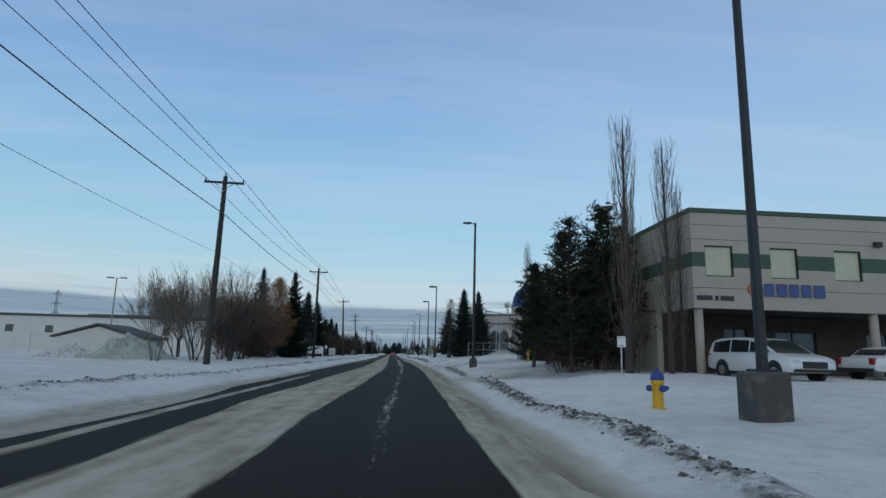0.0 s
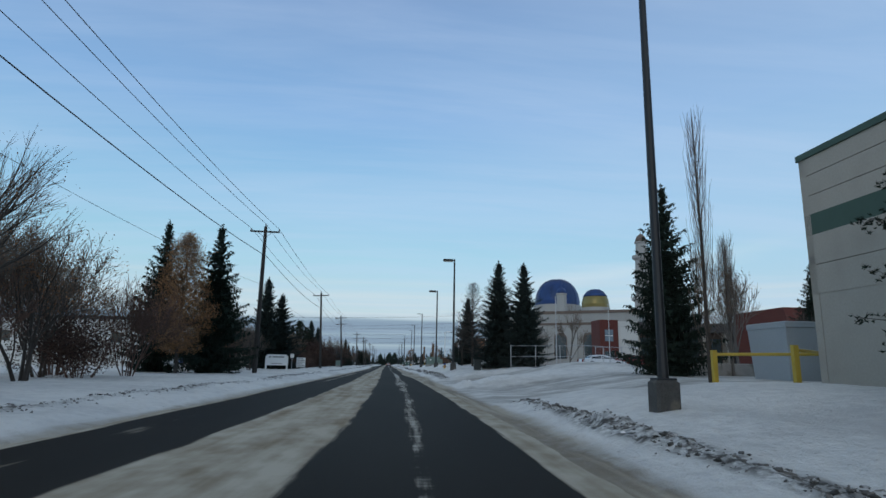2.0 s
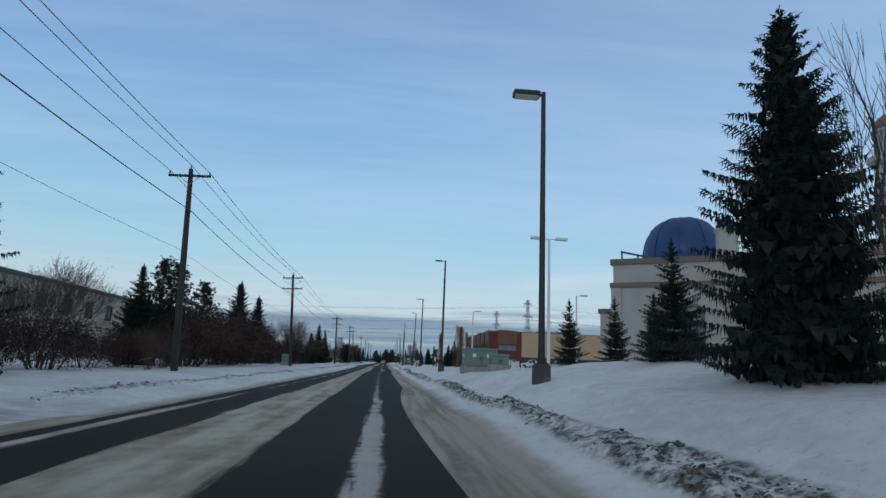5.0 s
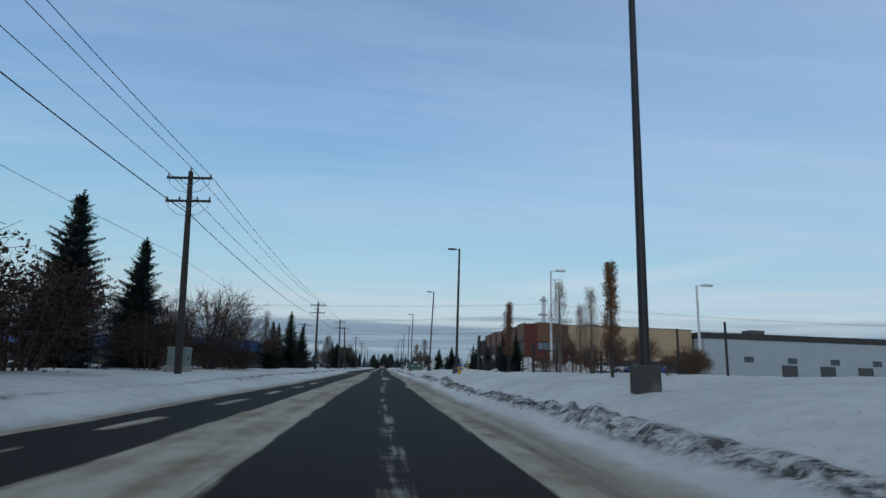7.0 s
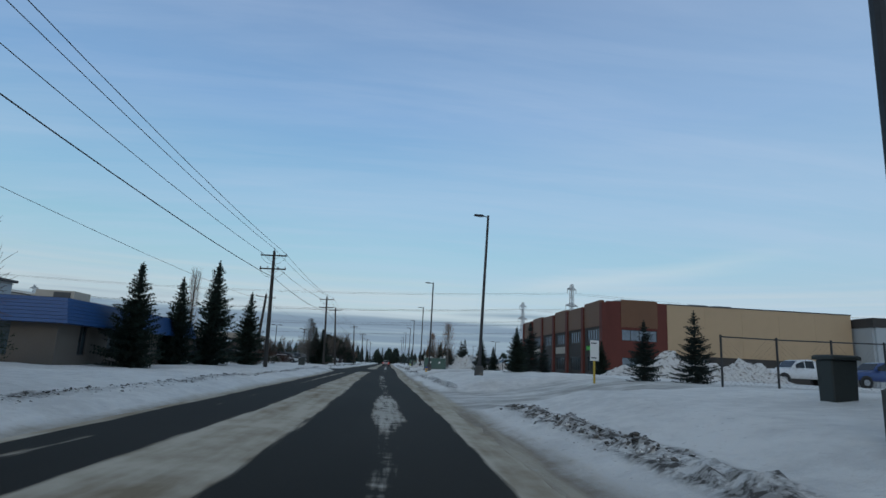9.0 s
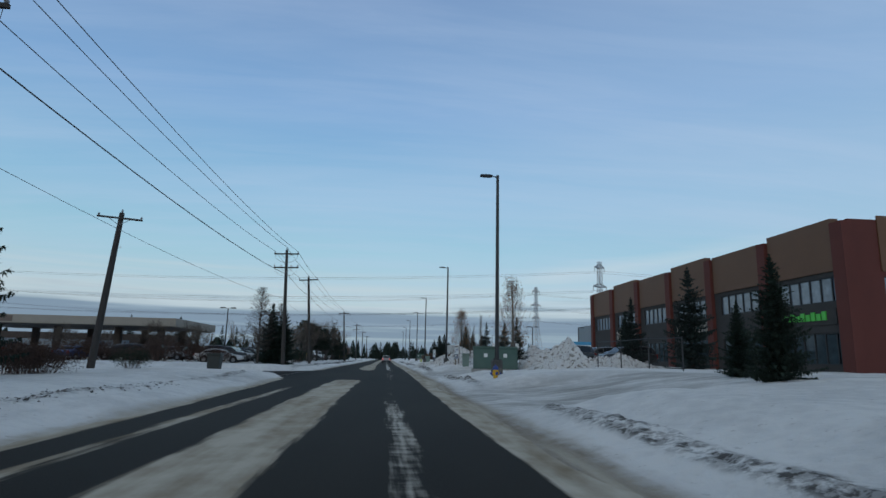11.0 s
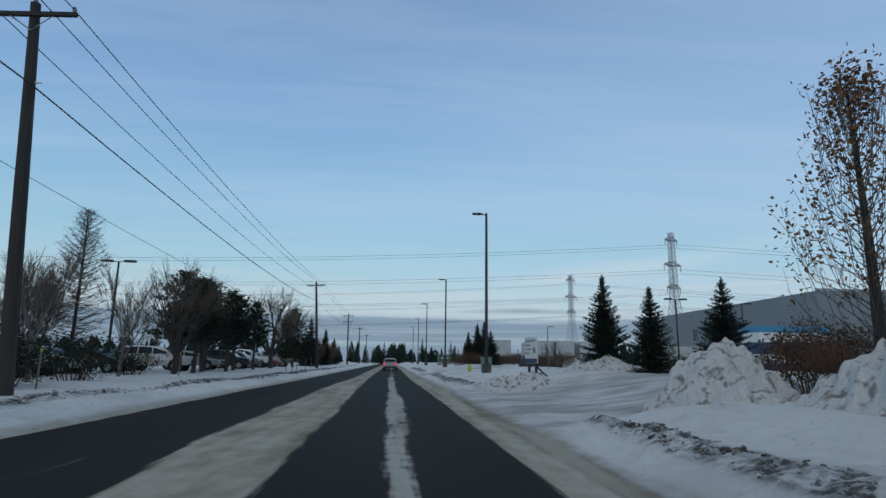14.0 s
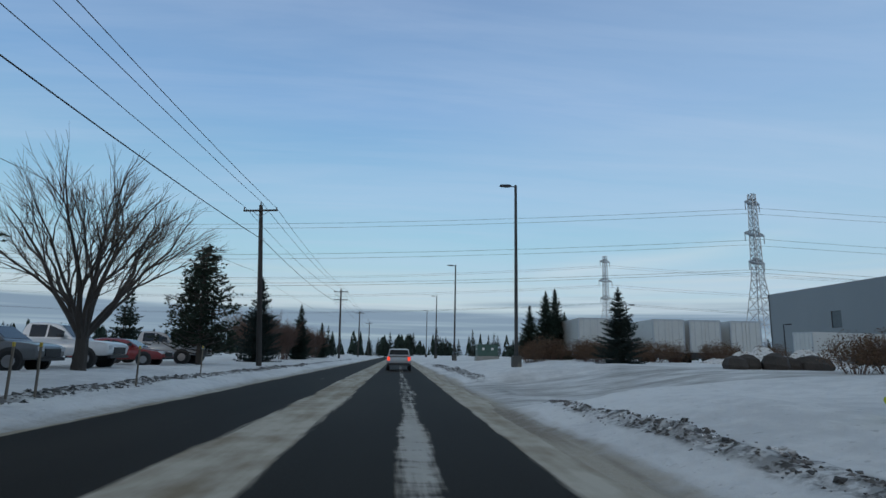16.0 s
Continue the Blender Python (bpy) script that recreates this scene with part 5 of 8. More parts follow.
def mosque():
    t = thing("mosque", "pale stucco mosque with blue and golden domes", "mosque", pose(19.4, 130.0, 0, 0, 0, -32))
    W = 24.0
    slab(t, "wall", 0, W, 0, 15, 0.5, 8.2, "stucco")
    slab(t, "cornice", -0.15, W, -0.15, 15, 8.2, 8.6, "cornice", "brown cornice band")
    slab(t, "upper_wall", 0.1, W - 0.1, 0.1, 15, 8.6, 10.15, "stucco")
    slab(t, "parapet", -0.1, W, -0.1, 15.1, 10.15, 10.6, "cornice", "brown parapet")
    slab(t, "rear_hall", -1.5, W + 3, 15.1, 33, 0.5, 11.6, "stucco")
    snow_cap(t, 0.4, W - 0.5, 0.4, 14.6, 10.6, 0.03), snow_cap(t, -1.1, W + 2.6, 15.5, 32.6, 11.6, 0.03)
    slab(t, "wing", -1.3, -0.003, 1.5, 12, 0.5, 6.2, "stucco")
    slab(t, "wing_cap", -1.45, -0.004, 1.4, 12, 6.2, 6.6, "cornice")
    for cx in (0.0, 8.0, 13.2, 18.5, W - 0.9):
        slab(t, "pilaster", cx - 0.05, cx + 0.75, -0.22, -0.001, 0.5, 8.15, "stucco")
    for u0, u1 in ((2.86, 4.66), (5.11, 6.86), (10.08, 12.0), (15.0, 17.0)):
        arch_window(t, u0, u1, 2.6, 6.63, 0.0)
    loc = lambda x, y: ((x - 19.4) * math.cos(radians(32)) - (y - 130) * math.sin(radians(32)), (x - 19.4) * math.sin(radians(32)) + (y - 130) * math.cos(radians(32)))

    def dome(name, cx, cy, z, r, h, material, label):
        pr = [(r * 1.02, z - 0.6), (r * 1.02, z)] + [(r * math.cos(a) ** 0.8 if a < 1.56 else 0.02, z + h * math.sin(a)) for a in [math.pi / 2 * k / 12 for k in range(13)]]
        return part(name, Mesh().lathe(pr, 36, cx, cy), M[material], t, label, smooth=True)
    bx, by = loc(35.3, 148)
    b = dome("blue_dome", bx, by, 14.4, 4.6, 5.2, "blue_dome", "blue sheeted dome")
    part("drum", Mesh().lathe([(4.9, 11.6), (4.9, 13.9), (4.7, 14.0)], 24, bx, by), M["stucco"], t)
    for k in range(10):
        a = math.tau * k / 10 + 0.3
        part("rib", Mesh().path([(bx + 4.64 * math.cos(a) * math.cos(q) ** 0.8, by + 4.64 * math.sin(a) * math.cos(q) ** 0.8, 14.4 + 5.24 * math.sin(q)) for q in [1.5 * j / 8 for j in range(9)]], 0.05, 4), M["blue_dome"], b)
    gx_, gy_ = loc(39.6, 136.8)
    g = dome("golden_dome", gx_, gy_, 13.0, 2.6, 3.2, "gold", "golden dome with a blue top")
    part("dome_cap", Mesh().lathe([(2.34, 14.75), (2.12, 15.15), (1.65, 15.75), (1.0, 16.15), (0.02, 16.3)], 28, gx_, gy_), M["blue_dome"], g, "blue top", smooth=True)
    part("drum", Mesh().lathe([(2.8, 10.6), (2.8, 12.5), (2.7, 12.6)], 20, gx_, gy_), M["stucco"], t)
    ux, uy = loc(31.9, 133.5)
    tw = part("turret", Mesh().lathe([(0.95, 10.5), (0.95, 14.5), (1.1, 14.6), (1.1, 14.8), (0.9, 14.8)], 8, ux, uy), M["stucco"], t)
    part("turret_dome", Mesh().lathe([(0.95, 14.8), (0.9, 15.2), (0.6, 15.7), (0.05, 16.0), (0.03, 16.8)], 14, ux, uy), M["blue_dome"], tw, "small blue dome", smooth=True)
    part("roof_rail", Mesh().tube((0.6, 1.5, 10.6), (0.6, 1.5, 11.6), 0.08).tube((0.6, 1.5, 11.5), (4.2, 4, 10.95), 0.09).tube((1.8, 2.3, 10.6), (1.8, 2.3, 11.35), 0.08).tube((3.2, 3.3, 10.6), (3.2, 3.3, 11.1), 0.08), M["blue_dome"], t, "blue rail on the roof")
    # minaret
    mx, my = 46.8, 131.0
    m = thing("minaret", "tall pale minaret with balconies and a small dome", "minaret")
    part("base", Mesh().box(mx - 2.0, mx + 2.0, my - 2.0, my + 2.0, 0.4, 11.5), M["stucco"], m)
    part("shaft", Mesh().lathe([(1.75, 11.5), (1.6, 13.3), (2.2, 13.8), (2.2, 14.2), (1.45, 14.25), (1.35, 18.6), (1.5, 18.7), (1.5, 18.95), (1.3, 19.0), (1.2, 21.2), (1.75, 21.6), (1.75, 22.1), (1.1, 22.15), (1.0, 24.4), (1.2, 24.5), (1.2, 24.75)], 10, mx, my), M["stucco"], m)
    part("minaret_dome", Mesh().lathe([(1.05, 24.75), (1.0, 25.2), (0.75, 25.8), (0.3, 26.2), (0.05, 26.4), (0.03, 27.3)], 14, mx, my), M["cornice"], m, "grey-brown dome with a finial", smooth=True)
    return t


def school_row():
    """The low range with sloping white buttresses, and the brick kiosk in front of the mosque."""
    t = thing("school_building", "long low building with sloping pale buttresses and a dark roof", "building")
    slab(t, "wall", 31.0, 62, 101, 112, 0.5, 6.0, "dark_wall")
    slab(t, "roof", 30.4, 62.5, 100, 113, 6.0, 7.2, "roof_dark", "dark flat roof")
    snow_cap(t, 31.0, 62, 100.6, 112.4, 7.2, 0.04)
    for k in range(10):
        cx = 31.3 + k * 3.1
        part("buttress", Mesh().prism([(99.2, 0.5), (101, 0.5), (101, 6.0), (100.3, 6.0)], cx, cx + 0.8, "x"), M["precast"], t, "pale sloping buttress")
        part("window", Mesh().box(cx + 1.0, cx + 2.9, 100.9, 100.99, 1.2, 5.2), M["glass"], t)
    k = thing("brick_kiosk", "red brick entrance block with white side walls", "building")
    slab(k, "wall", 25.3, 27.6, 96, 99, 0.5, 7.0, "red_brick")
    slab(k, "wall", 27.6, 30.2, 96.3, 99, 0.5, 6.9, "precast_white", "white wall")
    w = part("window", Mesh().box(25.9, 26.9, 95.9, 95.999, 4.4, 5.8), M["glass_sky"], k)
    part("window_frame", Mesh().box(26.37, 26.43, 95.86, 95.899, 4.4, 5.8).box(25.9, 26.9, 95.86, 95.899, 5.05, 5.12), M["white_paint"], w)
    slab(k, "door", 25.8, 27.0, 95.9, 95.99, 0.9, 3.2, "glass")
    b = thing("brown_building", "dark red-brown building with a raked front", "building")
    part("wall", Mesh().prism([(80, 0.5), (91, 0.5), (91, 7.6), (82.5, 7.6)], 39.5, 52, "x"), M["red_brick"], b)
    part("awning", Mesh().prism([(78.8, 4.1), (81.2, 4.6), (81.2, 4.3), (78.8, 3.9)], 39.7, 42, "x"), M["white_paint"], b, "pale awning")


def brick_offices():
    t = thing("office_building", "two-storey office block with brown panels and red brick piers", "office building")
    x0, y0, y1, x1, H = 27.3, 233.5, 277.6, 61.0, 10.25
    n = 6
    bay = (y1 - y0) / n
    wins = []
    for i in range(n):
        a = i * bay + 0.9
        wins += [(a + 0.2, a + bay - 1.3, 5.3, 6.9), (a + 0.2, a + bay - 1.3, 1.4, 3.4)]
    w = part("wall", wall_mesh(0, y1 - y0, 0.4, 7.2, wins, 0.3), M["grey_base"], t, "dark grey lower wall", at=WEST(x0, y1))
    part("core", Mesh().box(x0 + 0.4, x1 - 0.3, y0 + 0.35, y1 - 0.3, 0.3, H - 0.15), M["roof_dark"], t)
    for i, (u0, u1, a, b) in enumerate(wins):
        # upper panes get the tint that carries the reflected sky
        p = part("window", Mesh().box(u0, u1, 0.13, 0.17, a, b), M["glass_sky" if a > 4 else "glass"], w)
        f = Mesh()
        for k in range(7):
            u = u0 + (u1 - u0) * k / 6
            f.box(u - 0.05, u + 0.05, 0.05, 0.13, a, b)
        f.box(u0, u1, 0.051, 0.13, a, a + 0.08), f.box(u0, u1, 0.051, 0.13, b - 0.08, b)
        part("window_frame", f, M["frame"], p)
    for i in range(n):
        a = y0 + i * bay
        slab(t, "panel", x0 - 0.12, x0 + 0.4, a + 0.75, a + bay - 0.75 + 0.4, 7.2, H + (0.25 if i % 2 == 0 else 0.0), "brown_panel", "brown metal panel")
        slab(t, "pier", x0 - 0.3, x0 + 0.41, a - 0.2 if i else y0 - 0.3, a + 0.7, 0.3, H - 0.1, "red_brick", "dark red brick pier")
        slab(t, "sign_band", x0 - 0.06, x0 - 0.002, a + 1.1, a + bay - 0.8, 3.9, 4.9, "precast" if i in (2, 4) else "grey_base")
    slab(t, "pier", x0 - 0.3, x0 + 0.4, y1 - 0.6, y1 + 0.2, 0.3, H - 0.1, "red_brick")
    # one bay carries a bright green sign
    for k in range(9):
        slab(t, "sign_mark", x0 - 0.14, x0 - 0.07, y0 + 1.9 + k * 0.48, y0 + 2.25 + k * 0.48, 4.2, 4.75 - 0.12 * (k % 2), "green_letters", "bright green sign mark")
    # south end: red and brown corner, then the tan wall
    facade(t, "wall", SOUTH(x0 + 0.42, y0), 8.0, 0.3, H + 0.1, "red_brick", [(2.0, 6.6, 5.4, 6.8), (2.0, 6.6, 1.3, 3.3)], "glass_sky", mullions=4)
    slab(t, "panel", x0 + 2.3, x0 + 7.1, y0 - 0.08, y0 - 0.002, 7.1, H + 0.35, "brown_panel")
    for k in range(5):
        a = x0 + 8.42 + k * (x1 - x0 - 8.42) / 5
        slab(t, "wall_panel", a + 0.01, a + (x1 - x0 - 8.42) / 5 - 0.01, y0, y0 + 0.3, 3.9, H, "tan_wall", "tan concrete panel")
    slab(t, "wall", x0 + 8.42, x1, y0 + 0.02, y0 + 0.3, 0.3, 3.9, "grey_base", "dark grey base")
    slab(t, "wall", x1 - 0.3, x1, y0 + 0.3, y1, 0.3, H, "tan_wall")
    slab(t, "wall", x0 + 0.4, x1 - 0.3, y1 - 0.3, y1, 0.3, H - 0.1, "tan_wall")
    slab(t, "roof_edge", x0 + 8.42, x1 + 0.05, y0 - 0.05, y0 + 0.3, H, H + 0.14, "roof_dark")
    snow_cap(t, x0 + 0.9, x1 - 0.6, y0 + 0.8, y1 - 0.7, H - 0.15)
    for bx in (30.5, 41, 44.5):
        slab(t, "roof_unit", bx, bx + 2.4, y0 + 4, y0 + 6.5, H - 0.2, H + 0.75, "grey_wall", "grey roof ventilation unit")


M["green_letters"] = mat("green_sign", (0.08, 0.5, 0.06), 0.4, 0, 0.1)


def pale_warehouse():
    t = thing("warehouse", "long pale grey warehouse with a darker roof band", "warehouse")
    x0, x1, y0 = 61.5, 130.0, 230.5
    facade(t, "wall", SOUTH(x0 + 0.302, y0), x1 - x0 - 0.302, 0.3, 8.6, "pale_wall", [(8 + 9 * k, 10 + 9 * k, 4.3, 5.4) for k in range(6)], "glass")
    part("wall", wall_mesh(0, 27, 0.3, 8.6, [(3, 5, 4.3, 5.4), (5.4, 7.4, 4.3, 5.4)], 0.3), M["pale_wall"], t, at=WEST(x0 + 0.001, y0 + 27.3))
    slab(t, "roof_band", x0 - 0.1, x1, y0 - 0.1, y0 + 27.4, 8.6, 9.8, "grey_base", "dark grey roof band")
    slab(t, "roof_unit", x0 + 12, x0 + 15, y0 + 3, y0 + 6, 9.8, 10.8, "roof_dark")
    slab(t, "wall", x0 + 0.31, x1, y0 + 27.0, y0 + 27.3, 0.3, 8.6, "pale_wall"), slab(t, "wall", x1 - 0.3, x1 - 0.003, y0 + 0.31, y0 + 26.99, 0.3, 8.6, "pale_wall")
    snow_cap(t, x0 + 0.5, x1 - 0.6, y0 + 0.5, y0 + 26.8, 9.8)
    for k in range(5):
        slab(t, "dock_door", x0 + 16 + k * 8, x0 + 19.2 + k * 8, y0 - 0.06, y0 - 0.003, 1.0, 4.0, "roof_dark")


def grey_warehouse():
    t = thing("warehouse", "large plain grey metal-clad warehouse", "warehouse")
    x0, x1, y0, y1, H = 62.0, 125.0, 338.0, 388.5, 12.4
    facade(t, "wall", WEST(x0, y1), y1 - y0, 0.3, H, "grey_wall", [(14, 16, 6.2, 8.6)], "glass", mullions=1)
    facade(t, "wall", SOUTH(x0 + 0.302, y0), x1 - x0 - 0.302, 0.3, H, "grey_wall", [])
    slab(t, "roof", x0 + 0.3, x1, y0 + 0.3, y1 - 0.3, H - 0.3, H - 0.05, "roof_dark")
    slab(t, "wall", x0, x1, y1 - 0.3, y1, 0.3, H, "grey_wall")
    slab(t, "parapet", x0 - 0.1, x1, y0 - 0.1, y0 + 0.4, H, H + 0.35, "pale_wall")
    slab(t, "wall", x1 - 0.3, x1, y0 + 0.31, y1 - 0.31, 0.3, H, "grey_wall")
    snow_cap(t, x0 + 0.6, x1 - 0.6, y0 + 0.7, y1 - 0.7, H - 0.05)
    slab(t, "dock_door", x0 - 0.08, x0 - 0.004, y1 - 9, y1 - 5.5, 0.8, 4.2, "roof_dark")


def white_factory():
    t = thing("factory", "long white industrial hall with small square windows", "factory building")
    x0, x1, y0 = -100.0, -30.0, 100.0
    facade(t, "wall", SOUTH(x0, y0), x1 - x0, 0.2, 5.9, "precast_white", [(4 + 6.3 * k, 5.3 + 6.3 * k, 3.2, 4.4) for k in range(11)], "glass")
    slab(t, "roof_edge", x0, x1 + 0.2, y0 - 0.2, y0 + 0.3, 5.9, 6.3, "roof_dark", "dark roof edge")
    slab(t, "wall", x1 - 0.3, x1 + 0.001, y0 + 0.3, y0 + 16.5, 0.2, 5.7, "precast_white")
    slab(t, "wall", x0, x0 + 0.3, y0 + 0.303, y0 + 16.5, 0.2, 5.7, "precast_white"), slab(t, "wall", x0, x1, y0 + 16.503, y0 + 16.8, 0.2, 5.7, "precast_white")
    slab(t, "roof", x0 + 0.1, x1 - 0.1, y0 + 0.303, y0 + 16.7, 5.7, 5.9, "roof_dark", "flat roof")
    snow_cap(t, x0 + 0.6, x1 - 0.6, y0 + 0.7, y0 + 16.3, 5.9)
    s = thing("shed", "small shed with a snowy gable roof", "shed")
    part("wall", Mesh().prism([(-30, 0.2), (-23, 0.2), (-23, 2.0), (-26.5, 3.0), (-30, 2.0)], 52, 58), M["precast_white"], s)
    part("roof", Mesh().prism([(-30.4, 1.95), (-26.5, 3.12), (-22.6, 1.95), (-22.6, 2.1), (-26.5, 3.28), (-30.4, 2.1)], 51.7, 58.3), M["roof_dark"], s, "dark roof with some snow")


def cream_offices():
    t = thing("office_building", "two-storey cream building with a green roof edge", "office building")
    x1, y0, y1, x0, H = -29.0, 117.0, 160.0, -60.0, 7.0
    facade(t, "wall", EAST(x1, y0), y1 - y0, 0.2, H, "precast", [(2 + 4.2 * k, 3.6 + 4.2 * k, 4.4, 6.0) for k in range(10)] + [(2 + 4.2 * k, 3.6 + 4.2 * k, 1.2, 2.8) for k in range(10)], "glass")
    facade(t, "wall", SOUTH(x0, y0), x1 - x0 - 0.302, 0.2, H, "precast", [(3 + 5 * k, 4.8 + 5 * k, 4.4, 6.0) for k in range(5)] + [(3 + 5 * k, 4.8 + 5 * k, 1.2, 2.8) for k in range(5)], "glass")
    slab(t, "roof_edge", x0, x1 + 0.2, y0 - 0.2, y1, H, H + 0.35, "green_band", "green metal roof edge")
    slab(t, "string_course", x1 + 0.003, x1 + 0.06, y0, y1, 3.5, 3.65, "cornice")
    slab(t, "wall", x0, x0 + 0.3, y0 + 0.303, y1, 0.2, H, "precast"), slab(t, "wall", x0 + 0.303, x1 - 0.31, y1 - 0.3, y1, 0.2, H, "precast")
    snow_cap(t, x0 + 0.4, x1 - 0.4, y0 + 0.4, y1 - 0.4, H + 0.35)


def blue_roof_shop():
    t = thing("shop_building", "low brick building with a deep blue metal fascia", "shop building")
    x1, y0, y1, x0 = -15.0, 190.4, 207.0, -48.0
    facade(t, "wall", SOUTH(x0, y0), x1 - x0 - 0.302, 0.2, 3.1, "brick_tan", [(x, x + 1.4, 0.8, 2.6) for x in (4, 9, 14, 19, 24, 29.5)], "glass")
    facade(t, "wall", EAST(x1, y0), y1 - y0, 0.2, 3.1, "brick_tan", [(2, 2.8, 0.9, 2.7), (5, 7, 0.9, 2.5), (9, 10, 0.3, 2.6), (12, 14, 0.9, 2.5)], "glass")
    slab(t, "wall", x0, x1, y1 - 0.3, y1, 0.2, 3.1, "brick_tan")
    fas = []
    for k in range(7):
        z = 2.35 + k * 0.17
        o = 0.75 - 0.05 * k
        part("fascia_rib", Mesh().box(x0 - o, x1 + o, y0 - o, y1 + o, z, z + 0.155), M["blue_fascia"], t)
    slab(t, "roof", x0, x1, y0, y1, 3.45, 3.58, "roof_dark")
    slab(t, "wall", x0, x0 + 0.3, y0 + 0.303, y1 - 0.303, 0.2, 2.34, "brick_tan")
    snow_cap(t, x0 + 0.6, x1 - 0.8, y0 + 0.8, y1 - 0.6, 3.58, 0.03)
    slab(t, "upper_storey", -47.0, -23.0, 192.2, 199.5, 3.5, 5.0, "pale_wall", "pale grey upper storey")
    slab(t, "upper_roof", -47.2, -22.8, 192.0, 199.7, 5.0, 5.15, "roof_dark")
    for hx, hy in ((-18.4, 197), (-20.9, 200.9)):
        u = thing("roof_unit", "pale metal ventilation unit on a flat roof", "ventilation unit")
        slab(u, "housing", hx - 1.2, hx + 0.9, hy - 0.9, hy + 0.9, 3.57, 4.4, "precast")
        slab(u, "grille", hx - 0.2, hx + 0.7, hy - 0.95, hy - 0.905, 3.75, 4.3, "roof_dark", "dark grille")
    b = thing("warehouse", "pale warehouse with a low-pitched roof", "warehouse")
    part("wall", Mesh().prism([(-75, 0.2), (-26, 0.2), (-26, 5.0), (-50, 7.4), (-75, 5.0)], 214, 236), M["pale_wall"], b)
    part("roof", Mesh().prism([(-75.5, 5.0), (-50, 7.5), (-25.5, 5.0), (-25.5, 5.2), (-50, 7.7), (-75.5, 5.2)], 213.7, 236.3), M["precast_white"], b)


def gas_station():
    t = thing("petrol_station_canopy", "flat tan petrol station canopy on square columns", "canopy")
    x0, x1, y0, y1 = -52.0, -25.0, 272.0, 288.0
    slab(t, "roof", x0, x1, y0, y1, 4.3, 5.25, "canopy_tan", "flat tan canopy")
    snow_cap(t, x0 + 0.4, x1 - 0.4, y0 + 0.4, y1 - 0.4, 5.25, 0.04)
    slab(t, "sign_band", x0 + 3, x0 + 9, y0 - 0.06, y0 - 0.003, 4.45, 5.1, "cornice", "dull orange sign band")
    slab(t, "soffit", x0 + 0.3, x1 - 0.3, y0 + 0.3, y1 - 0.3, 4.2, 4.299, "roof_dark")
    for cx in (x0 + 5, x0 + 12, x0 + 19, x1 - 3):
        for cy in (y0 + 4, y1 - 4):
            slab(t, "column", cx - 0.35, cx + 0.35, cy - 0.35, cy + 0.35, 0.2, 4.25, "dark_wall")
    for cx in (x0 + 5, x0 + 12, x0 + 19, x1 - 3):
        p = thing("fuel_pump", "upright fuel pump on a low kerb", "fuel pump", group="fuel pumps")
        slab(p, "body", cx - 0.5, cx + 0.5, y0 + 1.6, y0 + 2.3, 0.2, 1.9, "pale_wall")
        slab(p, "panel", cx - 0.4, cx + 0.4, y0 + 1.55, y0 + 1.598, 1.0, 1.7, "black_sign")
    k = thing("shop_building", "low dark shop behind the petrol pumps", "shop building")
    slab(k, "wall", -62, -34, 296, 306, 0.2, 4.0, "dark_wall")
    slab(k, "window", -60, -40, 295.9, 295.99, 0.8, 3.0, "glass_sky")


office_two_storey(), mosque(), school_row(), brick_offices(), pale_warehouse(), grey_warehouse()
white_factory(), cream_offices(), blue_roof_shop(), gas_station()

# ---- vehicles ----
M.update(
    tyre=mat("tyre", (0.018, 0.018, 0.018), 0.9, 0, 0.2),
    rim=mat("alloy_rim", (0.35, 0.35, 0.36), 0.35, 0.8, 0.1),
    car_glass=mat("car_glass", (0.018, 0.02, 0.023), 0.08, 0, 0.1, 1, 5, 0, spec=0.35),
    trim=mat("black_trim", (0.02, 0.02, 0.021), 0.6, 0, 0.1),
    head_light=mat("headlamp_lens", (0.55, 0.57, 0.6), 0.15, 0, 0.05),
    tail_off=mat("tail_lens", (0.22, 0.012, 0.01), 0.2, 0, 0.05),
    tail_on=mat("tail_lens_lit", (0.3, 0.015, 0.01), 0.2, 0, 0.05, emit=(1.0, 0.08, 0.04, 1.0)),
)
PAINT = {}
for nm, c in (("white", (0.66, 0.67, 0.68)), ("silver", (0.34, 0.35, 0.36)), ("black", (0.02, 0.021, 0.023)), ("red", (0.20, 0.015, 0.015)), ("blue", (0.02, 0.05, 0.17)), ("grey", (0.11, 0.115, 0.12))):
    PAINT[nm] = mat(nm + "_car_paint", c, 0.32, 0.1, 0.08, 0.8, 12, 0.0, coat=0.5, second=tuple(v * 0.8 + 0.03 for v in c), second_at=(0.55, 0.85))

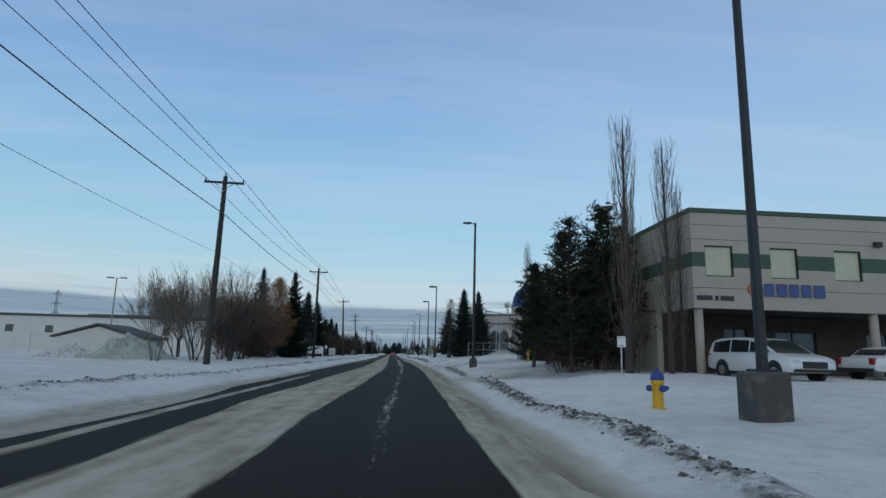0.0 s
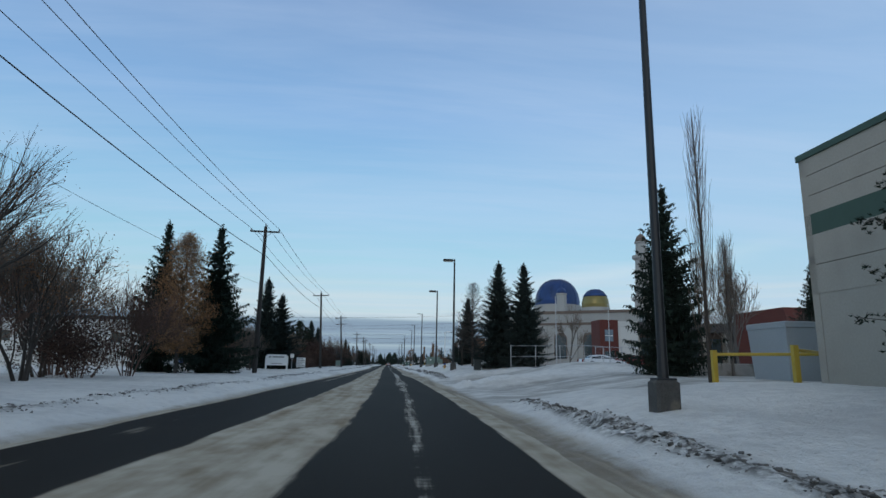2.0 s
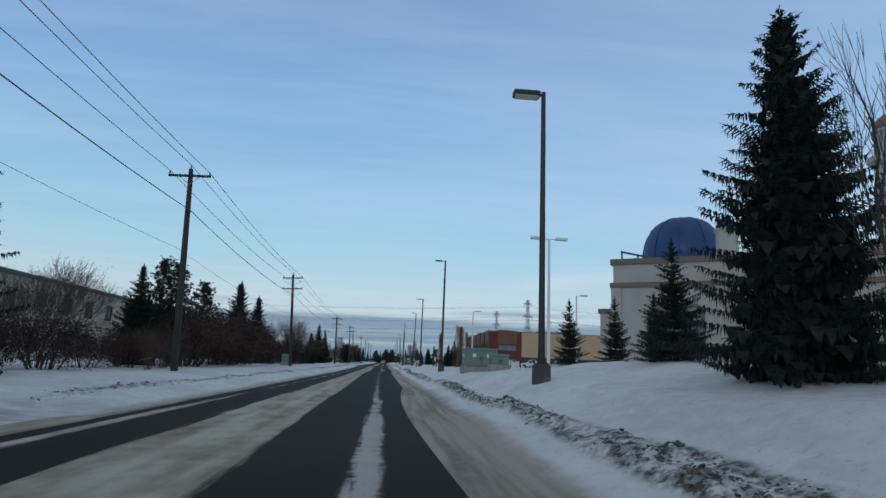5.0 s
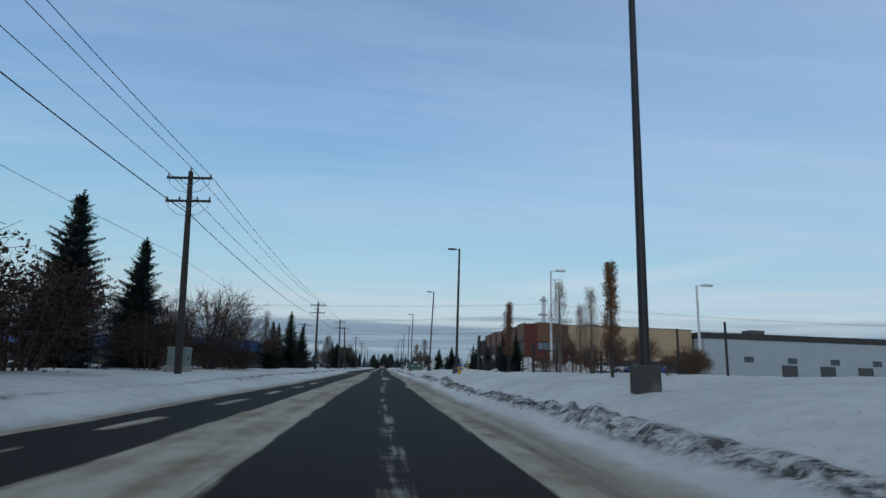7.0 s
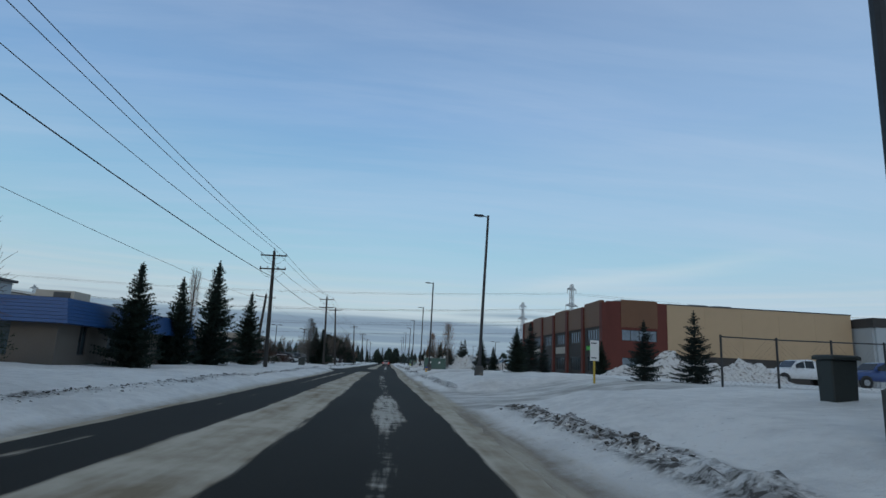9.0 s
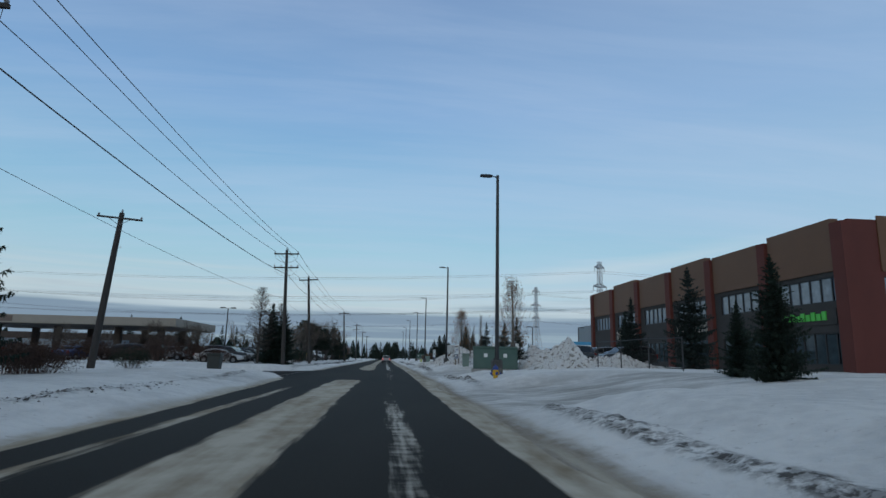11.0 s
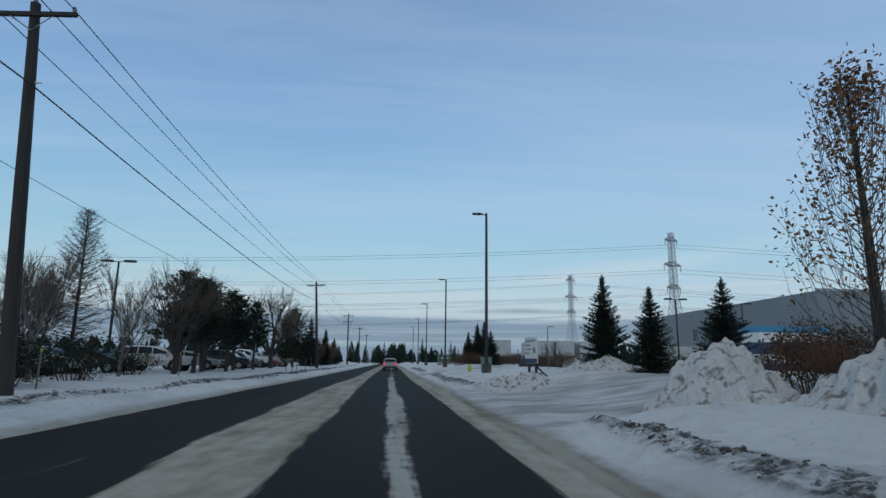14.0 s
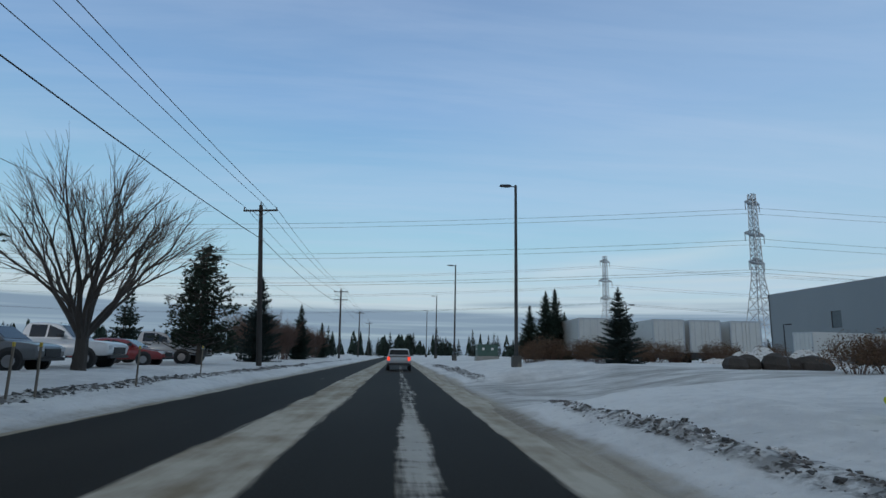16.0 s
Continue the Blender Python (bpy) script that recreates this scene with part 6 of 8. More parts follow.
# side outlines (x forwards, z up) of the body and the cabin, then wheel places
SHAPES = {
    "minivan": dict(body=[(-2.55, 0.32), (2.4, 0.32), (2.56, 0.5), (2.54, 0.82), (2.3, 0.98), (1.5, 1.12), (-2.5, 1.14), (-2.62, 0.7)], cabin=[(-2.52, 1.06), (1.7, 1.04), (0.55, 1.66), (-0.5, 1.76), (-1.9, 1.74), (-2.3, 1.62)], w=1.98, wheels=(1.6, -1.5), r=0.36),
    "sedan": dict(body=[(-2.35, 0.32), (2.3, 0.32), (2.38, 0.5), (2.3, 0.72), (1.1, 0.92), (-1.6, 0.98), (-2.35, 0.95), (-2.42, 0.6)], cabin=[(-1.75, 0.96), (1.15, 0.91), (0.35, 1.38), (-0.75, 1.43), (-1.3, 1.33)], w=1.82, wheels=(1.4, -1.4), r=0.33),
    "suv": dict(body=[(-2.3, 0.4), (2.25, 0.4), (2.35, 0.65), (2.28, 0.98), (1.15, 1.1), (-2.3, 1.14), (-2.38, 0.75)], cabin=[(-2.25, 1.12), (1.2, 1.09), (0.5, 1.64), (-1.0, 1.72), (-2.0, 1.66)], w=1.92, wheels=(1.42, -1.4), r=0.38),
    "pickup": dict(body=[(-2.95, 0.5), (2.85, 0.5), (2.95, 0.75), (2.9, 1.12), (1.35, 1.22), (-2.95, 1.24), (-2.98, 0.8)], cabin=[(-0.75, 1.22), (1.4, 1.21), (0.75, 1.85), (-0.1, 1.92), (-0.6, 1.88)], w=2.02, wheels=(1.95, -1.85), r=0.40),
}
CARS = {}


def rounded(pts, k, times, closed=True):
    """Corner cutting on an outline."""
    for _ in range(times):
        out = [] if closed else [pts[0]]
        n = len(pts)
        for i in range(n if closed else n - 1):
            (ax, az), (bx, bz) = pts[i], pts[(i + 1) % n]
            out += [(ax + (bx - ax) * k, az + (bz - az) * k), (bx - (bx - ax) * k, bz - (bz - az) * k)]
        pts = out if closed else out + [pts[-1]]
    return pts


def build_car(shape, paint, label, category, lit=False):
    s = SHAPES[shape]
    t = thing(shape if shape != "sedan" else "sedan_car", label, category)
    hw = s["w"] / 2

    def shell(outline, a, b, inset):
        cx = sum(p[0] for p in outline) / len(outline)
        cz = sum(p[1] for p in outline) / len(outline)
        sq = lambda k: [(cx + (x - cx) * (1 - (1 - k) * 0.55), cz + (z - cz) * k) for x, z in outline]
        outline = rounded(outline, 0.22, 2)
        g = Mesh()
        g.loft([[(x, y, z) for x, z in o] for o, y in ((sq(0.90), -a), (sq(0.955), -a + 0.03), (sq(0.985), -a + inset), (outline, -a + 0.3), (outline, a - 0.3), (sq(0.985), a - inset), (sq(0.955), a - 0.03), (sq(0.90), a))])
        return g
    part("body", shell(s["body"], hw, hw, 0.09), PAINT[paint], t, smooth=True)
    c = s["cabin"]
    hc = hw - 0.13
    top = max(z for _, z in c)
    bot = c[0][1] - 0.05
    g = Mesh()
    wid = lambda z: hw - 0.06 - 0.17 * max(0, (z - bot) / (top - bot))
    cr = c[:2] + rounded(c[1:] + c[:1], 0.16, 2, False)[1:-1]
    low = [(x, z - 0.035 * max(0, (z - bot) / (top - bot))) for x, z in cr]
    g.loft([[(x, -wid(z), z) for x, z in low], [(x, -wid(z) + 0.1, z) for x, z in cr], [(x, wid(z) - 0.1, z) for x, z in cr], [(x, wid(z), z) for x, z in low]])
    part("cabin", g, PAINT[paint], t, bevel=0.03)
    zc = c[0][1] + 0.06
    ks = sorted(c[2:], key=lambda p: p[0])

    def side(x0, x1, name):
        """A side pane between two stations, kept below the roof line."""
        def roof(x):
            pts = sorted(c, key=lambda p: p[0])
            up = [c[0]] + sorted(c[2:], key=lambda p: p[0]) + [c[1]]
            for (xa, za), (xb, zb) in zip(up, up[1:]):
                if xa <= x <= xb:
                    return za + (zb - za) * (x - xa) / max(1e-6, xb - xa)
            return c[0][1]
        for sg in (-1, 1):
            q = [(x0, zc), (x1, zc), (x1, max(zc + 0.02, roof(x1) - 0.09)), (x0, max(zc + 0.02, roof(x0) - 0.09))]
            part(name, Mesh().loft([[(x, sg * (wid(z) - 0.02), z) for x, z in q], [(x, sg * (wid(z) + 0.006), z) for x, z in q]]), M["car_glass"], t)
    xa, xb = c[0][0] + 0.3, c[1][0] - 0.38
    nwin = {"minivan": 3, "sedan": 2, "suv": 3, "pickup": 2}[shape]
    for k in range(nwin):
        a = xa + (xb - xa) * k / nwin
        side(a + 0.04, a + (xb - xa) / nwin - 0.04, "side_window")
    f0, f1 = c[1], c[2]
    r0, r1 = c[0], c[-1]
    for (p, q, nm) in ((f0, f1, "windscreen"), (r0, r1, "rear_window")):
        d = Vector((q[0] - p[0], q[1] - p[1])).normalized()
        nrm = Vector((d.y, -d.x)) * (1 if nm == "windscreen" else -1)
        lo = Vector(p) + d * 0.12
        hi = Vector(q) - d * 0.07
        o = nrm * 0.012
        w0, w1 = wid(lo.y) - 0.09, wid(hi.y) - 0.09
        lp = lambda e: [(lo.x + e.x, -w0, lo.y + e.y), (lo.x + e.x, w0, lo.y + e.y), (hi.x + e.x, w1, hi.y + e.y), (hi.x + e.x, -w1, hi.y + e.y)]
        part(nm, Mesh().loft([lp(-o * 2), lp(o)]), M["car_glass"], t)
    xf, xr = max(p[0] for p in s["body"]), min(p[0] for p in s["body"])
    zb = c[0][1]
    part("grille", Mesh().cbox(xf - 0.12, xf + 0.015, -hw * 0.55, hw * 0.55, zb * 0.5, zb * 0.74, 0.01), M["trim"], t, "dark grille")
    part("bumper", Mesh().cbox(xf - 0.1, xf + 0.03, -hw * 0.9, hw * 0.9, zb * 0.36, zb * 0.47, 0.02), M["trim"], t)
    part("rear_bumper", Mesh().cbox(xr - 0.05, xr + 0.1, -hw * 0.9, hw * 0.9, zb * 0.36, zb * 0.52, 0.02), M["trim"], t)
    for sg in (-1, 1):
        part("headlight", Mesh().cbox(xf - 0.28, xf - 0.02, sg * hw * 0.78 - 0.16, sg * hw * 0.78 + 0.16, zb * 0.66, zb * 0.8, 0.02), M["head_light"], t)
        part("tail_light", Mesh().cbox(xr - 0.02, xr + 0.18, sg * hw * 0.84 - 0.11, sg * hw * 0.84 + 0.11, zb * 0.68, zb * 0.95, 0.015), M["tail_on" if lit else "tail_off"], t)
        part("door_mirror", Mesh().cbox(c[1][0] - 0.55, c[1][0] - 0.38, sg * (hw + 0.09) - 0.1, sg * (hw + 0.09) + 0.1, zc, zc + 0.16, 0.03), M["trim"], t)
        for wx in s["wheels"]:
            part("wheel_arch", Mesh().tube((wx, sg * (hw - 0.16), s["r"] + 0.03), (wx, sg * (hw + 0.004), s["r"] + 0.03), s["r"] * 1.2, n=20), M["trim"], t, "dark wheel arch")
            w = part("wheel", Mesh().path([(wx, sg * (hw - 0.21), s["r"]), (wx, sg * (hw - 0.19), s["r"]), (wx, sg * (hw + 0.0), s["r"]), (wx, sg * (hw + 0.02), s["r"])], [s["r"] - 0.04, s["r"], s["r"], s["r"] - 0.04], 20), M["tyre"], t, smooth=False)
            part("rim", Mesh().tube((wx, sg * (hw + 0.0), s["r"]), (wx, sg * (hw + 0.028), s["r"]), s["r"] * 0.62, s["r"] * 0.55, 14), M["rim"], w)
    if shape == "pickup":
        part("bed", Mesh().box(-2.85, -0.85, -hw + 0.16, hw - 0.16, 1.236, 1.245), M["trim"], t)
    return t


CAR_WORDS = {"minivan": "minivan", "sedan": "sedan car", "suv": "sport utility car", "pickup": "pickup truck"}


def car(shape, paint, x, y, turn, z=None, lit=False, state="parked on packed snow"):
    key = (shape, paint, lit)
    zz = height(x, y) - 0.02 if z is None else z
    m = pose(x, y, zz, 0, 0, turn)
    if key not in CARS:
        CARS[key] = build_car(shape, paint, f"{paint} {CAR_WORDS[shape]} {state}", {"minivan": "van", "sedan": "car", "suv": "car", "pickup": "pickup truck"}[shape], lit)
        CARS[key].matrix_basis = m
        return CARS[key]
    return copy_thing(CARS[key], m)


car("minivan", "white", 15.6, 20.9, -84, state="parked in front of an office")
car("sedan", "white", 21.6, 20.8, 8, state="parked in front of an office")
car("suv", "silver", -0.42, 343.5, 90, 0.0, True, "driving ahead with lit tail lamps")
car("sedan", "white", 22.5, 88.0, 0), car("sedan", "red", 27.5, 90.5, 10)
car("pickup", "white", 31, 203, 178), car("pickup", "blue", 36.5, 202, 178), car("suv", "black", 41, 203, 178)
for i, (sh, pt) in enumerate((("suv", "black"), ("sedan", "black"), ("suv", "grey"), ("sedan", "black"), ("suv", "black"))):
    car(sh, pt, 19.0 + (i % 2) * 0.4, 247.5 + i * 3.1, 185 + i * 3)
car("suv", "black", 14.6, 249.3, 172), car("sedan", "grey", 14.4, 252.6, 176)

lot = [("sedan", "white"), ("suv", "black"), ("suv", "silver"), ("sedan", "black"), ("suv", "black"), ("pickup", "grey"), ("sedan", "grey"), ("suv", "silver")]
for i in range(9):
    sh, pt = lot[i % 8]
    car(sh, pt, -17.0 - (i % 3) * 0.3, 262.5 + i * 3.3, 4)
for i in range(10):
    sh, pt = lot[(i * 3 + 1) % 8]
    car(sh, pt, -27.0 - (i % 2) * 0.5, 264 + i * 6.0, 184)
car("suv", "black", -14.9, 311.5, 4), car("suv", "grey", -15.2, 316.5, 4), car("pickup", "white", -15.8, 321.6, 2), car("sedan", "red", -15.2, 327.2, 3), car("pickup", "silver", -15.4, 331.8, 2)
car("suv", "white", -16, 336.5, 2), car("sedan", "silver", -15.6, 305, 3), car("suv", "white", -16.0, 299.5, 3), car("sedan", "black", -17.5, 293.5, 3)
car("sedan", "blue", -30.5, 262, 80), car("suv", "grey", -39, 266, 85), car("pickup", "blue", -22.0, 100.6, 180)

# ---- street furniture ----
M.update(
    hydrant_yellow=mat("hydrant_yellow", (0.62, 0.36, 0.015), 0.5, 0, 0.12, 3, 30, 0.05),
    hydrant_blue=mat("hydrant_blue", (0.02, 0.05, 0.22), 0.5, 0, 0.12),
    hydrant_lime=mat("hydrant_lime", (0.45, 0.5, 0.03), 0.5, 0, 0.12),
    xfmr_green=mat("transformer_green", (0.052, 0.105, 0.088), 0.5, 0.1, 0.12, 0.8, 20, 0.05, second=(0.075, 0.125, 0.105), second_at=(0.5, 0.75)),
    xfmr_pale=mat("pale_green_cabinet", (0.16, 0.22, 0.19), 0.55, 0.1, 0.12, 0.8, 20, 0.05),
    grey_box=mat("grey_cabinet", (0.25, 0.26, 0.25), 0.6, 0.1, 0.12),
    label_white=mat("white_label", (0.7, 0.7, 0.68), 0.5, 0, 0.05),
    yellow_paint=mat("yellow_paint", (0.45, 0.32, 0.04), 0.6, 0, 0.15),
    bin_dark=mat("dark_plastic", (0.022, 0.028, 0.026), 0.6, 0, 0.15),
    wood=mat("grey_wood", (0.16, 0.13, 0.10), 0.85, 0, 0.25, 2, 30, 0.2, stretch=(4, 4, 0.5)),
    dirty_snow=mat("dirty_snow", (0.62, 0.61, 0.595), 0.85, 0, 0.22, 4.5, 26, 0.8, second=(0.24, 0.22, 0.195), second_at=(0.52, 0.63)),
    clod=mat("dirty_ice_clods", (0.12, 0.112, 0.104), 0.85, 0, 0.35, 3, 20, 0.4, island=0.75, second=(0.55, 0.54, 0.53), second_at=(0.55, 0.62)),
    lime_sign=mat("lime_banner", (0.35, 0.5, 0.05), 0.6),
    banner=mat("navy_banner", (0.03, 0.045, 0.10), 0.5, 0, 0.1),
    rock=mat("dark_rock", (0.05, 0.042, 0.036), 0.9, 0, 0.35, 2, 14, 0.5),
    pylon_steel=mat("pylon_steel", (0.40, 0.42, 0.44), 0.5, 0.5, 0.1),
    trailer=mat("white_trailer", (0.50, 0.51, 0.50), 0.5, 0.1, 0.08, 0.6, 12, 0.05, second=(0.34, 0.33, 0.31), second_at=(0.55, 0.8)),
    teal=mat("cyan_wrap", (0.05, 0.25, 0.42), 0.5),
)


def hydrant(x, y, body="hydrant_yellow", cap="hydrant_blue", s=1.0, sink=0.04):
    t = thing("fire_hydrant", "yellow fire hydrant with a blue bonnet" if cap == "hydrant_blue" else "plain yellow fire hydrant in the snow", "fire hydrant", pose(x, y, height(x, y) - sink), "fire hydrants")
    t.scale = (s, s, s)
    part("barrel", Mesh().lathe([(0.16, -0.2), (0.16, 0.06), (0.125, 0.07), (0.12, 0.58), (0.15, 0.6), (0.15, 0.68)], 16), M[body], t, smooth=False)
    part("bonnet", Mesh().lathe([(0.155, 0.68), (0.155, 0.73), (0.135, 0.82), (0.08, 0.88), (0.04, 0.89), (0.035, 0.95)], 16), M[cap], t, "blue domed bonnet" if cap == "hydrant_blue" else "", smooth=False)
    for dx, dy, r in ((-1, -0.25, 0.075), (1, 0.25, 0.06), (0.1, -1, 0.085)):
        n = part("nozzle", Mesh().tube((dx * 0.09, dy * 0.09, 0.5), (dx * 0.2, dy * 0.2, 0.5), r * 0.8, n=10), M[body], t)
        part("nozzle_cap", Mesh().tube((dx * 0.2, dy * 0.2, 0.5), (dx * 0.27, dy * 0.27, 0.5), r, r * 0.85, 8), M[cap], n)
    return t


hydrant(6.0, 10.4), hydrant(5.43, 84.95, s=0.8, sink=0.22), hydrant(4.82, 157.4, s=0.8, sink=0.12), hydrant(4.75, 228.3, s=0.9, sink=0.24), hydrant(5.52, 301.2, "hydrant_lime", "hydrant_lime", 0.8, 0.16)


def transformer(x, y, w, d, h, turn=0, material="xfmr_green", labels=2, label="green metal transformer cabinet on a concrete pad"):
    t = thing("transformer_cabinet", label, "utility cabinet", pose(x, y, height(x, y) - 0.02, 0, 0, turn), "utility cabinets")
    part("pad", Mesh().cbox(-w / 2 - 0.1, w / 2 + 0.1, -d / 2 - 0.1, d / 2 + 0.1, -0.4, 0.36, 0.03), M["concrete"], t, "grey concrete pad")
    part("body", Mesh().box(-w / 2, w / 2, -d / 2, d / 2, 0.36, h - 0.12), M[material], t, bevel=0.02)
    part("lid", Mesh().cbox(-w / 2 - 0.04, w / 2 + 0.04, -d / 2 - 0.04, d / 2 + 0.04, h - 0.12, h, 0.05), M[material], t)
    for sx in (-1, 1):
        dr = part("door", Mesh().cbox(min(0.01 * sx, sx * (w / 2 - 0.06)), max(0.01 * sx, sx * (w / 2 - 0.06)), -d / 2 - 0.03, -d / 2 - 0.002, 0.42, h - 0.16, 0.01), M[material], t)
        if labels:
            part("label_plate", Mesh().box(sx * w * 0.22 - 0.11, sx * w * 0.22 + 0.11, -d / 2 - 0.036, -d / 2 - 0.031, h * 0.62, h * 0.62 + 0.22), M["label_white"], dr, "white warning label")
        part("handle", Mesh().box(sx * 0.08 - 0.02, sx * 0.08 + 0.02, -d / 2 - 0.06, -d / 2 - 0.031, h * 0.5, h * 0.5 + 0.18), M["trim"], dr)
    for k in range(2 if labels else 0):
        part("label_plate", Mesh().box(-w / 2 - 0.012, -w / 2 - 0.001, -0.25 + 0.4 * k, -0.08 + 0.4 * k, h * 0.62, h * 0.62 + 0.2), M["label_white"], t, "white warning label")
    return t


transformer(6.45, 237.7, 2.7, 1.9, 1.72, -8)
transformer(6.9, 120.5, 2.0, 1.7, 1.5, 0, "xfmr_pale", 2, "pale green transformer cabinet on a concrete pad"), transformer(7.6, 117.6, 1.0, 0.9, 0.95, 0, "xfmr_pale", 0, "small pale green utility box")
transformer(8.2, 352.0, 2.0, 1.6, 1.5, 0, "xfmr_green")
transformer(-11.0, 156.2, 1.2, 0.9, 1.35, 90, "xfmr_pale", 0, "pale green utility cabinet beside a power pole")
for bx, by, bw, bh, bm in ((6.61, 252.6, 0.58, 1.12, "xfmr_pale"), (6.56, 300.0, 0.72, 1.05, "xfmr_pale"), (17.4, 51, 2.6, 2.45, "pale_wall"), (-10.4, 237.1, 0.75, 0.95, "bin_dark"), (9.1, 172.3, 0.54, 0.9, "bin_dark"), (7.45, 76.95, 0.6, 0.95, "bin_dark")):
    nm = {"bin_dark": ("litter_bin", "dark square litter bin standing in snow", "litter bin"), "pale_wall": ("utility_shed", "pale metal utility shed", "shed")}.get(bm, ("utility_box", "weathered grey utility pedestal in snow", "utility box"))
    t = thing(nm[0], nm[1], nm[2], pose(bx, by, height(bx, by) - 0.05))
    part("body", Mesh().loft([[(a * bw / 2 * k, b * bw / 2 * k * (0.8 if bw < 2 else 1), z) for a, b in ((-1, -1), (1, -1), (1, 1), (-1, 1))] for k, z in ((0.9, -0.2), (1.0, bh * 0.9))]), M[bm], t, bevel=0.03)
    part("lid", Mesh().cbox(-bw / 2 - 0.03, bw / 2 + 0.03, -bw / 2 - 0.03, bw / 2 + 0.03, bh * 0.9, bh, 0.03), M[bm], t)
    if bw > 2:
        part("door", Mesh().cbox(0.2, 1.2, -bw / 2 - 0.04, -bw / 2 - 0.002, 0.1, 1.9, 0.01), M["grey_base"], t, "dark door")


def chain_fence(pts, h, post_h=None, mat_="galv", rail=True, fabric=True, step=2.6, label="chain-link fence with steel posts", mid=False):
    t = thing("chain_link_fence", label, "fence")
    for (ax, ay), (bx, by) in zip(pts, pts[1:]):
        L = math.hypot(bx - ax, by - ay)
        n = max(1, round(L / step))
        P = [Vector((ax + (bx - ax) * k / n, ay + (by - ay) * k / n, 0)) for k in range(n + 1)]
        for p in P:
            p.z = height(p.x, p.y)
        for p in P:
            part("post", Mesh().tube(p - Vector((0, 0, 0.3)), p + Vector((0, 0, h + 0.06)), 0.035, n=7), M[mat_], t)
        for p, q in zip(P, P[1:]):
            for z in ([h] if rail else []) + ([h * 0.52, 0.08] if mid else []):
                part("rail", Mesh().tube(p + Vector((0, 0, z)), q + Vector((0, 0, z)), 0.022, n=5), M[mat_], t)
            if fabric:
                g = Mesh()
                d = q - p
                m = int(d.length / 0.16)
                for k in range(m):
                    for sg in (0, 1):
                        a = p + d * (k / m)
                        run = h / d.length
                        e = k / m + (run if sg == 0 else -run)
                        top = h
                        if e > 1:
                            top, e = h * (1 - k / m) / run, 1
                        if e < 0:
                            top, e = h * (k / m) / run, 0
                        b = p + d * e
                        if top > 0.05:
                            g.tube(a + Vector((0, 0, 0.05)), b + Vector((0, 0, top)), 0.002, n=3, cap=False)
                part("wire_mesh", g, M[mat_], t, "fine wire mesh")
    return t


chain_fence([(9.6, 73.3), (15.6, 73.3), (19, 74)], 1.75, step=1.9, mid=True, label="freestanding steel fence panels with wire mesh")
chain_fence([(22, 88.5), (34, 89)], 2.2, step=4)
chain_fence([(9.9, 138), (10.0, 163)], 1.45, mat_="pole", step=2.9, rail=False, fabric=False, label="row of low dark steel fence posts in snow")
chain_fence([(10.6, 178.8), (18, 179), (30, 180)], 1.55, mat_="pole", step=1.75, label="dark chain-link fence beside a yard")
chain_fence([(13.2, 227), (12.5, 236)], 1.5, mat_="pole", step=3.0, label="dark chain-link fence on a snow bank")
chain_fence([(-38, 62), (-24, 60)], 1.9, step=3, label="galvanised chain-link fence round a yard")


def gate():
    t = thing("steel_gate", "black steel vehicle gate with diagonal braces", "gate")
    z = height(11, 163.6) - 0.1
    for x in (10.9, 12.6, 15.9, 19.4):
        part("post", Mesh().box(x - 0.07, x + 0.07, 163.55, 163.69, z, z + (2.2 if x < 12 else 1.75)), M["pole"], t)
    for zz in (0.15, 1.6):
        part("rail", Mesh().box(10.9, 19.4, 163.58, 163.66, z + zz, z + zz + 0.07), M["pole"], t)
    for a in (12.6, 15.9):
        part("brace", Mesh().tube((a + 0.05, 163.62, z + 0.2), (a + 1.5, 163.62, z + 1.6), 0.03, n=5), M["pole"], t)


gate()


def post_sign(x, y, w, h, z0, label, panel="label_white", bars=0, turn=0, legs=1, leg_mat="galv", bar_mat="black_sign", leg_r=0.03):
    t = thing("road_sign" if w < 1 else "sign_board", label, "sign", pose(x, y, height(x, y) - 0.02, 0, 0, turn))
    for k in range(legs):
        lx = 0 if legs == 1 else -w / 2 + 0.12 + (w - 0.24) * k / (legs - 1)
        part("post", Mesh().tube((lx, 0.03, -0.3), (lx, 0.03, z0 + (h if legs == 1 else 0.3 * h)), leg_r, n=7), M[leg_mat], t)
    pn = part("panel", Mesh().cbox(-w / 2, w / 2, -0.02, 0.0, z0, z0 + h, 0.004), M[panel], t, "sign panel")
    rnd = random.Random(int(x * 7 + y))
    for k in range(bars):
        zz = z0 + h * (0.86 - 0.72 * k / max(1, bars - 1) if bars > 1 else 0.5)
        a = rnd.uniform(0.25, 0.42) * w
        part("text_bar", Mesh().box(-w / 2 + 0.1 * w, -w / 2 + 0.1 * w + 2 * a, -0.026, -0.021, zz - 0.025 * h, zz + 0.03 * h), M[bar_mat], pn, "dark bar of lettering")
    return t


def words(owner, text, size, at, material):
    cu = bpy.data.curves.new("lettering", "FONT")
    cu.body, cu.size, cu.extrude, cu.align_x, cu.align_y = text, size, 0.004, "CENTER", "CENTER"
    tmp = bpy.data.objects.new("lettering", cu)
    scene.collection.objects.link(tmp)
    bpy.context.view_layer.update()
    me = bpy.data.meshes.new_from_object(tmp.evaluated_get(bpy.context.evaluated_depsgraph_get()))
    bpy.data.objects.remove(tmp)
    me.materials.clear()
    me.materials.append(material)
    ob = new("lettering", me)
    ob.parent, ob.matrix_basis = owner, at
    return ob


